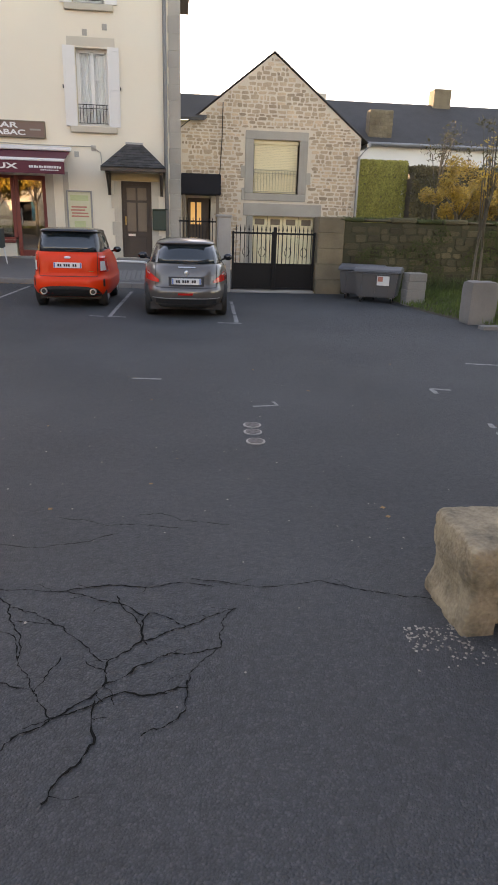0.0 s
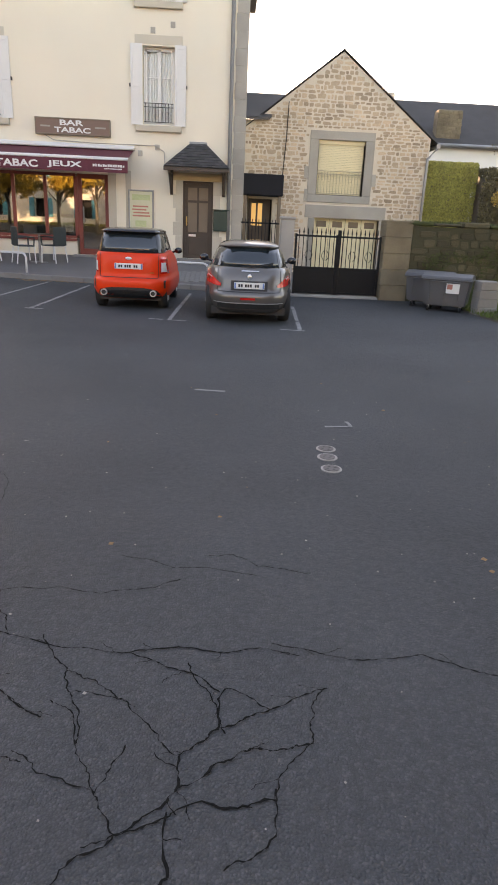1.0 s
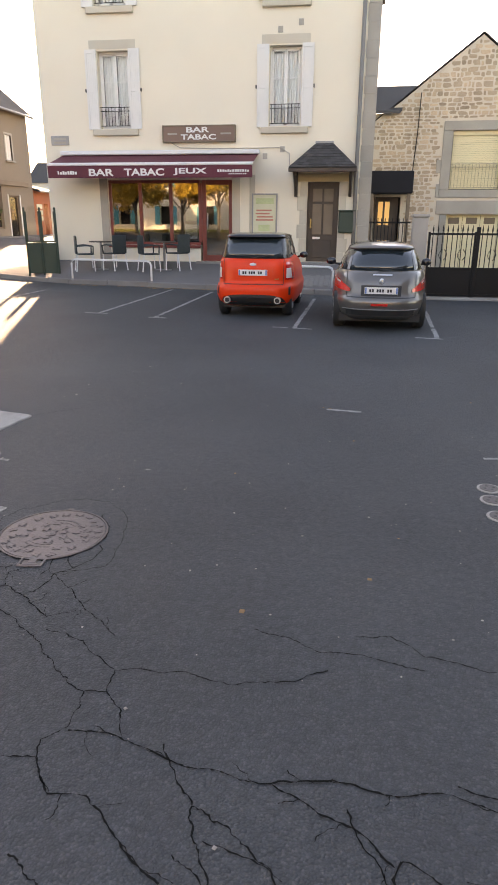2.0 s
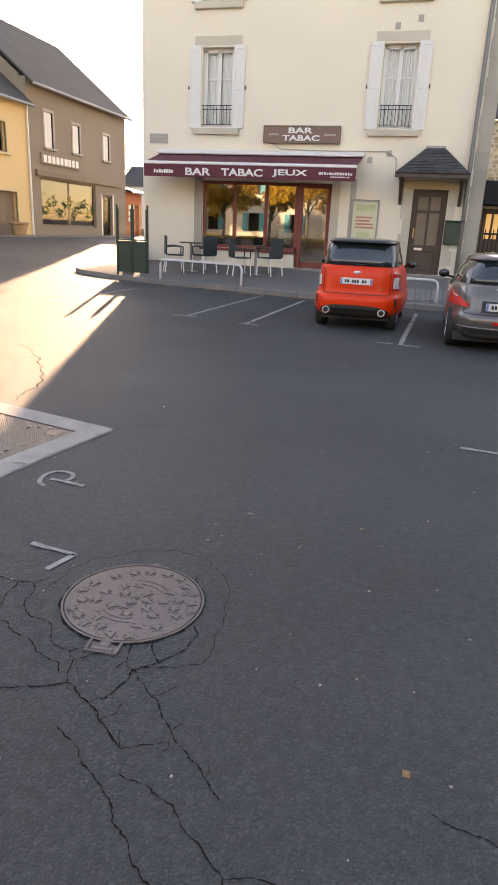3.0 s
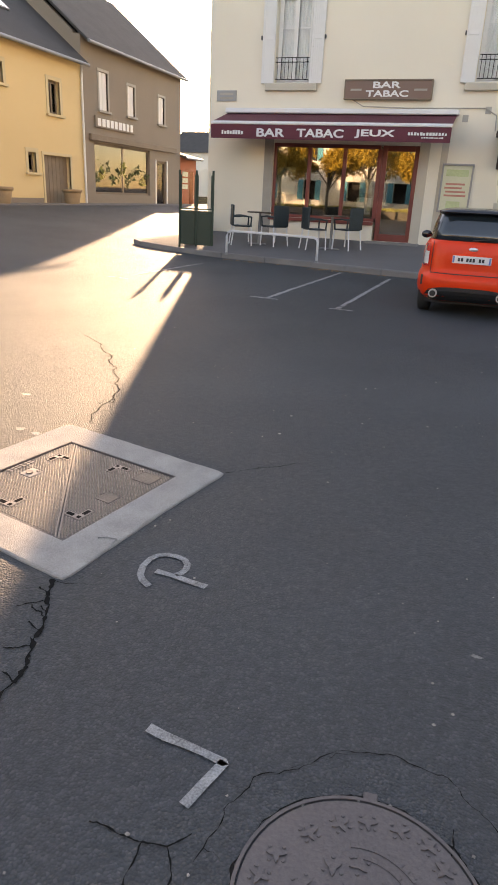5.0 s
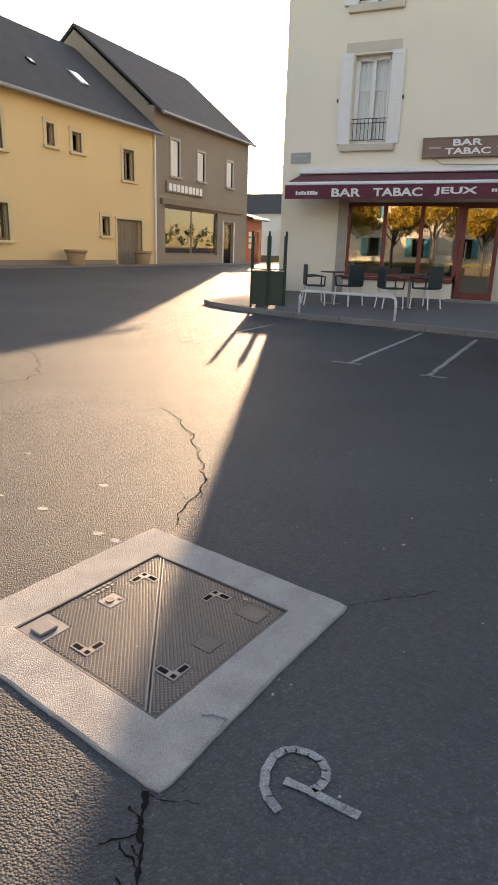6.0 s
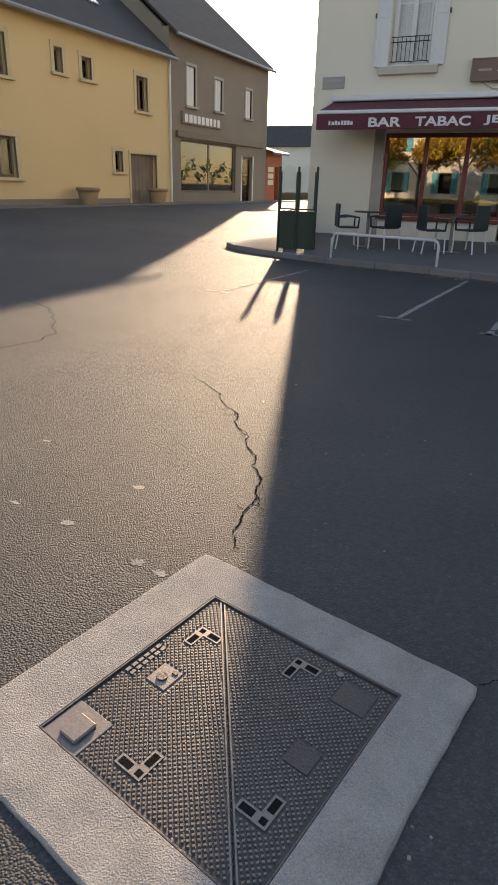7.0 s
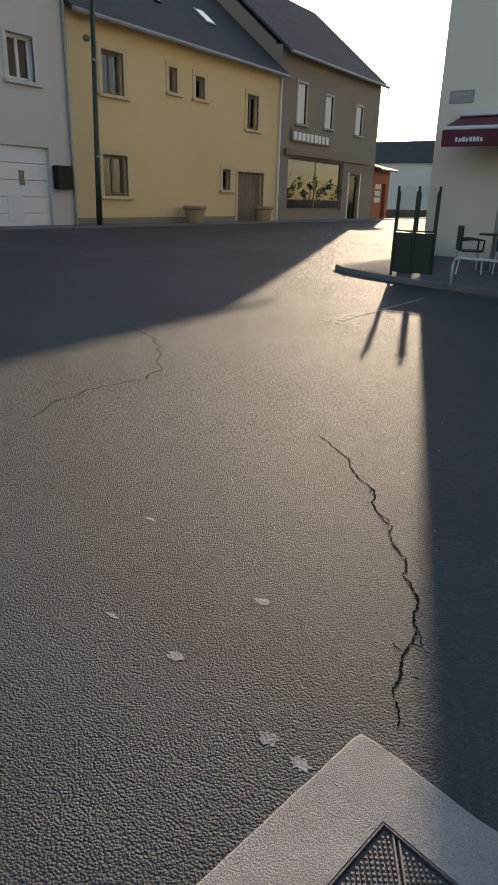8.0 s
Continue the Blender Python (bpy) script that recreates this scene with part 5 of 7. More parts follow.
def marking(label, *lines, w=0.075, gap=0.02, seed=1):
    bm = bmesh.new()
    for k, pts in enumerate(lines):
        stripe(bm, pts, w, seed=seed + k, gap=gap)
    return tagged(link("road_marking", bm, "paint"), label, "road marking", kind="structure")


BAYS = "worn white parking bay line painted on the asphalt"
marking(BAYS, [(-4.80, 12.55), (-4.57, 16.8)], [(-5.05, 12.6), (-4.62, 12.55)], seed=3)
marking(BAYS, [(-3.68, 12.2), (-3.53, 16.4)], [(-3.85, 12.25), (-3.45, 12.2)], seed=5)
marking(BAYS, [(-1.26, 11.5), (-1.14, 15.5)], [(-1.60, 11.56), (-0.98, 11.45)], seed=7)
marking(BAYS, [(0.81, 10.92), (0.96, 13.9)], [(0.50, 10.96), (0.88, 10.89)], seed=9)
marking(BAYS, [(-7.58, 13.35), (-7.45, 16.4)], [(-7.9, 13.25), (-7.4, 13.15)], gap=0.25, seed=11)
marking(BAYS, [(-0.62, 7.06), (-0.32, 7.03)], w=0.05, gap=0.08, seed=14)
marking(BAYS, [(0.5, 6.0), (0.72, 6.02), (0.70, 6.16)], w=0.035, gap=0.05, seed=15)
marking(BAYS, [(2.36, 6.44), (2.37, 6.63), (2.56, 6.58)], w=0.05, gap=0.05, seed=17)
marking(BAYS, [(3.29, 7.87), (3.7, 7.77)], w=0.06, gap=0.1, seed=19)
marking(BAYS, [(2.42, 5.45), (2.37, 5.15)], w=0.05, gap=0.1, seed=21)
marking("white chevron sprayed on the asphalt", [(-2.605, 4.755), (-2.363, 4.728), (-2.41, 4.57)], w=0.03, gap=0.04, seed=23)
bm = bmesh.new()
BOWL = [(-2.925, 5.372), (-2.970, 5.400), (-2.994, 5.430), (-3.012, 5.485), (-3.012, 5.545), (-2.993, 5.585), (-2.962, 5.604), (-2.920, 5.607), (-2.880, 5.596), (-2.853, 5.565), (-2.845, 5.530), (-2.853, 5.500), (-2.868, 5.480)]
stripe(bm, BOWL, 0.028, seed=25, gap=0.0, rough=0.3)
stripe(bm, [(-2.950, 5.478), (-2.87, 5.472), (-2.725, 5.450)], 0.030, seed=26, gap=0.0)
tagged(link("road_letter", bm, "paint"), "white letter P sprayed on the asphalt", "road marking", kind="structure")
for x, y, s in ((-4.838, 7.16, 1), (-4.905, 6.693, 2), (-4.43, 6.568, 3), (-4.305, 6.542, 4), (-5.693, 7.425, 5), (-1.74, 5.44, 6), (-5.27, 6.73, 7)):
    bm = bmesh.new()
    rnd = random.Random(40 + s)
    prism(bm, [(x + 0.040 * math.cos(a) * rnd.uniform(0.55, 1.25) * (0.5 if s == 6 else 1), y + 0.025 * math.sin(a) * rnd.uniform(0.55, 1.25) * (0.4 if s > 4 else 1)) for a in [i * math.pi / 12 for i in range(24)]], 0.0006, 0.0016)
    tagged(link("paint_patch", bm, "paint_faint"), "small pale paint patch on the asphalt", "paint patch", "paint patches", kind="structure")

# three small round utility lids in a row
for i, (x, y) in enumerate(((0.43, 5.455), (0.415, 5.275), (0.41, 5.05))):
    lid = empty("utility_lid", pose(x, y, 0), "small round pale metal utility lid set in the asphalt", "utility lid", "round utility lids")
    part("rim", tube(bmesh.new(), [(0, 0, -0.02), (0, 0, 0.006)], 0.072, 20), "concrete", lid)
    part("plug", tube(bmesh.new(), [(0, 0, -0.02), (0, 0, 0.010)], 0.056, 20), "iron", lid)
    for k in range(4):
        a = k * math.pi / 2 + 0.4
        # raised dark blocks; the slots' shade is put into their colour
        part("slot", boxed(0.03 * math.cos(a) - 0.008, 0.03 * math.cos(a) + 0.008, 0.03 * math.sin(a) - 0.008, 0.03 * math.sin(a) + 0.008, 0.006, 0.0125), "iron_dark_shade", lid)

# ---- round manhole cover ----
mh = empty("manhole_cover", pose(-1.958, 4.476, -0.003, 0, 0, 5), "round cast-iron manhole cover with star studs in cracked asphalt", "manhole cover")
bm = bmesh.new()
R0, R1 = 0.2725, 0.281
seg = 56
rings = []
for r, z in ((R0, -0.02), (R0, 0.0095), (R1, 0.0095), (R1 + 0.002, -0.02)):
    rings.append([bm.verts.new((r * math.cos(2 * math.pi * k / seg), r * math.sin(2 * math.pi * k / seg), z)) for k in range(seg)])
for a, b in zip(rings, rings[1:]):
    for k in range(seg):
        bm.faces.new((a[k], a[(k + 1) % seg], b[(k + 1) % seg], b[k]))
part("frame", bm, "iron", mh)
part("lid", tube(bmesh.new(), [(0, 0, -0.03), (0, 0, 0.008)], 0.267, 56), "iron", mh)
rnd = random.Random(5)
spots = []
tries = 0
while len(spots) < 38 and tries < 4000:
    tries += 1
    a, r = rnd.uniform(0, 6.28), 0.262 * math.sqrt(rnd.random())
    p = Vector((r * math.cos(a), r * math.sin(a)))
    if r > 0.05 and r < 0.243 and all((p - q).length > 0.052 for q in spots) and not (0.105 < r < 0.165 and abs(math.sin(a + 0.3)) > 0.8):
        spots.append(p)
for p in spots:
    bm = bmesh.new()
    turn = rnd.uniform(0, 6.28)
    arms = rnd.choice((3, 4, 4))
    pts = []
    for k in range(arms * 4):
        a = turn + 2 * math.pi * k / (arms * 4)
        r = (0.024, 0.017, 0.0095, 0.017)[k % 4]
        a += (0, -0.12, 0, 0.12)[k % 4] if arms == 4 else (0, -0.2, 0, 0.2)[k % 4]
        pts.append((p.x + r * math.cos(a), p.y + r * math.sin(a)))
    prism(bm, pts, 0.007, 0.0118)
    stud = part("star_stud", bm, "iron", mh)
    for k in range(arms):
        a = turn + 2 * math.pi * (k + 0.5) / arms
        part("dot", tube(bmesh.new(), [(p.x + 0.023 * math.cos(a), p.y + 0.023 * math.sin(a), 0.007), (p.x + 0.023 * math.cos(a), p.y + 0.023 * math.sin(a), 0.0103)], [0.0055, 0.004], 7), "iron", stud)
for s in (1, -1):
    for k in range(9):
        a = s * math.pi / 2 + (k - 4) * 0.12 - 0.3
        for r in (0.125, 0.150):
            part("raised_mark", boxed(-0.007, 0.007, -0.008, 0.008, 0.008, 0.0100, 0, Matrix.Translation((r * math.cos(a), r * math.sin(a), 0)) @ Matrix.Rotation(a, 4, "Z")), "iron", mh)
bm = bmesh.new()
for dy in (-0.018, 0.018):
    tube(bm, [(0, dy, 0.006), (0, dy, 0.013)], 0.019, 14)
part("key_boss", bm, "iron", mh)
# solid dark discs, coloured as the shade inside the holes
bm = bmesh.new()
for dy in (-0.018, 0.018):
    tube(bm, [(0, dy, 0.006), (0, dy, 0.0145)], 0.011, 12)
part("key_hole", bm, "iron_dark_shade", mh)
part("lift_hole", tube(bmesh.new(), [(0.184, 0.094, 0.004), (0.184, 0.094, 0.0095)], 0.016, 12), "iron_dark_shade", mh)
bm = bmesh.new()
for a, b, c, d in ((-0.062, -0.05, -0.335, -0.272), (0.05, 0.062, -0.335, -0.272), (-0.062, 0.062, -0.345, -0.335)):
    box(bm, a, b, c, d, -0.02, 0.0105, 0.002)
part("hinge_frame", bm, "iron", mh)
bm = boxed(-0.04, 0.04, -0.333, -0.312, -0.02, 0.010, 0.003)
box(bm, -0.02, 0.02, -0.312, -0.26, -0.02, 0.009, 0.003)
part("hinge_tongue", bm, "iron", mh)
# pit floor darkened to carry the shade of the recess
part("hinge_pit", boxed(-0.05, 0.05, -0.335, -0.268, -0.03, 0.0045), "iron_dark_shade", mh)
bm = boxed(-0.018, 0.018, 0.278, 0.303, -0.02, 0.009, 0.003)
part("rear_lug", bm, "iron", mh)

# ---- telecom chamber: concrete surround and split checker plate ----
ch = Matrix.Translation((-3.716, 6.008, 0)) @ Matrix.Rotation(radians(-10.3), 4, "Z")
OUT_OF_SQUARE = -0.0594
cs = empty("chamber_surround", ch, "square pale concrete surround cast in the asphalt", "concrete surround", kind="structure")
bm = bmesh.new()
rnd = random.Random(9)
OU, OV, IU, IV = 0.598, 0.606, 0.394, 0.406
outer = []
for (ax, ay), (bx, by) in (((-OU, -OV), (OU, -OV)), ((OU, -OV), (OU, OV)), ((OU, OV), (-OU, OV)), ((-OU, OV), (-OU, -OV))):
    for k in range(24):
        f = k / 24
        nx, ny = (by - ay), -(bx - ax)
        wob = rnd.uniform(-0.002, 0.002) + (0.0025 * noise.noise(Vector((k * 0.35, ax * 7, ay * 7))))
        corner = -0.008 if k == 0 else (-0.004 if k in (1, 23) else 0)
        outer.append((ax + (bx - ax) * f + nx * wob / (2 * OU) + math.copysign(-corner, -ax) * (k == 0), ay + (by - ay) * f + ny * wob / (2 * OU) + math.copysign(-corner, -ay) * (k == 0)))
inner = []
for (ax, ay), (bx, by) in (((-IU, -IV), (IU, -IV)), ((IU, -IV), (IU, IV)), ((IU, IV), (-IU, IV)), ((-IU, IV), (-IU, -IV))):
    inner += [(ax + (bx - ax) * k / 24, ay + (by - ay) * k / 24) for k in range(24)]
outer = [(x - 0.020 + (0.024 * min(1.0, -y / OV) if x > 0 and y < 0 else 0.0), y + 0.004) for x, y in outer]
loops = [[bm.verts.new((x * 1.006, y * 1.006, -0.02)) for x, y in outer], [bm.verts.new((x, y, 0.007 + rnd.uniform(-0.002, 0.002))) for x, y in outer]]
for w in (0.04, 0.35, 0.7):
    loops.append([bm.verts.new((a[0] + (b[0] - a[0]) * w, a[1] + (b[1] - a[1]) * w, 0.0125 + 0.004 * noise.noise(Vector((a[0] * 6, a[1] * 6, w * 3))))) for a, b in zip(outer, inner)])
loops.append([bm.verts.new((x, y, 0.012)) for x, y in inner])
loops.append([bm.verts.new((x, y, -0.03)) for x, y in inner])
for p, q in zip(loops, loops[1:]):
    for i in range(96):
        k = (i + 1) % 96
        bm.faces.new((p[i], p[k], q[k], q[i]))
part("slab", bm, "cast_concrete", cs)
part("scratch", tube(bmesh.new(), [(0.50, -0.30, 0.014), (0.53, -0.275, 0.0155), (0.575, -0.262, 0.0155), (0.58, -0.30, 0.014)], 0.003, 6), "paint_faint", cs)
cp = empty("chamber_cover", ch, "black cast-iron chamber cover of two triangular checker plates", "chamber cover")
bm = bmesh.new()
for a, b, c, d in ((-IU + 0.002, -IU + 0.008, -IV + 0.002, IV - 0.002), (IU - 0.008, IU - 0.002, -IV + 0.002, IV - 0.002), (-IU + 0.008, IU - 0.008, -IV + 0.002, -IV + 0.008), (-IU + 0.008, IU - 0.008, IV - 0.008, IV - 0.002)):
    box(bm, a, b, c, d, -0.03, 0.011, 0.001)
part("frame", bm, "iron", cp)
EU, EV = IU - 0.011, IV - 0.011
G, JU = 0.004, 0.345
plates = (([(-JU + G, EV), (EU, EV), (EU, -EV), (JU + G, -EV)], 1), ([(-EU, EV), (-JU - G, EV), (JU - G, -EV), (-EU, -EV)], -1))
# L-shaped lifting keyways: corner, and which way the two arms run
KEYWAYS = [(-0.298, 0.225, 1, -1), (0.057, 0.318, 1, -1), (-0.054, -0.319, -1, 1), (0.292, -0.212, -1, 1)]
# the last two pads lie in shade, which their darker colour carries
PADS = [(-0.308, -0.330, 0.076, 0.074, "iron_worn"), (-0.252, -0.019, 0.042, 0.046, "iron_worn"), (0.268, 0.012, 0.042, 0.042, "iron_dark_shade"), (0.280, 0.298, 0.058, 0.052, "iron_dark_shade")]


def in_keyway(x, y, grow):
    for kx, ky, su, sv in KEYWAYS:
        du, dv = (x - kx) * su, (y - ky) * sv
        if (-0.018 - grow < du < 0.085 + grow and abs(dv) < 0.018 + grow) or (-0.018 - grow < dv < 0.085 + grow and abs(du) < 0.018 + grow):
            return True
    return False


for corners, sgn in plates:
    part("plate", prism(bmesh.new(), corners, -0.02, 0.003), "iron_dark_shade", cp)
    verts, faces = [], []
    step = 0.0195
    for i in range(-24, 25):
        for j in range(-46, 47):
            x, y = (i + 0.5 * (j % 2)) * step, j * step * 0.5
            if abs(x) > EU - 0.010 or abs(y) > EV - 0.010 or sgn * (x * EV + y * JU) < 0.009 * (EV + JU) * 0.75:
                continue
            if in_keyway(x, y, 0.006) or any(abs(x - a) < c + 0.006 and abs(y - b) < d + 0.006 for a, b, c, d, _ in PADS) or (x < -0.335 and -0.09 < y < 0.09):
                continue
            o = len(verts)
            verts += [(x + 0.0060 * math.cos(q) * g, y + 0.0060 * math.sin(q) * g, z) for g, z in ((1, 0.003), (0.7, 0.0078)) for q in (0, 1.571, 3.142, 4.712)]
            faces += [(o + 4, o + 5, o + 6, o + 7)] + [(o + k, o + (k + 1) % 4, o + 4 + (k + 1) % 4, o + 4 + k) for k in range(4)]
    me = bpy.data.meshes.new("studs")
    me.from_pydata(verts, [], faces)
    me.materials.append(M["iron_worn"])
    st = new("studs", me)
    st.parent = cp
    tagged(st, kind="stuff")
    bm = bmesh.new()
    p0, p1 = Vector((-JU + sgn * 0.0095, EV, 0)), Vector((JU + sgn * 0.0095, -EV, 0))
    tube(bm, [p0 + Vector((0, 0, 0.004)), p1 + Vector((0, 0, 0.004))], 0.0045, 6)
    part("edge_rib", bm, "iron_worn", cp)
for kx, ky, su, sv in KEYWAYS:
    bm = bmesh.new()
    w, n = 0.018, 0.082
    out = [(-w, -w), (n, -w), (n, w), (w, w), (w, n), (-w, n)]
    pts = [(kx + su * a, ky + sv * b) for a, b in out]
    prism(bm, pts if su * sv > 0 else pts[::-1], 0.001, 0.0072)
    kw = part("keyway", bm, "iron_worn", cp, "L-shaped cast lifting keyway")
    for a0, a1, b0, b1 in ((0.030, 0.074, -0.011, 0.011), (-0.011, 0.011, 0.030, 0.074), (-0.010, 0.010, -0.010, 0.010)):
        x0, x1 = sorted((kx + su * a0, kx + su * a1))
        y0, y1 = sorted((ky + sv * b0, ky + sv * b1))
        # raised block in crack colour puts a hole's shade on the keyway
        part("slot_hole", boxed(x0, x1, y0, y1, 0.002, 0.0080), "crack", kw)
for a, b, c, d, m in PADS:
    part("pad", boxed(a - c, a + c, b - d, b + d, 0.0, 0.0065, 0.002), m, cp)
part("lock_tab", boxed(-0.332, -0.262, -0.377, -0.292, 0.004, 0.019, 0.004), "iron_worn", cp)
part("badge_boss", tube(bmesh.new(), [(-0.256, -0.026, 0.004), (-0.256, -0.026, 0.012)], 0.019, 14), "iron", cp)
part("badge_boss", boxed(-0.242, -0.222, 0.004, 0.018, 0.004, 0.010, 0.001), "iron", cp)
part("knob", tube(bmesh.new(), [(0.195, 0.358, 0.002), (0.195, 0.358, 0.011)], 0.012, 10), "iron_worn", cp)
for row in (-0.366, -0.345):
    for k in range(6):
        part("raised_mark", boxed(row - 0.007, row + 0.007, -0.083 + k * 0.028, -0.062 + k * 0.028, 0.0, 0.0085, 0.001), "iron_worn", cp)
for holder in (cs, cp):
    for ob in [*holder.children, *[k for c in holder.children for k in c.children]]:
        for v in ob.data.vertices:
            v.co.y += OUT_OF_SQUARE * v.co.x


# ---- cracks in the asphalt ----
def crack(a, b, w=0.008, wander=0.10, seed=0, twigs=2):
    """A jagged dark crack that wanders between two places."""
    rnd = random.Random(seed)
    pts = [Vector((*a, 0)), Vector((*b, 0))]
    amp = (pts[1] - pts[0]).length * wander
    while len(pts) < 50 and (pts[1] - pts[0]).length > 0.018:
        new_pts = [pts[0]]
        for p, q in zip(pts, pts[1:]):
            d = q - p
            s = Vector((-d.y, d.x, 0)).normalized()
            new_pts += [p.lerp(q, rnd.uniform(0.4, 0.6)) + s * rnd.uniform(-amp, amp), q]
        pts, amp = new_pts, amp * 0.62
    for k in range(twigs):
        p = pts[rnd.randrange(len(pts))]
        g = rnd.uniform(0, 6.28)
        r = rnd.uniform(0.04, 0.11)
        crack((p.x, p.y), (p.x + r * math.cos(g), p.y + r * math.sin(g)), w * 0.45, 0.14, seed * 7 + k, 0)
    bm = bmesh.new()
    prev = None
    w *= 0.52
    lift = 0.0022 + 0.0003 * (seed % 9)
    for i, p in enumerate(pts):
        d = (pts[min(i + 1, len(pts) - 1)] - pts[max(i - 1, 0)]).normalized()
        s = Vector((-d.y, d.x, 0))
        h = w / 2 * rnd.uniform(0.15, 1.7)
        z = Vector((0, 0, ground_z(p.x, p.y) + lift))
        cur = (bm.verts.new(p + s * h + z), bm.verts.new(p - s * h + z))
        if prev:
            bm.faces.new((prev[0], prev[1], cur[1], cur[0]))
        prev = cur
    return tagged(link("crack", bm, "crack"), "jagged dark crack in the asphalt", "crack", kind="structure")


MAIN = [((-1.32, 3.18), (-1.19, 3.19)), ((-1.19, 3.19), (-1.07, 3.15)), ((-1.07, 3.15), (-0.94, 3.1)), ((-0.94, 3.1), (-0.65, 3.07)), ((-0.65, 3.07), (-0.51, 2.99)), ((-0.51, 2.99), (-0.42, 2.96)), ((-0.42, 2.96), (-0.31, 2.86)), ((-0.65, 3.07), (-0.47, 3.11)), ((-0.47, 3.11), (-0.32, 3.08)), ((-0.32, 3.08), (-0.13, 3.11)), ((-0.13, 3.11), (-0.01, 3.07)), ((-1.37, 3.06), (-1.28, 2.94)), ((-1.28, 2.94), (-1.17, 2.95)), ((-1.17, 2.95), (-1.03, 2.83)), ((-1.03, 2.83), (-0.96, 2.77)), ((-0.96, 2.77), (-0.89, 2.73))]
SIDE = [((-1.88, 3.78), (-1.72, 3.67)), ((-1.72, 3.67), (-1.58, 3.54)), ((-1.58, 3.54), (-1.41, 3.39)), ((-1.41, 3.39), (-1.34, 3.36)), ((-1.34, 3.36), (-1.26, 3.37)), ((-1.26, 3.37), (-1.27, 3.48)), ((-1.63, 3.68), (-1.45, 3.63)), ((-1.45, 3.63), (-1.3, 3.5)), ((-1.3, 3.5), (-1.27, 3.48)), ((-1.27, 3.48), (-1.03, 3.51)), ((-1.03, 3.51), (-0.82, 3.47)), ((-0.82, 3.47), (-0.62, 3.52)), ((-0.62, 3.52), (-0.5, 3.6)), ((-1.26, 3.37), (-1.18, 3.29)), ((-1.18, 3.29), (-1.14, 3.18)), ((-1.34, 3.36), (-1.33, 3.19)), ((-1.33, 3.19), (-1.39, 3.13)), ((-1.39, 3.13), (-1.37, 3.06)), ((-1.37, 3.06), (-1.48, 3.05))]
UPPER = [((-0.81, 2.86), (-0.68, 2.83)), ((-0.68, 2.83), (-0.59, 2.78)), ((-0.8, 3.81), (-0.64, 3.76)), ((-0.64, 3.76), (-0.53, 3.7)), ((-0.53, 3.7), (-0.38, 3.71)), ((-0.38, 3.71), (-0.15, 3.65)), ((-0.4, 3.82), (-0.26, 3.84)), ((-0.26, 3.84), (-0.14, 3.73)), ((-0.14, 3.73), (0.11, 3.68))]
EAST = [((-0.11, 3.14), (0.06, 3.09)), ((0.06, 3.09), (0.22, 3.05)), ((0.22, 3.05), (0.47, 3.09)), ((0.47, 3.09), (0.72, 2.97)), ((0.72, 2.97), (0.95, 2.90))]
for i, (a, b) in enumerate(MAIN + EAST):
    crack(a, b, 0.0095, 0.055, 100 + i, 1)
for i, (a, b) in enumerate(SIDE + UPPER):
    crack(a, b, 0.0075, 0.08, 150 + i, 0)
WEB2 = [((-0.29, 2.88), (-0.31, 2.70)), ((0.07, 2.89), (-0.14, 2.78)), ((-0.14, 2.78), (-0.31, 2.70)), ((-0.31, 2.70), (-0.43, 2.58)), ((0.07, 2.89), (-0.02, 2.63)), ((-0.02, 2.63), (-0.23, 2.60)), ((-0.23, 2.60), (-0.43, 2.455)), ((-0.43, 2.58), (-0.43, 2.455)),
        ((-0.43, 2.455), (-0.585, 2.31)), ((-0.02, 2.63), (-0.14, 2.42)), ((-0.14, 2.42), (-0.42, 2.39)), ((-0.42, 2.39), (-0.585, 2.31)), ((-0.585, 2.31), (-0.95, 2.02)), ((-0.45, 2.38), (-0.43, 2.19)), ((-0.43, 2.19), (-0.55, 1.98))]
for i, (a, b) in enumerate(WEB2):
    crack(a, b, 0.012 if i not in (4, 9) else 0.007, 0.10, 200 + i, 1)
WEB3 = [((-1.0, 3.17), (-0.86, 2.96)), ((-0.86, 2.96), (-0.61, 2.78)), ((-0.61, 2.78), (-0.43, 2.58)), ((-0.88, 2.81), (-0.68, 2.47)), ((-0.68, 2.47), (-0.585, 2.31)), ((-0.86, 2.96), (-0.75, 2.62)), ((-0.6, 2.62), (-0.66, 2.44)), ((-1.3, 2.75), (-0.9, 2.55)), ((-0.29, 2.88), (-0.14, 2.78))]
WEB3 += [((-0.94, 2.59), (-0.67, 2.45)), ((-0.43, 3.02), (-0.32, 2.80)), ((-0.32, 2.80), (-0.29, 2.67)), ((-0.14, 2.46), (-0.15, 2.31)), ((-0.15, 2.31), (-0.29, 2.21))]
for i, (a, b) in enumerate(WEB3):
    crack(a, b, 0.008, 0.09, 300 + i, 0)
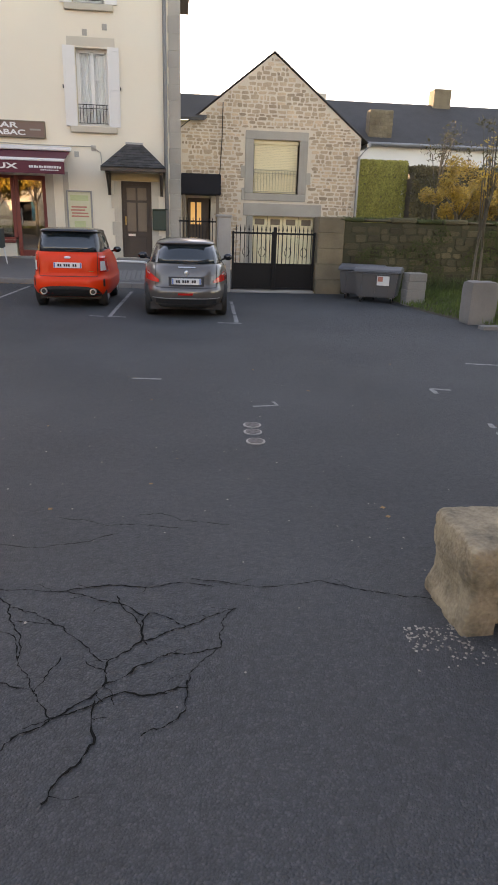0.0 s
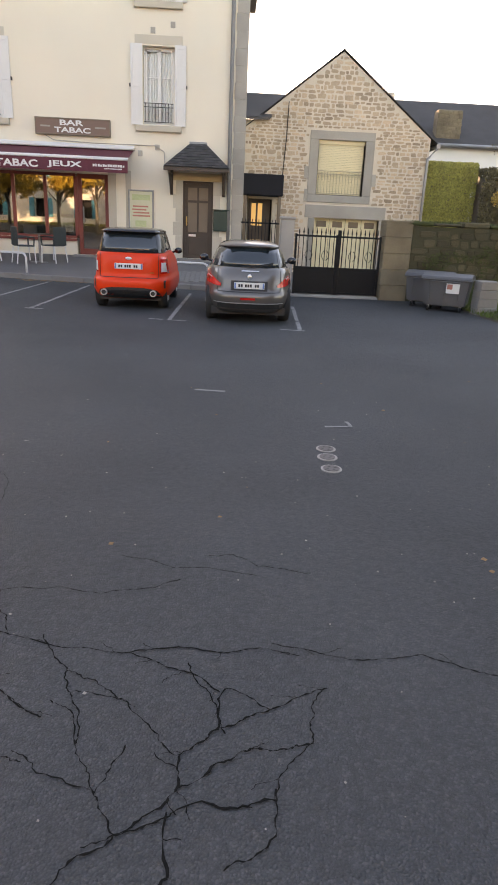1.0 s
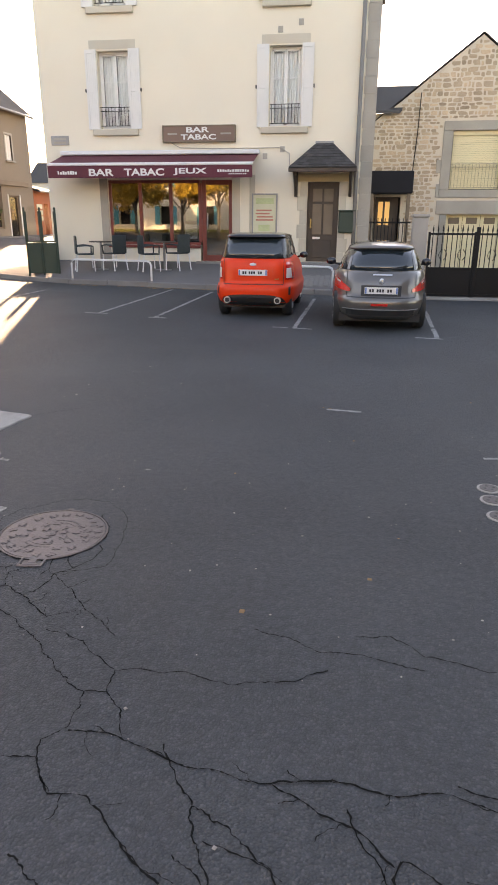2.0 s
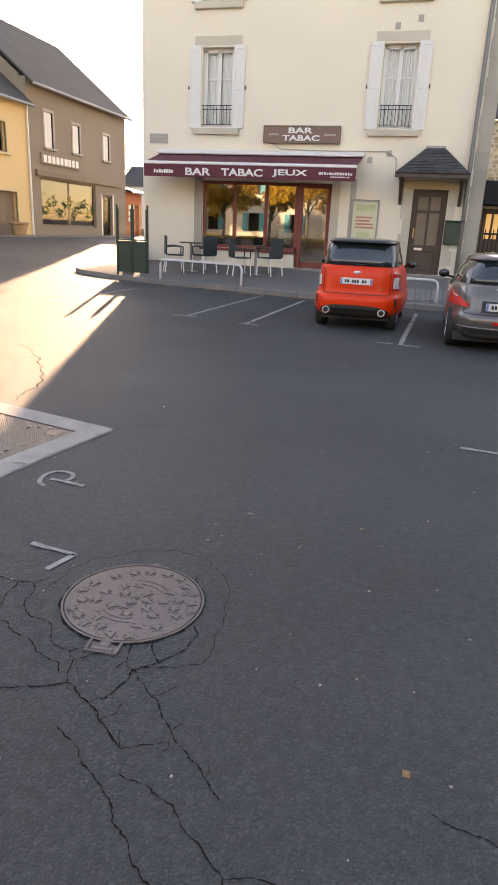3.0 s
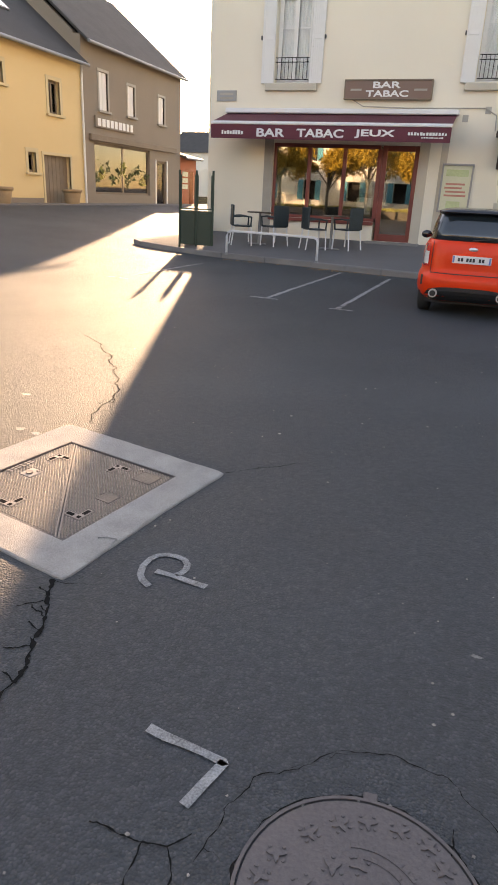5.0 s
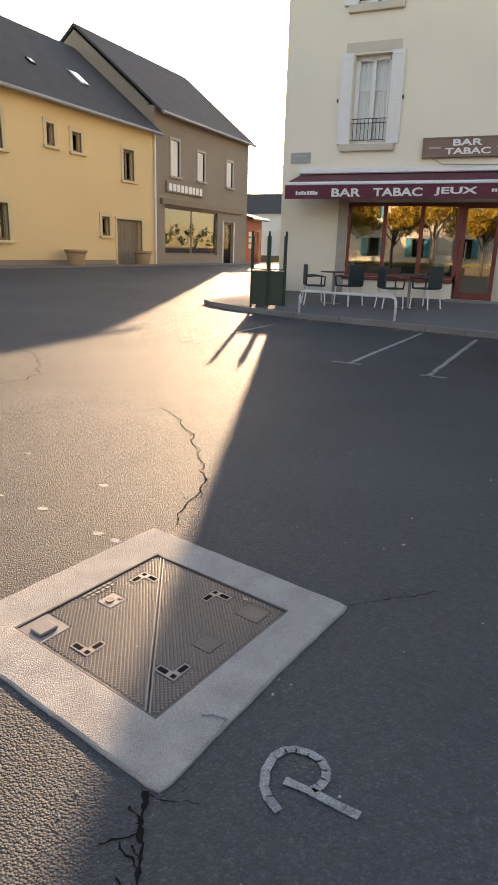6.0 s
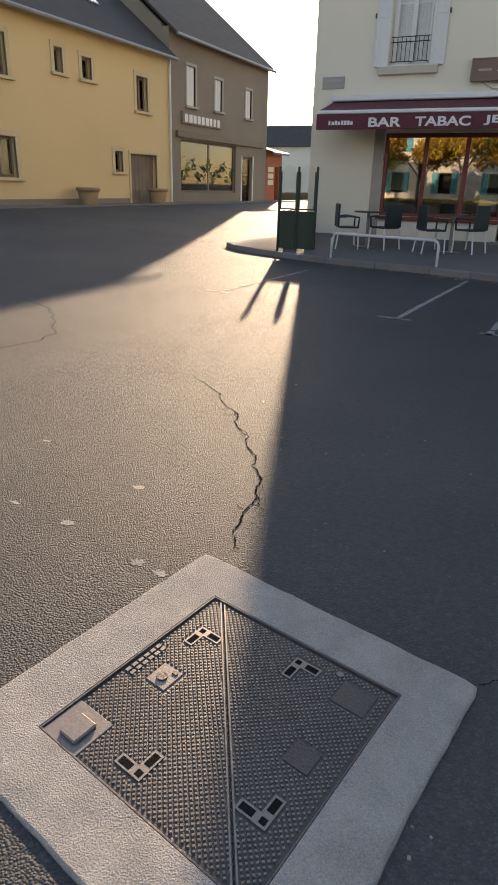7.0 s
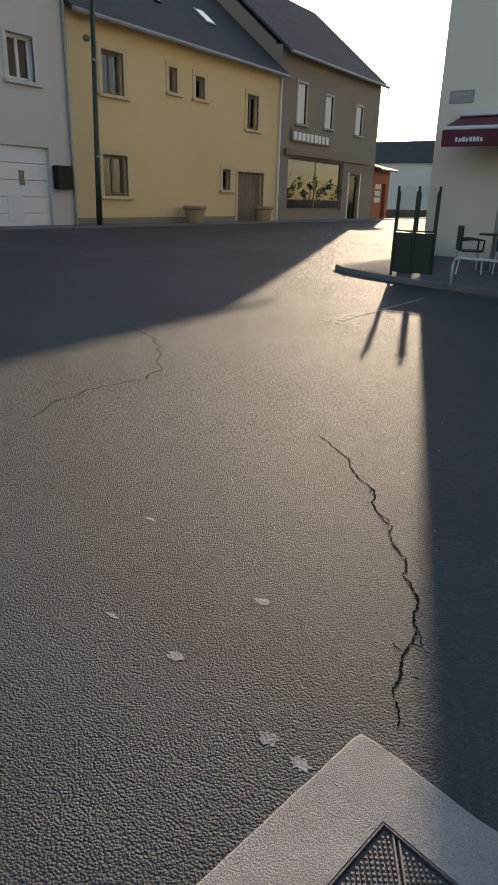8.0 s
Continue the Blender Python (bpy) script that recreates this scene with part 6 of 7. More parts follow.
WEB4 = [((-1.995, 4.069), (-1.955, 3.96)), ((-2.2, 3.845), (-2.09, 3.895)), ((-2.09, 3.895), (-1.955, 3.96)), ((-1.955, 3.96), (-1.791, 3.865)), ((-1.791, 3.865), (-1.665, 3.76)),
        ((-1.781, 4.092), (-1.804, 3.93)), ((-1.781, 4.092), (-1.642, 3.977)), ((-1.642, 3.977), (-1.547, 3.861)), ((-1.547, 3.861), (-1.451, 3.78)), ((-1.451, 3.78), (-1.343, 3.681)), ((-1.995, 4.069), (-1.89, 4.146)), ((-1.764, 4.111), (-1.634, 4.152)),
        ((-1.634, 4.152), (-1.565, 4.193)), ((-1.565, 4.193), (-1.575, 4.455)), ((-1.575, 4.455), (-1.64, 4.72)), ((-1.64, 4.72), (-1.80, 4.90)), ((-1.80, 4.90), (-2.06, 4.89)), ((-2.06, 4.89), (-2.27, 4.72)), ((-2.27, 4.72), (-2.33, 4.45)), ((-1.665, 3.76), (-1.56, 3.82))]
for i, (a, b) in enumerate(WEB4):
    crack(a, b, 0.009 if 2 <= i <= 9 else (0.0045 if 12 <= i <= 18 else 0.0065), 0.08, 400 + i, 1)
WEB5 = [((-4.123, 6.846), (-4.22, 7.122)), ((-4.22, 7.122), (-4.25, 7.356)), ((-4.25, 7.356), (-4.401, 7.659)), ((-4.401, 7.659), (-4.78, 8.2)), ((-4.78, 8.2), (-4.937, 8.471)), ((-4.937, 8.471), (-5.227, 8.791)), ((-5.227, 8.791), (-5.6, 9.06)),
        ((-9.396, 11.067), (-8.676, 10.788)), ((-8.676, 10.788), (-8.063, 10.191)), ((-8.063, 10.191), (-7.564, 9.448)), ((-7.564, 9.448), (-7.691, 8.87)), ((-7.691, 8.87), (-7.458, 8.1)), ((-3.05, 6.485), (-2.885, 6.64)), ((-2.885, 6.64), (-2.738, 6.783)),
        ((-3.283, 5.272), (-3.237, 5.173)), ((-3.237, 5.173), (-3.164, 5.058)), ((-3.164, 5.058), (-3.13, 4.945)), ((-3.13, 4.945), (-3.06, 4.76)), ((-3.06, 4.76), (-3.1, 4.3)), ((-3.26, 5.265), (-3.19, 5.275))]
for i, (a, b) in enumerate(WEB5):
    crack(a, b, 0.016 if i < 12 else (0.024 if 14 <= i <= 18 else 0.007), 0.09, 500 + i)

WEB6 = [((-2.6, 4.45), (-2.46, 4.45)), ((-2.46, 4.45), (-2.4, 4.46)), ((-2.4, 4.46), (-2.36, 4.51)), ((-2.46, 4.45), (-2.45, 4.33)), ((-2.45, 4.33), (-2.4, 4.19)), ((-2.4, 4.19), (-2.34, 4.19)), ((-2.34, 4.19), (-2.27, 4.14)), ((-2.27, 4.14), (-2.18, 4.11)), ((-2.18, 4.11), (-2.14, 4.07)), ((-2.14, 4.07), (-2.03, 4.04)), ((-2.03, 4.04), (-2.01, 4.0)), ((-2.4, 4.46), (-2.34, 4.3)), ((-2.34, 4.3), (-2.28, 4.25)), ((-2.28, 4.25), (-2.18, 4.23))]
WEB6 += [((-2.18, 4.23), (-2.11, 4.13)), ((-2.11, 4.13), (-2.03, 4.11)), ((-2.03, 4.11), (-2.01, 4.08)), ((-2.03, 4.11), (-1.96, 4.17)), ((-1.84, 4.07), (-1.82, 4.12)), ((-1.82, 4.12), (-1.78, 4.08)), ((-1.78, 4.08), (-1.71, 4.15)), ((-1.71, 4.15), (-1.65, 4.25)), ((-1.65, 4.25), (-1.64, 4.34)), ((-1.64, 4.34), (-1.67, 4.39)), ((-1.78, 4.25), (-1.74, 4.18)), ((-1.74, 4.18), (-1.71, 4.15)), ((-1.84, 4.23), (-1.82, 4.12)), ((-1.78, 4.75), (-1.78, 4.67))]
for i, (a, b) in enumerate(WEB6):
    crack(a, b, 0.007, 0.07, 600 + i, 0)
for k in range(14):
    a0, a1 = 2 * math.pi * k / 14, 2 * math.pi * (k + 1) / 14
    crack((-1.958 + 0.288 * math.cos(a0), 4.476 + 0.288 * math.sin(a0)), (-1.958 + 0.288 * math.cos(a1), 4.476 + 0.288 * math.sin(a1)), 0.016 if 6 < k < 13 else 0.009, 0.04, 700 + k, 0)


# ---- small litter ----
def scatter(name, label, material, count, area, size, seed, thick=0.4):
    rnd = random.Random(seed)
    verts, faces = [], []
    for _ in range(count):
        x, y = rnd.uniform(area[0], area[1]), rnd.uniform(area[2], area[3])
        s = size * rnd.uniform(0.4, 1.5)
        a = rnd.uniform(0, 6.28)
        o = len(verts)
        z = ground_z(x, y) + 0.002
        for h in (0, thick * s):
            k = 1.0 if h == 0 else 0.7
            verts += [(x + k * s * math.cos(a + q) * rnd.uniform(0.6, 1), y + k * s * math.sin(a + q) * rnd.uniform(0.6, 1), z + h) for q in (0, 1.6, 3.1, 4.7)]
        faces += [(o + 4, o + 5, o + 6, o + 7)] + [(o + k, o + (k + 1) % 4, o + 4 + (k + 1) % 4, o + 4 + k) for k in range(4)]
    me = bpy.data.meshes.new(name)
    me.from_pydata(verts, [], faces)
    me.materials.append(M[material])
    return tagged(new(name, me), label, "litter", kind="stuff")


scatter("gravel_chips", "pale stone chips and rubble by the granite block", "debris", 120, (0.72, 0.96, 2.56, 2.72), 0.007, 1, 0.22)
scatter("gravel_chips", "pale stone chips by the granite block", "debris", 70, (0.84, 1.25, 2.46, 2.62), 0.0065, 2, 0.22)
scatter("grit", "pale grit scattered over the asphalt", "debris", 420, (-4, 3, 2, 9), 0.006, 3)
scatter("grit", "coarse grit scattered over the asphalt", "debris", 120, (-5, 5, 7, 15), 0.009, 4, 0.25)
scatter("fallen_leaves", "dry brown leaves on the asphalt", "dry_leaf", 22, (-1.2, 2.5, 2.4, 8), 0.016, 5, 0.15)
scatter("fallen_leaves", "dry brown leaves along the kerb", "dry_leaf", 110, (-5.4, -3.6, 16.85, 17.2), 0.03, 6, 0.15)
scatter("fallen_leaves", "dry brown leaves along the kerb", "dry_leaf", 60, (-7.4, -5.4, 17.3, 17.6), 0.03, 7, 0.15)
scatter("grit", "sunlit grit on the asphalt", "debris", 60, (-9, -3.5, 5, 11), 0.006, 8, 0.2)

# ---- granite block in the foreground ----
bm = bmesh.new()
bmesh.ops.create_cube(bm, size=1.0)
bmesh.ops.subdivide_edges(bm, edges=bm.edges[:], cuts=22, use_grid_fill=True)
for v in bm.verts:
    p = v.co.copy()
    q = Vector((p.x, p.y, p.z))
    l8 = (abs(q.x * 2) ** 26 + abs(q.y * 2) ** 26 + abs(q.z * 2) ** 26) ** (1 / 26)
    q = q / max(l8, 1e-6) * max(abs(q.x), abs(q.y), abs(q.z)) * 2
    w = Vector((q.x * 0.64, q.y * 0.40, q.z * 0.41))
    d = noise.noise(w * 4) * 0.014 + noise.noise(w * 11) * 0.013 + noise.noise(w * 33) * 0.006
    ledge = 0.06 + 0.09 * noise.noise(Vector((w.x * 6, w.y * 6, 3.0)))
    below = smooth01((ledge - w.z) / 0.05)
    w.x += 0.022 * below * (w.x < -0.25) * (1 - 0.8 * smooth01((-0.05 - w.z) / 0.1))
    w.y += 0.016 * below * (w.y < -0.12)
    if w.z < -0.15 and -0.16 < w.x < 0.02 and w.y < -0.1:
        w.y += 0.07
    v.co = w + w.normalized() * d + Vector((1.255, 2.82, 0.19))
tagged(link("granite_block", bm, mat("lichen_granite", (0.39, 0.315, 0.21), 0.92, 0.30, 26, 55, 0.9, stain=0.7, bump_dist=0.014), smooth=True), "rough weathered granite block with ochre lichen on the asphalt", "stone block")


# ---- cars ----
BODY = {"e": 4.6}                    # squareness of a body's corners in plan


def ring_pts(w, yr, yf, z, n=44, e=None):
    e = e or BODY["e"]
    hl, yc = (yf - yr) / 2, (yf + yr) / 2
    out = []
    for k in range(n):
        a = 2 * math.pi * k / n
        c, s = math.cos(a), math.sin(a)
        out.append((w * math.copysign(abs(c) ** (2 / e), c), yc + hl * math.copysign(abs(s) ** (2 / e), s), z))
    return out


def stack(levels, cap_low=True, cap_top=True, n=44, e=None):
    bm = bmesh.new()
    rings = [[bm.verts.new(p) for p in ring_pts(w, yr, yf, z, n, e)] for z, w, yr, yf in levels]
    for a, b in zip(rings, rings[1:]):
        for k in range(n):
            bm.faces.new((a[k], a[(k + 1) % n], b[(k + 1) % n], b[k]))
    if cap_low:
        bm.faces.new(rings[0][::-1])
    if cap_top:
        bm.faces.new(rings[-1])
    return bm


def level_at(levels, z):
    for a, b in zip(levels, levels[1:]):
        if a[0] <= z <= b[0]:
            k = (z - a[0]) / (b[0] - a[0])
            return [a[i] + (b[i] - a[i]) * k for i in range(4)]
    return levels[-1] if z > levels[-1][0] else levels[0]


def rear_y(levels, x, z):
    e = BODY["e"]
    _, w, yr, yf = level_at(levels, z)
    hl, yc = (yf - yr) / 2, (yf + yr) / 2
    return yc - hl * max(0.0, 1 - abs(x / w) ** e) ** (1 / e)


def skin(levels, x0, x1, zlo, zhi, off, nx=10, nz=4, shape=None, thick=0.012):
    """A thin panel that follows the rear of a body between x0 and x1, proud of it by off."""
    bm = bmesh.new()
    grids = []
    for o in (off, off - thick):
        g = []
        for j in range(nz + 1):
            row = []
            for i in range(nx + 1):
                u, v = i / nx, j / nz
                x, z = x0 + (x1 - x0) * u, zlo + (zhi - zlo) * v
                if shape:
                    x, z = shape(u, v)
                row.append(bm.verts.new((x, rear_y(levels, x, z) - o, z)))
            g.append(row)
        grids.append(g)
    for g in grids:
        for j in range(nz):
            for i in range(nx):
                bm.faces.new((g[j][i], g[j][i + 1], g[j + 1][i + 1], g[j + 1][i]))
    a, b = grids
    rim_a = a[0] + [r[-1] for r in a[1:]] + a[-1][-2::-1] + [r[0] for r in a[-2:0:-1]]
    rim_b = b[0] + [r[-1] for r in b[1:]] + b[-1][-2::-1] + [r[0] for r in b[-2:0:-1]]
    for k in range(len(rim_a)):
        j = (k + 1) % len(rim_a)
        bm.faces.new((rim_a[k], rim_a[j], rim_b[j], rim_b[k]))
    return bm


def wheel(parent, x, y, r, w):
    wh_ = new("wheel")
    wh_.parent = parent
    bm = bmesh.new()
    prof = [(0.62, -0.5), (0.9, -0.5), (1.0, -0.36), (1.0, 0.36), (0.9, 0.5), (0.62, 0.5)]
    n = 28
    rings = [[bm.verts.new((x + q * w, y + r * p * math.cos(2 * math.pi * k / n), r + r * p * math.sin(2 * math.pi * k / n))) for k in range(n)] for p, q in prof]
    rings.append(rings[0])
    for a, b in zip(rings, rings[1:]):
        for k in range(n):
            bm.faces.new((a[k], a[(k + 1) % n], b[(k + 1) % n], b[k]))
    part("tyre", bm, "tyre", wh_, smooth=True)
    bm = tube(bmesh.new(), [(x - 0.46 * w, y, r), (x + 0.46 * w, y, r)], 0.63 * r, 24)
    part("rim", bm, "rim", wh_)
    s = 1 if x > 0 else -1
    for k in range(5):
        a = 2 * math.pi * k / 5
        bm = boxed(-0.012, 0.012, -0.03, 0.03, 0.06, 0.60 * r, 0.004, Matrix.Translation((x + s * 0.47 * w, y, r)) @ Matrix.Rotation(a, 4, "X"))
        part("spoke", bm, "chrome", wh_)


def plate_on(parent, levels, x0, x1, z0, z1, off):
    pl = new("number_plate")
    pl.parent = parent
    y = rear_y(levels, 0, (z0 + z1) / 2) - off
    part("plate", boxed(x0, x1, y - 0.012, y + 0.02, z0, z1, 0.003), "plate", pl)
    w = x1 - x0
    for a in (x0 + 0.005, x1 - 0.005 - 0.05 * w):
        part("blue_band", boxed(a, a + 0.05 * w, y - 0.0145, y - 0.0125, z0 + 0.005, z1 - 0.005), "blue", pl)
    h = z1 - z0
    for k, (a, b) in enumerate(((0.14, 0.20), (0.22, 0.28), (0.36, 0.42), (0.44, 0.50), (0.52, 0.58), (0.68, 0.74), (0.76, 0.82))):
        part("print_bar", boxed(x0 + a * w, x0 + b * w, y - 0.0145, y - 0.0125, z0 + 0.27 * h, z1 - 0.27 * h), "plastic", pl)


def red_car():
    car = empty("small_car", pose(-2.05, 12.5, 0, 0, 0, -0.5) @ Matrix.Diagonal((0.965, 0.943, 0.943, 1)), "small red hatchback with black roof and twin tailpipes", "car", "parked cars")
    L = 2.95
    low = [(0.20, 0.66, 0.16, L - 0.1), (0.27, 0.71, 0.05, L - 0.03), (0.36, 0.735, 0.0, L), (0.50, 0.735, -0.005, L), (0.555, 0.725, 0.015, L), (0.58, 0.705, 0.055, L), (0.66, 0.70, 0.06, L - 0.02), (0.80, 0.695, 0.065, L - 0.25), (0.93, 0.675, 0.085, L - 0.65), (0.99, 0.645, 0.105, L - 0.80), (1.02, 0.625, 0.12, L - 0.85)]
    cab = [(1.02, 0.62, 0.12, L - 0.88), (1.12, 0.605, 0.155, L - 0.98), (1.28, 0.570, 0.235, L - 1.15), (1.385, 0.535, 0.30, L - 1.3)]
    part("body", stack(low), "red_car", car, smooth=True)
    part("cabin_glass", stack(cab), "car_glass", car, smooth=True)
    part("roof", stack([(1.372, 0.552, 0.235, L - 1.26), (1.40, 0.545, 0.225, L - 1.29), (1.43, 0.485, 0.31, L - 1.4), (1.447, 0.36, 0.5, L - 1.55), (1.453, 0.22, 0.75, L - 1.7)]), "black_gloss", car, smooth=True)
    part("spoiler", boxed(-0.45, 0.45, 0.175, 0.34, 1.378, 1.40, 0.01), "black_gloss", car)
    for s in (1, -1):
        part("side_pillar", skin(cab, s * 0.50, s * 0.60, 1.03, 1.37, 0.006, 4, 6, lambda u, v, s=s: (s * (0.515 + 0.085 * u - 0.072 * v), 1.03 + 0.34 * v)), "black_gloss", car)
        part("tail_light", skin(low, 0, 1, 0, 1, 0.012, 5, 8, lambda u, v, s=s: (s * (0.555 + 0.125 * u - 0.03 * v * u), 0.66 + 0.30 * v)), "lamp_red", car, "red tail light")
        part("reverse_light", skin(low, 0, 1, 0, 1, 0.018, 4, 4, lambda u, v, s=s: (s * (0.570 + 0.085 * u - 0.02 * v * u), 0.69 + 0.17 * v)), "lamp_clear", car, "clear reversing light")
        part("reflector", skin(low, 0, 1, 0, 1, 0.008, 2, 4, lambda u, v, s=s: (s * (0.615 + 0.03 * u), 0.40 + 0.14 * v)), "plastic", car)
        pipe = new("tailpipe")
        pipe.parent = car
        part("chrome_ring", tube(bmesh.new(), [(s * 0.44, -0.03, 0.315), (s * 0.44, 0.14, 0.315)], 0.058, 18), "chrome", pipe)
        # black disc proud of the capped pipe, coloured as its inner shade
        part("bore", tube(bmesh.new(), [(s * 0.44, -0.034, 0.315), (s * 0.44, 0.0, 0.315)], 0.040, 16), "ink", pipe)
        mi = new("side_mirror")
        mi.parent = car
        bm = bmesh.new()
        bmesh.ops.create_uvsphere(bm, u_segments=14, v_segments=8, radius=1, matrix=Matrix.Translation((s * 0.76, L - 1.35, 1.03)) @ Matrix.Diagonal((0.08, 0.05, 0.06, 1)))
        part("housing", bm, "black_gloss", mi, smooth=True)
        part("stalk", tube(bmesh.new(), [(s * 0.62, L - 1.3, 0.98), (s * 0.74, L - 1.35, 1.02)], 0.02, 6), "black_gloss", mi)
    part("hatch_seam", skin(low, -0.52, 0.52, 0.578, 0.590, 0.003, 12, 1), "ink", car)
    for s in (1, -1):
        part("hatch_seam", skin(low, 0, 1, 0, 1, 0.004, 1, 8, lambda u, v, s=s: (s * (0.520 + 0.008 * u), 0.59 + 0.42 * v)), "ink", car)
    part("lower_grille", skin(low, -0.58, 0.58, 0.205, 0.41, 0.010, 14, 4, lambda u, v: ((-0.58 + 1.16 * u) * (1 - 0.12 * v * v), 0.205 + 0.205 * v - 0.05 * (2 * u - 1) ** 4 * v)), "plastic", car)
    for k in range(4):
        part("grille_bar", skin(low, -0.10, 0.10, 0.305 + k * 0.02, 0.313 + k * 0.02, 0.016, 4, 1), "ink", car)
    part("under_tray", boxed(-0.55, 0.55, 0.25, L - 0.3, 0.16, 0.28), "plastic", car)
    part("plate_recess", skin(low, -0.34, 0.34, 0.70, 0.87, 0.004, 10, 2), "red_car", car)
    plate_on(car, low, -0.25, 0.25, 0.735, 0.835, 0.012)
    bm = bmesh.new()
    bmesh.ops.create_uvsphere(bm, u_segments=16, v_segments=8, radius=1, matrix=Matrix.Translation((0, 0.065, 0.925)) @ Matrix.Diagonal((0.06, 0.015, 0.025, 1)))
    part("badge", bm, "chrome", car, "small oval chrome badge", smooth=True)
    part("badge", skin(low, 0.38, 0.45, 0.672, 0.686, 0.004, 4, 1), "brass", car)
    part("rear_wiper", tube(bmesh.new(), [(-0.02, 0.09, 1.04), (0.25, 0.12, 1.07)], 0.008, 6), "ink", car)
    for s in (1, -1):
        bm = bmesh.new()
        box(bm, s * 0.3 - 0.13, s * 0.3 + 0.13, 0.75, 0.85, 0.98, 1.24, 0.04)
        part("head_restraint", bm, "plastic", car)
    for x in (-0.575, 0.575):
        for y in (0.56, L - 0.55):
            wheel(car, x, y, 0.285, 0.17)
    return car


def grey_car():
    car = empty("hatchback", pose(0.01, 11.34, 0, 0, 0, -0.5) @ Matrix.Diagonal((1.0, 0.955, 0.958, 1)), "dusty metallic grey hatchback with red boomerang tail lights", "car", "parked cars")
    L = 3.75
    BODY["e"] = 3.3
    low = [(0.18, 0.64, 0.14, L - 0.1), (0.24, 0.71, 0.05, L - 0.03), (0.34, 0.745, 0.005, L), (0.44, 0.755, -0.015, L), (0.495, 0.752, 0.0, L), (0.52, 0.748, 0.035, L), (0.60, 0.748, 0.065, L - 0.02), (0.70, 0.738, 0.085, L - 0.05), (0.80, 0.712, 0.125, L - 0.45), (0.87, 0.675, 0.19, L - 0.95), (0.905, 0.645, 0.225, L - 1.05)]
    cab = [(0.905, 0.64, 0.225, L - 1.08), (1.0, 0.615, 0.285, L - 1.25), (1.12, 0.565, 0.38, L - 1.5), (1.235, 0.49, 0.50, L - 1.75)]
    part("body", stack(low), "grey_car", car, smooth=True)
    part("cabin_glass", stack(cab), "car_glass", car, smooth=True)
    part("roof", stack([(1.215, 0.508, 0.45, L - 1.72), (1.240, 0.50, 0.44, L - 1.75), (1.272, 0.455, 0.53, L - 1.84), (1.300, 0.36, 0.70, L - 1.98), (1.318, 0.24, 0.95, L - 2.15), (1.324, 0.12, 1.15, L - 2.3)], e=3.3), "grey_car", car, smooth=True)
    part("spoiler", boxed(-0.34, 0.34, 0.42, 0.52, 1.228, 1.246, 0.008), "grey_car", car)
    for s in (1, -1):
        part("side_pillar", skin(cab, 0, 1, 0, 1, 0.008, 4, 6, lambda u, v, s=s: (s * (0.475 + 0.155 * u - (0.06 + 0.06 * u) * v), 0.91 + 0.31 * v)), "black_gloss", car)
        lt = part("tail_light", skin(low, 0, 1, 0, 1, 0.014, 6, 8, lambda u, v, s=s: (s * (0.45 + 0.285 * u), 0.60 + 0.05 * u * u + (0.045 + 0.17 * u) * v)), "lamp_red", car, "red boomerang tail light")
        part("lamp_claw", skin(low, 0, 1, 0, 1, 0.020, 4, 3, lambda u, v, s=s: (s * (0.60 + 0.07 * u), 0.715 + 0.03 * u + 0.022 * v)), "lamp_clear", lt, "clear inner lamp")
        part("wing_seam", skin(low, 0, 1, 0, 1, 0.004, 1, 8, lambda u, v, s=s: (s * (0.50 + 0.008 * u), 0.53 + 0.36 * v)), "ink", car)
        mi = new("side_mirror")
        mi.parent = car
        bm = bmesh.new()
        bmesh.ops.create_uvsphere(bm, u_segments=14, v_segments=8, radius=1, matrix=Matrix.Translation((s * 0.80, L - 1.75, 0.95)) @ Matrix.Diagonal((0.085, 0.05, 0.065, 1)))
        part("housing", bm, "black_gloss", mi, smooth=True)
        part("stalk", tube(bmesh.new(), [(s * 0.62, L - 1.7, 0.88), (s * 0.76, L - 1.75, 0.92)], 0.02, 6), "black_gloss", mi)
    part("hatch_seam", skin(low, -0.50, 0.50, 0.515, 0.527, 0.003, 12, 1), "ink", car)
    part("bumper_insert", skin(low, -0.50, 0.50, 0.25, 0.33, 0.006, 12, 2), "plastic", car)
    part("chrome_strip", skin(low, -0.56, 0.56, 0.338, 0.348, 0.010, 12, 1), "chrome", car)
    part("fog_lamp", skin(low, -0.14, 0.10, 0.40, 0.435, 0.010, 6, 1), "lamp_red", car)
    part("trim_strip", skin(low, -0.13, 0.15, 0.845, 0.862, 0.012, 6, 1), "chrome", car)
    part("plate_recess", skin(low, -0.29, 0.29, 0.545, 0.70, 0.003, 10, 2), "plastic", car)
    plate_on(car, low, -0.24, 0.24, 0.575, 0.675, 0.010)
    bm = bmesh.new()
    bmesh.ops.create_uvsphere(bm, u_segments=12, v_segments=8, radius=1, matrix=Matrix.Translation((0.0, 0.085, 0.765)) @ Matrix.Diagonal((0.035, 0.014, 0.042, 1)))
    part("badge", bm, "chrome", car, "small chrome badge", smooth=True)
    part("rear_wiper", tube(bmesh.new(), [(-0.05, 0.22, 0.92), (0.30, 0.27, 0.945)], 0.008, 6), "ink", car)
    part("under_tray", boxed(-0.6, 0.6, 0.3, L - 0.3, 0.13, 0.25), "plastic", car)
    for s in (1, -1):
        part("head_restraint", boxed(s * 0.3 - 0.13, s * 0.3 + 0.13, 1.0, 1.1, 0.85, 1.06, 0.04), "plastic", car)
    for x in (-0.60, 0.60):
        for y in (0.66, L - 0.7):
            wheel(car, x, y, 0.29, 0.185)
    return car


red_car()
grey_car()


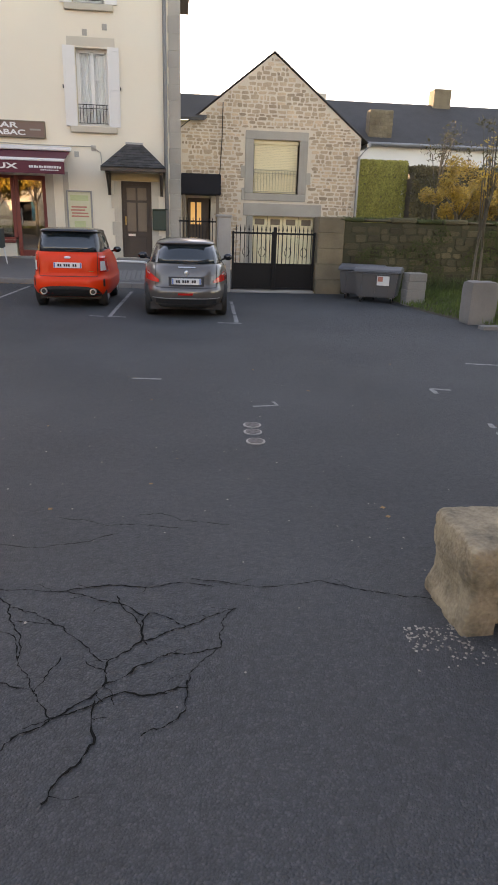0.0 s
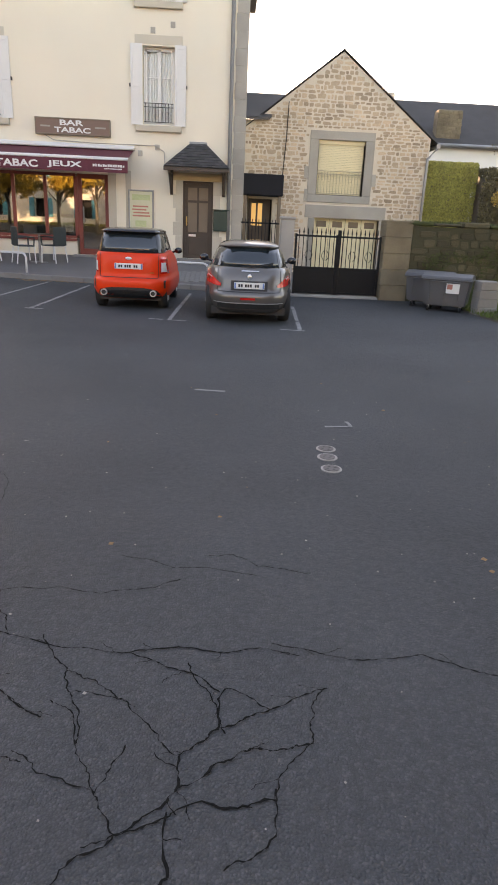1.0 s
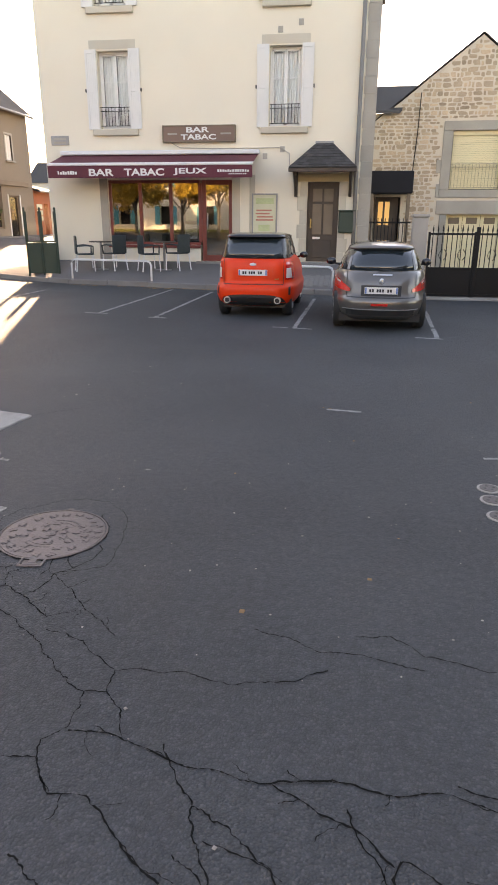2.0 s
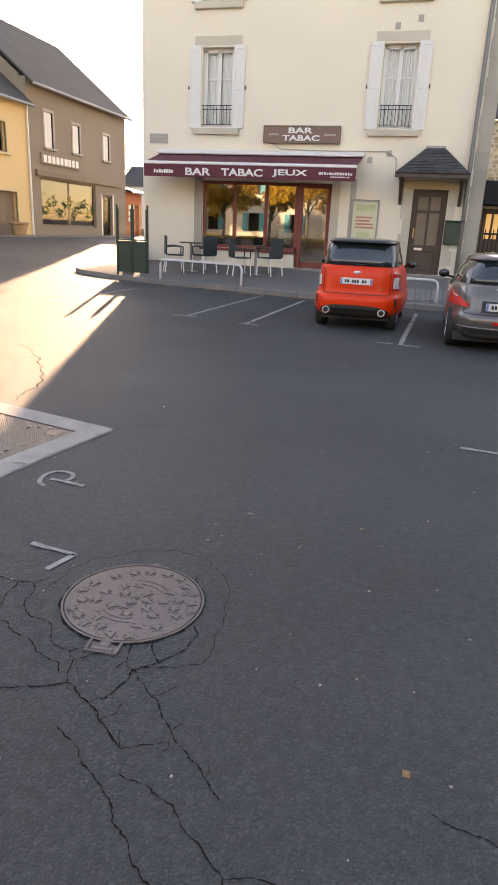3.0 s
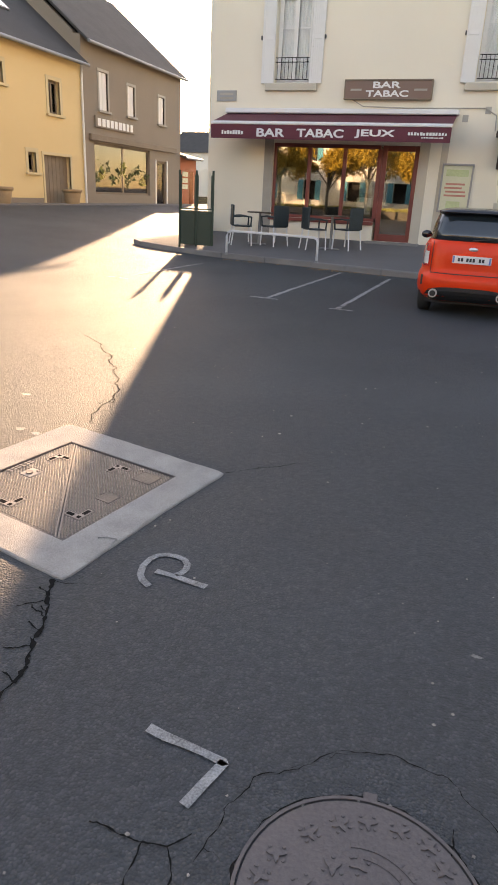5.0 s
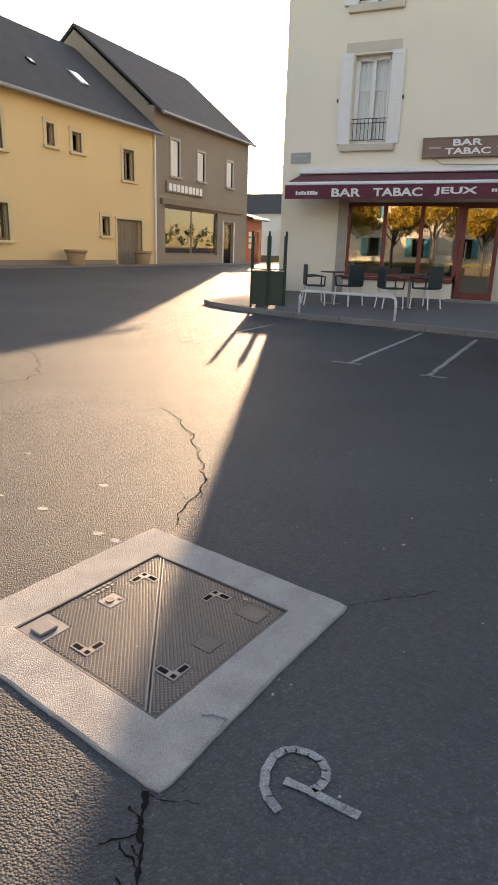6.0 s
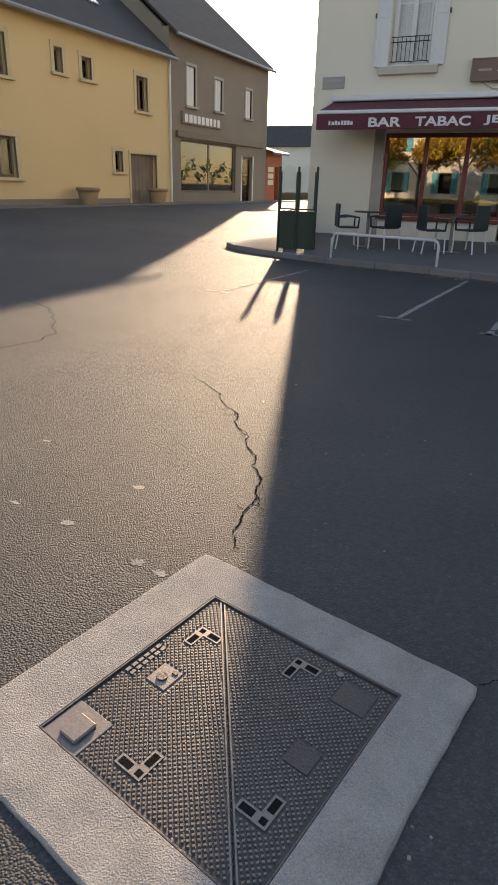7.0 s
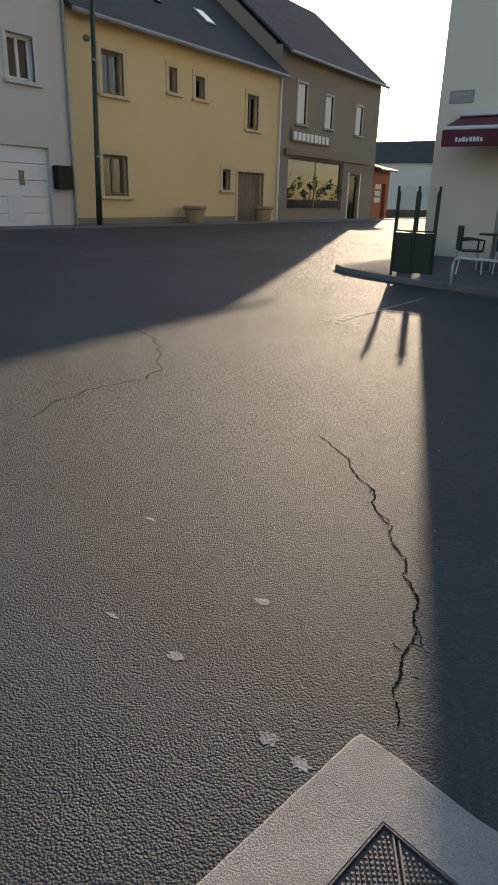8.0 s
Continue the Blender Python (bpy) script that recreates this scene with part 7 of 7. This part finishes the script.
# ---- bar terrace ----
def chair(x, y, rz):
    c = empty("terrace_chair", pose(x, y, pave_z(x, y), 0, 0, rz), "terrace chair with pale metal legs and dark woven seat", "chair", "terrace chairs")
    for sx in (-1, 1):
        part("leg", tube(bmesh.new(), [(sx * 0.22, -0.22, 0), (sx * 0.21, -0.20, 0.425)], 0.015, 8), "white_metal", c)
        part("leg", tube(bmesh.new(), [(sx * 0.22, 0.26, 0), (sx * 0.20, 0.20, 0.425)], 0.015, 8), "white_metal", c)
        part("armrest", tube(bmesh.new(), [(sx * 0.215, -0.19, 0.43), (sx * 0.235, -0.20, 0.64), (sx * 0.24, 0.0, 0.66), (sx * 0.21, 0.22, 0.64)], 0.02, 8), "wicker", c)
    bm = boxed(-0.22, 0.22, -0.22, 0.20, 0.42, 0.45, 0.012)
    part("seat", bm, "wicker", c)
    part("backrest", boxed(-0.23, 0.23, 0.205, 0.240, 0.44, 0.90, 0.014), "wicker", c)
    return c


def bistro_table(x, y):
    t = empty("bistro_table", pose(x, y, pave_z(x, y)), "small round dark bistro table on one leg", "table", "bistro tables")
    part("tabletop", tube(bmesh.new(), [(0, 0, 0.70), (0, 0, 0.725)], 0.30, 28), "wood_dark", t)
    part("column", tube(bmesh.new(), [(0, 0, 0.03), (0, 0, 0.70)], 0.03, 10), "metal_grey", t)
    for k in range(3):
        a = k * 2.094
        part("foot", boxed(-0.02, 0.02, 0.0, 0.25, 0.0, 0.03, 0.006, Matrix.Rotation(a, 4, "Z")), "metal_grey", t)


for x, y, rz in ((-7.4, 18.55, 118), (-6.6, 18.6, -122), (-5.62, 18.5, 125), (-4.88, 18.6, -118)):
    chair(x, y, rz)
bistro_table(-7.0, 18.7)
bistro_table(-5.24, 18.6)


def hoop(x0, y0, x1, y1, h):
    r = empty("hoop_barrier", pose(x0, y0, pave_z(x0, y0) - 0.02), "white tubular steel hoop barrier at the kerb", "barrier", "hoop barriers")
    d = Vector((x1 - x0, y1 - y0, 0))
    b = 0.10
    u = d.normalized()
    zb = pave_z(x1, y1) - pave_z(x0, y0)
    arc = [Vector((0, 0, 0)), Vector((0, 0, h - b)), u * b * 0.3 + Vector((0, 0, h - b * 0.3)), u * b + Vector((0, 0, h)), d - u * b + Vector((0, 0, h)), d - u * b * 0.3 + Vector((0, 0, h - b * 0.3)), d + Vector((0, 0, h - b)), d + Vector((0, 0, zb))]
    part("tube", tube(bmesh.new(), arc, 0.026, 10), "white_metal", r, smooth=True)
    for p in (Vector((0, 0, 0)), d + Vector((0, 0, zb))):
        part("base_collar", tube(bmesh.new(), [p, p + Vector((0, 0, 0.05))], 0.036, 10), "metal_grey", r)


hoop(-7.45, 17.75, -5.24, 17.36, 0.52)
hoop(-1.75, 16.55, -0.80, 16.38, 0.50)

# brick-laid ramp before the house door
rp = tagged(new("brick_ramp"), "worn grey brick paving strip before the house door", "paving", kind="structure")
me = boxed(-0.055, 0.055, -0.10, 0.10, -0.03, 0.012, 0.006)
first = part("brick", me, "kerb", rp)
first.location = (-1.55, 16.75, pave_z(-1.55, 16.75))
for i in range(8):
    for j in range(6):
        if i or j:
            b = new("brick", first.data)
            b.parent = rp
            x, y = -1.55 + i * 0.118, 16.75 + j * 0.208 + (0.1 if i % 2 else 0)
            b.location = (x, y, pave_z(x, y))
            b.rotation_euler = (0.13, 0, random.uniform(-0.02, 0.02))

# windscreen with green lower panel at the corner of the terrace
ws = empty("terrace_windscreen", pose(0, 0, 0), "terrace windscreen with dark green lower panel and clear upper panes", "windscreen")
for x, y in ((-8.93, 18.4), (-8.5, 18.4), (-8.08, 18.4)):
    part("post", tube(bmesh.new(), [(x, y, 0.12), (x, y, 1.86)], 0.028, 8), "green_metal", ws)
for x0, x1 in ((-8.90, -8.53), (-8.47, -8.11)):
    part("lower_panel", boxed(x0, x1, 18.38, 18.42, 0.2, 0.98, 0.008), "green_metal", ws)
    bm = bmesh.new()
    for a, b, c, d in ((x0, x1, 1.0, 1.03), (x0, x0 + 0.02, 1.03, 1.76), (x1 - 0.02, x1, 1.03, 1.76)):
        box(bm, a, b, 18.39, 18.41, c, d)
    part("pane_frame", bm, "green_metal", ws)
    arch = [(x0 + 0.02 + (x1 - x0 - 0.04) * (1 - math.cos(math.pi * k / 8)) / 2, 1.75 + 0.14 * math.sin(math.pi * k / 8)) for k in range(8, -1, -1)]
    part("pane", prism(bmesh.new(), [(x0 + 0.02, 1.03), (x1 - 0.02, 1.03), *arch], 0, 0.006, xz(18.397)), "glass", ws).visible_shadow = False
part("lower_panel", boxed(-8.95, -8.91, 18.44, 19.6, 0.25, 0.98, 0.008), "green_metal", ws)

# ---- bins, stones and plants on the right ----
def wheelie(x, y, rz, label):
    b = empty("wheeled_bin", pose(x, y, 0, 0, 0, rz) @ Matrix.Scale(0.80, 4), label, "bin", "wheeled bins")
    bm = bmesh.new()
    lo = [(-0.51, -0.33), (0.51, -0.33), (0.51, 0.33), (-0.51, 0.33)]
    hi = [(-0.58, -0.38), (0.58, -0.38), (0.58, 0.38), (-0.58, 0.38)]
    a = [bm.verts.new((p[0], p[1], 0.14)) for p in lo]
    c = [bm.verts.new((p[0], p[1], 0.78)) for p in hi]
    bm.faces.new(a[::-1])
    bm.faces.new(c)
    for k in range(4):
        bm.faces.new((a[k], a[(k + 1) % 4], c[(k + 1) % 4], c[k]))
    bmesh.ops.bevel(bm, geom=bm.edges[:], offset=0.03, segments=2, affect="EDGES")
    part("body", bm, "bin", b)
    part("rim", boxed(-0.62, 0.62, -0.42, 0.42, 0.76, 0.80, 0.015), "bin", b)
    bm = prism(bmesh.new(), [(-0.42, 0.802), (0.42, 0.802), (0.36, 0.88), (0.0, 0.93), (-0.36, 0.86)], -0.61, 0.61, Matrix(((0, 0, 1, 0), (1, 0, 0, 0), (0, 1, 0, 0), (0, 0, 0, 1))))
    bmesh.ops.bevel(bm, geom=bm.edges[:], offset=0.012, segments=1, affect="EDGES")
    part("lid", bm, "bin", b)
    for k in range(3):
        part("rib", boxed(-0.40 + 0.35 * k, -0.37 + 0.35 * k, -0.385, -0.33, 0.25, 0.75, 0.006), "bin", b)
    part("handle", tube(bmesh.new(), [(-0.35, -0.47, 0.74), (0.35, -0.47, 0.74)], 0.015, 8), "bin", b)
    part("sticker", boxed(0.02, 0.34, -0.395, -0.372, 0.46, 0.70, 0.002, Matrix.Rotation(radians(0), 4, "X")), "plate", b, "torn white and red sticker")
    part("sticker_print", boxed(0.04, 0.17, -0.399, -0.396, 0.56, 0.68, 0), "poster_red", b)
    for sx in (-0.4, 0.4):
        for sy in (-0.24, 0.24):
            cst = new("castor")
            cst.parent = b
            part("fork", boxed(sx - 0.03, sx + 0.03, sy - 0.03, sy + 0.03, 0.08, 0.15, 0.006), "metal_grey", cst)
            part("roller", tube(bmesh.new(), [(sx - 0.02, sy, 0.065), (sx + 0.02, sy, 0.065)], 0.065, 14), "tyre", cst)


wheelie(4.16, 14.35, -26, "grey four-wheeled plastic rubbish bin with a torn sticker")
wheelie(3.98, 14.98, -26, "grey four-wheeled plastic rubbish bin behind another")


def rough_block(name, label, x0, x1, y0, y1, h, material, seed, cat="stone block"):
    bm = bmesh.new()
    bmesh.ops.create_cube(bm, size=1.0)
    bmesh.ops.subdivide_edges(bm, edges=bm.edges[:], cuts=6, use_grid_fill=True)
    for v in bm.verts:
        q = v.co
        l8 = (abs(q.x * 2) ** 20 + abs(q.y * 2) ** 20 + abs(q.z * 2) ** 20) ** 0.05
        q = q / max(l8, 1e-6) * max(abs(q.x), abs(q.y), abs(q.z)) * 2
        w = Vector((q.x * (x1 - x0), q.y * (y1 - y0), q.z * h))
        v.co = w + w.normalized() * noise.noise(w * 6 + Vector((seed, 0, 0))) * 0.016 + Vector(((x0 + x1) / 2, (y0 + y1) / 2, h / 2 - 0.01))
    return tagged(link(name, bm, material), label, cat)


pier = tagged(new("stone_pier"), "low squared pier of weathered stone courses beside the bins", "pier")
for k in range(4):
    o = random.uniform(-0.015, 0.015)
    part("course", boxed(4.56 + o, 4.95 + o * 0.6, 13.62, 14.0, k * 0.165 - 0.01, k * 0.165 + 0.160, 0.014), "kerb", pier)
rough_block("stone_post", "stout weathered concrete post at the verge", 4.74, 5.22, 11.05, 11.45, 0.72, "kerb", 5, "post")
rough_block("edging_stone", "pale edging stone along the grass verge", 4.75, 6.2, 10.5, 10.7, 0.07, "kerb", 7, "edging")

# grass verge
bm = bmesh.new()
n = 16
vg = [[bm.verts.new((4.62 + 0.45 * (j / n) ** 2 - 0.2 * math.sin(3 * j / n) + (9.5 - 4.62) * i / n, 15.75 - (15.75 - 10.7) * j / n, 0.012 + 0.10 * math.sin(math.pi * min(1, i / 4) / 2) + 0.03 * noise.noise(Vector((i * 0.7, j * 0.7, 0))) * min(1, i / 2) - 0.02 * (i == 0))) for i in range(n + 1)] for j in range(n + 1)]
for j in range(n):
    for i in range(n):
        bm.faces.new((vg[j][i], vg[j][i + 1], vg[j + 1][i + 1], vg[j + 1][i]))
tagged(link("verge", bm, "earth", smooth=True), "earth verge under the garden wall", "verge", kind="structure")


def blades(name, label, material, count, area, h, seed, zf):
    rnd = random.Random(seed)
    verts, faces = [], []
    for _ in range(count):
        x, y = rnd.uniform(area[0], area[1]), rnd.uniform(area[2], area[3])
        z = zf(x, y)
        if z is None:
            continue
        a, k = rnd.uniform(0, 6.28), h * rnd.uniform(0.4, 1.3)
        dx, dy = 0.009 * math.cos(a), 0.009 * math.sin(a)
        o = len(verts)
        verts += [(x - dx, y - dy, z), (x + dx, y + dy, z), (x + rnd.uniform(-0.5, 0.5) * k, y + rnd.uniform(-0.5, 0.5) * k, z + k)]
        faces.append((o, o + 1, o + 2))
    me = bpy.data.meshes.new(name)
    me.from_pydata(verts, [], faces)
    me.materials.append(M[material])
    return tagged(new(name, me), label, "grass", kind="stuff")


def verge_z(x, y):
    j = (15.75 - y) / (15.75 - 10.7)
    e = 4.62 + 0.45 * j * j - 0.2 * math.sin(3 * j)
    return None if x < e + 0.01 else 0.03 + 0.10 * min(1, (x - e) / 1.2)


blades("grass", "rough green grass on the verge", "grass", 14000, (4.4, 8.5, 10.75, 15.7), 0.09, 31, verge_z)


def foliage(name, parent, material, centres, count, size, seed, squash=1.0):
    """Many small leaves round the given centres (x, y, z, radius)."""
    rnd = random.Random(seed)
    verts, faces = [], []
    total = sum(c[3] ** 2 for c in centres)
    for cx, cy, cz, r in centres:
        for _ in range(int(count * r * r / total)):
            d = Vector((rnd.gauss(0, 1), rnd.gauss(0, 1), rnd.gauss(0, 1) * squash))
            p = Vector((cx, cy, cz)) + d.normalized() * r * rnd.random() ** 0.45
            u = Vector((rnd.gauss(0, 1), rnd.gauss(0, 1), rnd.gauss(0, 1))).normalized()
            w = u.orthogonal().normalized()
            s = size * rnd.uniform(0.5, 1.3)
            o = len(verts)
            verts += [tuple(p - u * s), tuple(p + w * s * 0.5), tuple(p + u * s), tuple(p - w * s * 0.5)]
            faces.append((o, o + 1, o + 2, o + 3))
    me = bpy.data.meshes.new(name)
    me.from_pydata(verts, [], faces)
    me.materials.append(M[material])
    ob = new(name, me)
    ob.parent = parent
    return ob


def leaf_wall(name, label, material, x0, x1, y0, y1, z0, z1, count, size, seed):
    rnd = random.Random(seed)
    h = tagged(new(name), label, "hedge")
    part("core", boxed(x0 + 0.12, x1 - 0.12, y0 + 0.2, y1, z0, z1 - 0.15), "bark", h)
    verts, faces = [], []
    for _ in range(count):
        if rnd.random() < 0.75:
            p = Vector((rnd.uniform(x0, x1), y0 + abs(rnd.gauss(0, 0.10)), rnd.uniform(z0, z1)))
        else:
            p = Vector((rnd.uniform(x0, x1), rnd.uniform(y0, y1), z1 - abs(rnd.gauss(0, 0.12)) + 0.05))
        u = Vector((rnd.gauss(0, 1), rnd.gauss(0, 0.5), rnd.gauss(0, 1))).normalized()
        w = u.cross(Vector((0, -1, 0.3))).normalized()
        s = size * rnd.uniform(0.5, 1.3)
        o = len(verts)
        verts += [tuple(p - u * s), tuple(p + w * s * 0.6), tuple(p + u * s), tuple(p - w * s * 0.6)]
        faces.append((o, o + 1, o + 2, o + 3))
    me = bpy.data.meshes.new("leaves")
    me.from_pydata(verts, [], faces)
    me.materials.append(M[material])
    ob = new("leaves", me)
    ob.parent = h
    tagged(ob, kind="stuff")
    return h


leaf_wall("vine_hedge", "bright green vine-covered wall beside the stone house", "leaf_vine", 5.8, 7.7, 23.4, 24.2, 0.2, 3.62, 34000, 0.030, 51)
leaf_wall("brown_hedge", "tall brownish leafless hedge behind the garden wall", "leaf_brown", 7.7, 17.0, 22.8, 24.0, 0.2, 3.45, 36000, 0.045, 52)


def tree(x, y, height, spread, trunk_r, leaf, count, seed, label, base=0.0, lean=0.0, name="tree", size=0.05):
    rnd = random.Random(seed)
    t = tagged(new(name), label, "tree")
    pts = [Vector((x + lean * k * k, y + rnd.uniform(-0.04, 0.04), base + height * 0.62 * k)) for k in (0, 0.25, 0.5, 0.75, 1)]
    part("trunk", tube(bmesh.new(), pts, [trunk_r * (1 - 0.13 * i) for i in range(5)], 8), "bark", t, smooth=True)
    centres = []
    for k in range(9):
        a, s = rnd.uniform(0, 6.28), rnd.uniform(0.35, 1.0)
        p0 = pts[2].lerp(pts[4], rnd.random())
        p2 = Vector((x + lean + spread * s * math.cos(a), y + spread * s * math.sin(a), base + height * rnd.uniform(0.62, 1.0)))
        p1 = p0.lerp(p2, 0.5) + Vector((0, 0, 0.1 * height))
        part("limb", tube(bmesh.new(), [p0, p1, p2], [trunk_r * 0.45, trunk_r * 0.3, trunk_r * 0.1], 6), "bark", t, smooth=True)
        centres += [(*p2, spread * rnd.uniform(0.2, 0.42)), (*p1, spread * rnd.uniform(0.12, 0.28))]
    if count:
        c = foliage("crown", t, leaf, centres, count, size, seed + 1)
    return t


tree(6.95, 17.2, 3.0, 0.95, 0.05, "leaf_gold", 9000, 61, "small tree with golden autumn leaves behind the wall", size=0.034)
tree(8.2, 17.6, 3.2, 1.0, 0.05, "leaf_gold", 8000, 62, "small tree with yellowing autumn leaves behind the wall", size=0.034)
tree(5.75, 13.3, 3.4, 0.55, 0.035, "leaf_brown", 160, 63, "slender nearly bare sapling before the wall", 0.1, 0.15)
tree(6.1, 13.7, 3.3, 0.6, 0.035, "leaf_gold", 220, 64, "slender sapling with a few golden leaves", 0.1, -0.1)
tree(6.6, 13.2, 3.5, 0.6, 0.04, "leaf_brown", 160, 65, "slender nearly bare sapling at the verge", 0.1, 0.2)
for k, (x, y) in enumerate(((7.6, 20.5), (8.8, 21.2), (10.2, 20.8), (11.6, 21.0))):
    tree(x, y, 4.2, 0.9, 0.04, "leaf_brown", 500, 70 + k, "bare brown shrub behind the garden wall", name="shrub")
blades("wall_moss", "moss and weeds along the top of the garden wall", "leaf", 2500, (3.6, 12, 15.8, 16.25), 0.05, 81, lambda x, y: 1.70)
blades("wall_ivy", "dark ivy and weeds at the foot of the garden wall", "leaf", 3500, (4.7, 12, 15.45, 15.8), 0.35, 82, lambda x, y: 0.08)

# ivy and moss that hang over the face of the garden wall
rnd = random.Random(83)
verts, faces = [], []
for _ in range(9000):
    x = 4.0 + 8.0 * rnd.random()
    z = 1.72 * rnd.random() ** 0.8
    if noise.noise(Vector((x * 1.3, z * 1.6, 5.0))) < (0.28 if x < 5.3 else -0.02):
        continue
    p = Vector((x, 15.77 - 0.05 * rnd.random(), z))
    u = Vector((rnd.gauss(0, 1), rnd.gauss(0, 0.3), rnd.gauss(0, 1))).normalized()
    w = u.cross(Vector((0, -1, 0.2))).normalized()
    k = 0.026 * rnd.uniform(0.5, 1.3)
    o = len(verts)
    verts += [tuple(p - u * k), tuple(p + w * k * 0.7), tuple(p + u * k), tuple(p - w * k * 0.7)]
    faces.append((o, o + 1, o + 2, o + 3))
me = bpy.data.meshes.new("ivy")
me.from_pydata(verts, [], faces)
me.materials.append(M["moss"])
tagged(new("ivy", me), "dull olive ivy and moss over the old garden wall", "ivy", kind="stuff")

# planters before the yellow house, plants in the shop window
for y in (24.4, 28.9):
    pt = empty("planter", pose(-18.95, y, ground_z(-18.95, y)), "round tapered clay planter against the yellow house", "planter", "street planters")
    prof = [(0.27, 0.0), (0.29, 0.03), (0.37, 0.48), (0.36, 0.50), (0.42, 0.50), (0.43, 0.58), (0.42, 0.62), (0.37, 0.62), (0.36, 0.55)]
    bm = bmesh.new()
    rings = [[bm.verts.new((r * math.cos(math.pi * k / 12), r * math.sin(math.pi * k / 12), z)) for k in range(24)] for r, z in prof]
    for a, b in zip(rings, rings[1:]):
        for k in range(24):
            bm.faces.new((a[k], a[(k + 1) % 24], b[(k + 1) % 24], b[k]))
    bm.faces.new(rings[0][::-1])
    part("pot", bm, "pot", pt, smooth=True)
    part("soil", tube(bmesh.new(), [(0, 0, 0.52), (0, 0, 0.57)], 0.365, 20), "earth", pt)
for k in range(11):
    y = 32.0 + k * 0.5
    pp = tagged(new("shop_plant"), "leafy green plant in the shop window", "plant", "shop plants")
    part("pot", tube(bmesh.new(), [(-20.2, y, 1.0), (-20.2, y, 1.35)], [0.14, 0.18], 12), "white", pp)
    foliage("leaves", pp, "leaf_vine" if k % 4 == 1 else "leaf", [(-20.1, y, 1.75 + 0.25 * (k % 3), 0.5), (-20.1, y + 0.15, 2.6 - 0.2 * (k % 2), 0.35)], 700, 0.15, 90 + k)
tagged(link("shop_shelf", boxed(-20.6, -19.95, 31.7, 37.3, 0.9, 1.0), "white"), "white display shelf in the shop window", "shelf")

# trees on the far side of the square, seen only in the bar's panes
for k in range(8):
    tree(-27 + 3.3 * k, -15.5 + 1.6 * (k % 2), 5.0 + 0.5 * (k % 3), 3.1, 0.14, "leaf_gold", 4500, 110 + k, "autumn tree on the far side of the square", size=0.16)
leaf_wall("far_hedge", "low clipped hedge on the far side of the square", "leaf_vine", -30, 6, -19.4, -18.6, 0, 0.75, 7000, 0.1, 120)

# ---- rubble stones, last ----
rubble(sh, stone_region, 0.0, 5.75, 0.0, 6.4, ST, "stone", 0.075, 0.165, 0.09, 0.31, 300, 7, 0.012)
rubble(gw, lambda u, z: 3.72 < u < 12 and 0.0 < z < 1.64, 3.68, 9.5, 0.0, 1.62, PL @ Matrix.Translation((0, 0.02, 0)), "stone_old", 0.10, 0.21, 0.12, 0.40, 300, 8, 0.022)

# the plan's units to metres
for ob in list(scene.objects):
    if ob.parent is None and ob.type not in ("CAMERA", "LIGHT"):
        ob.matrix_world = Matrix.Scale(SCALE, 4) @ ob.matrix_world
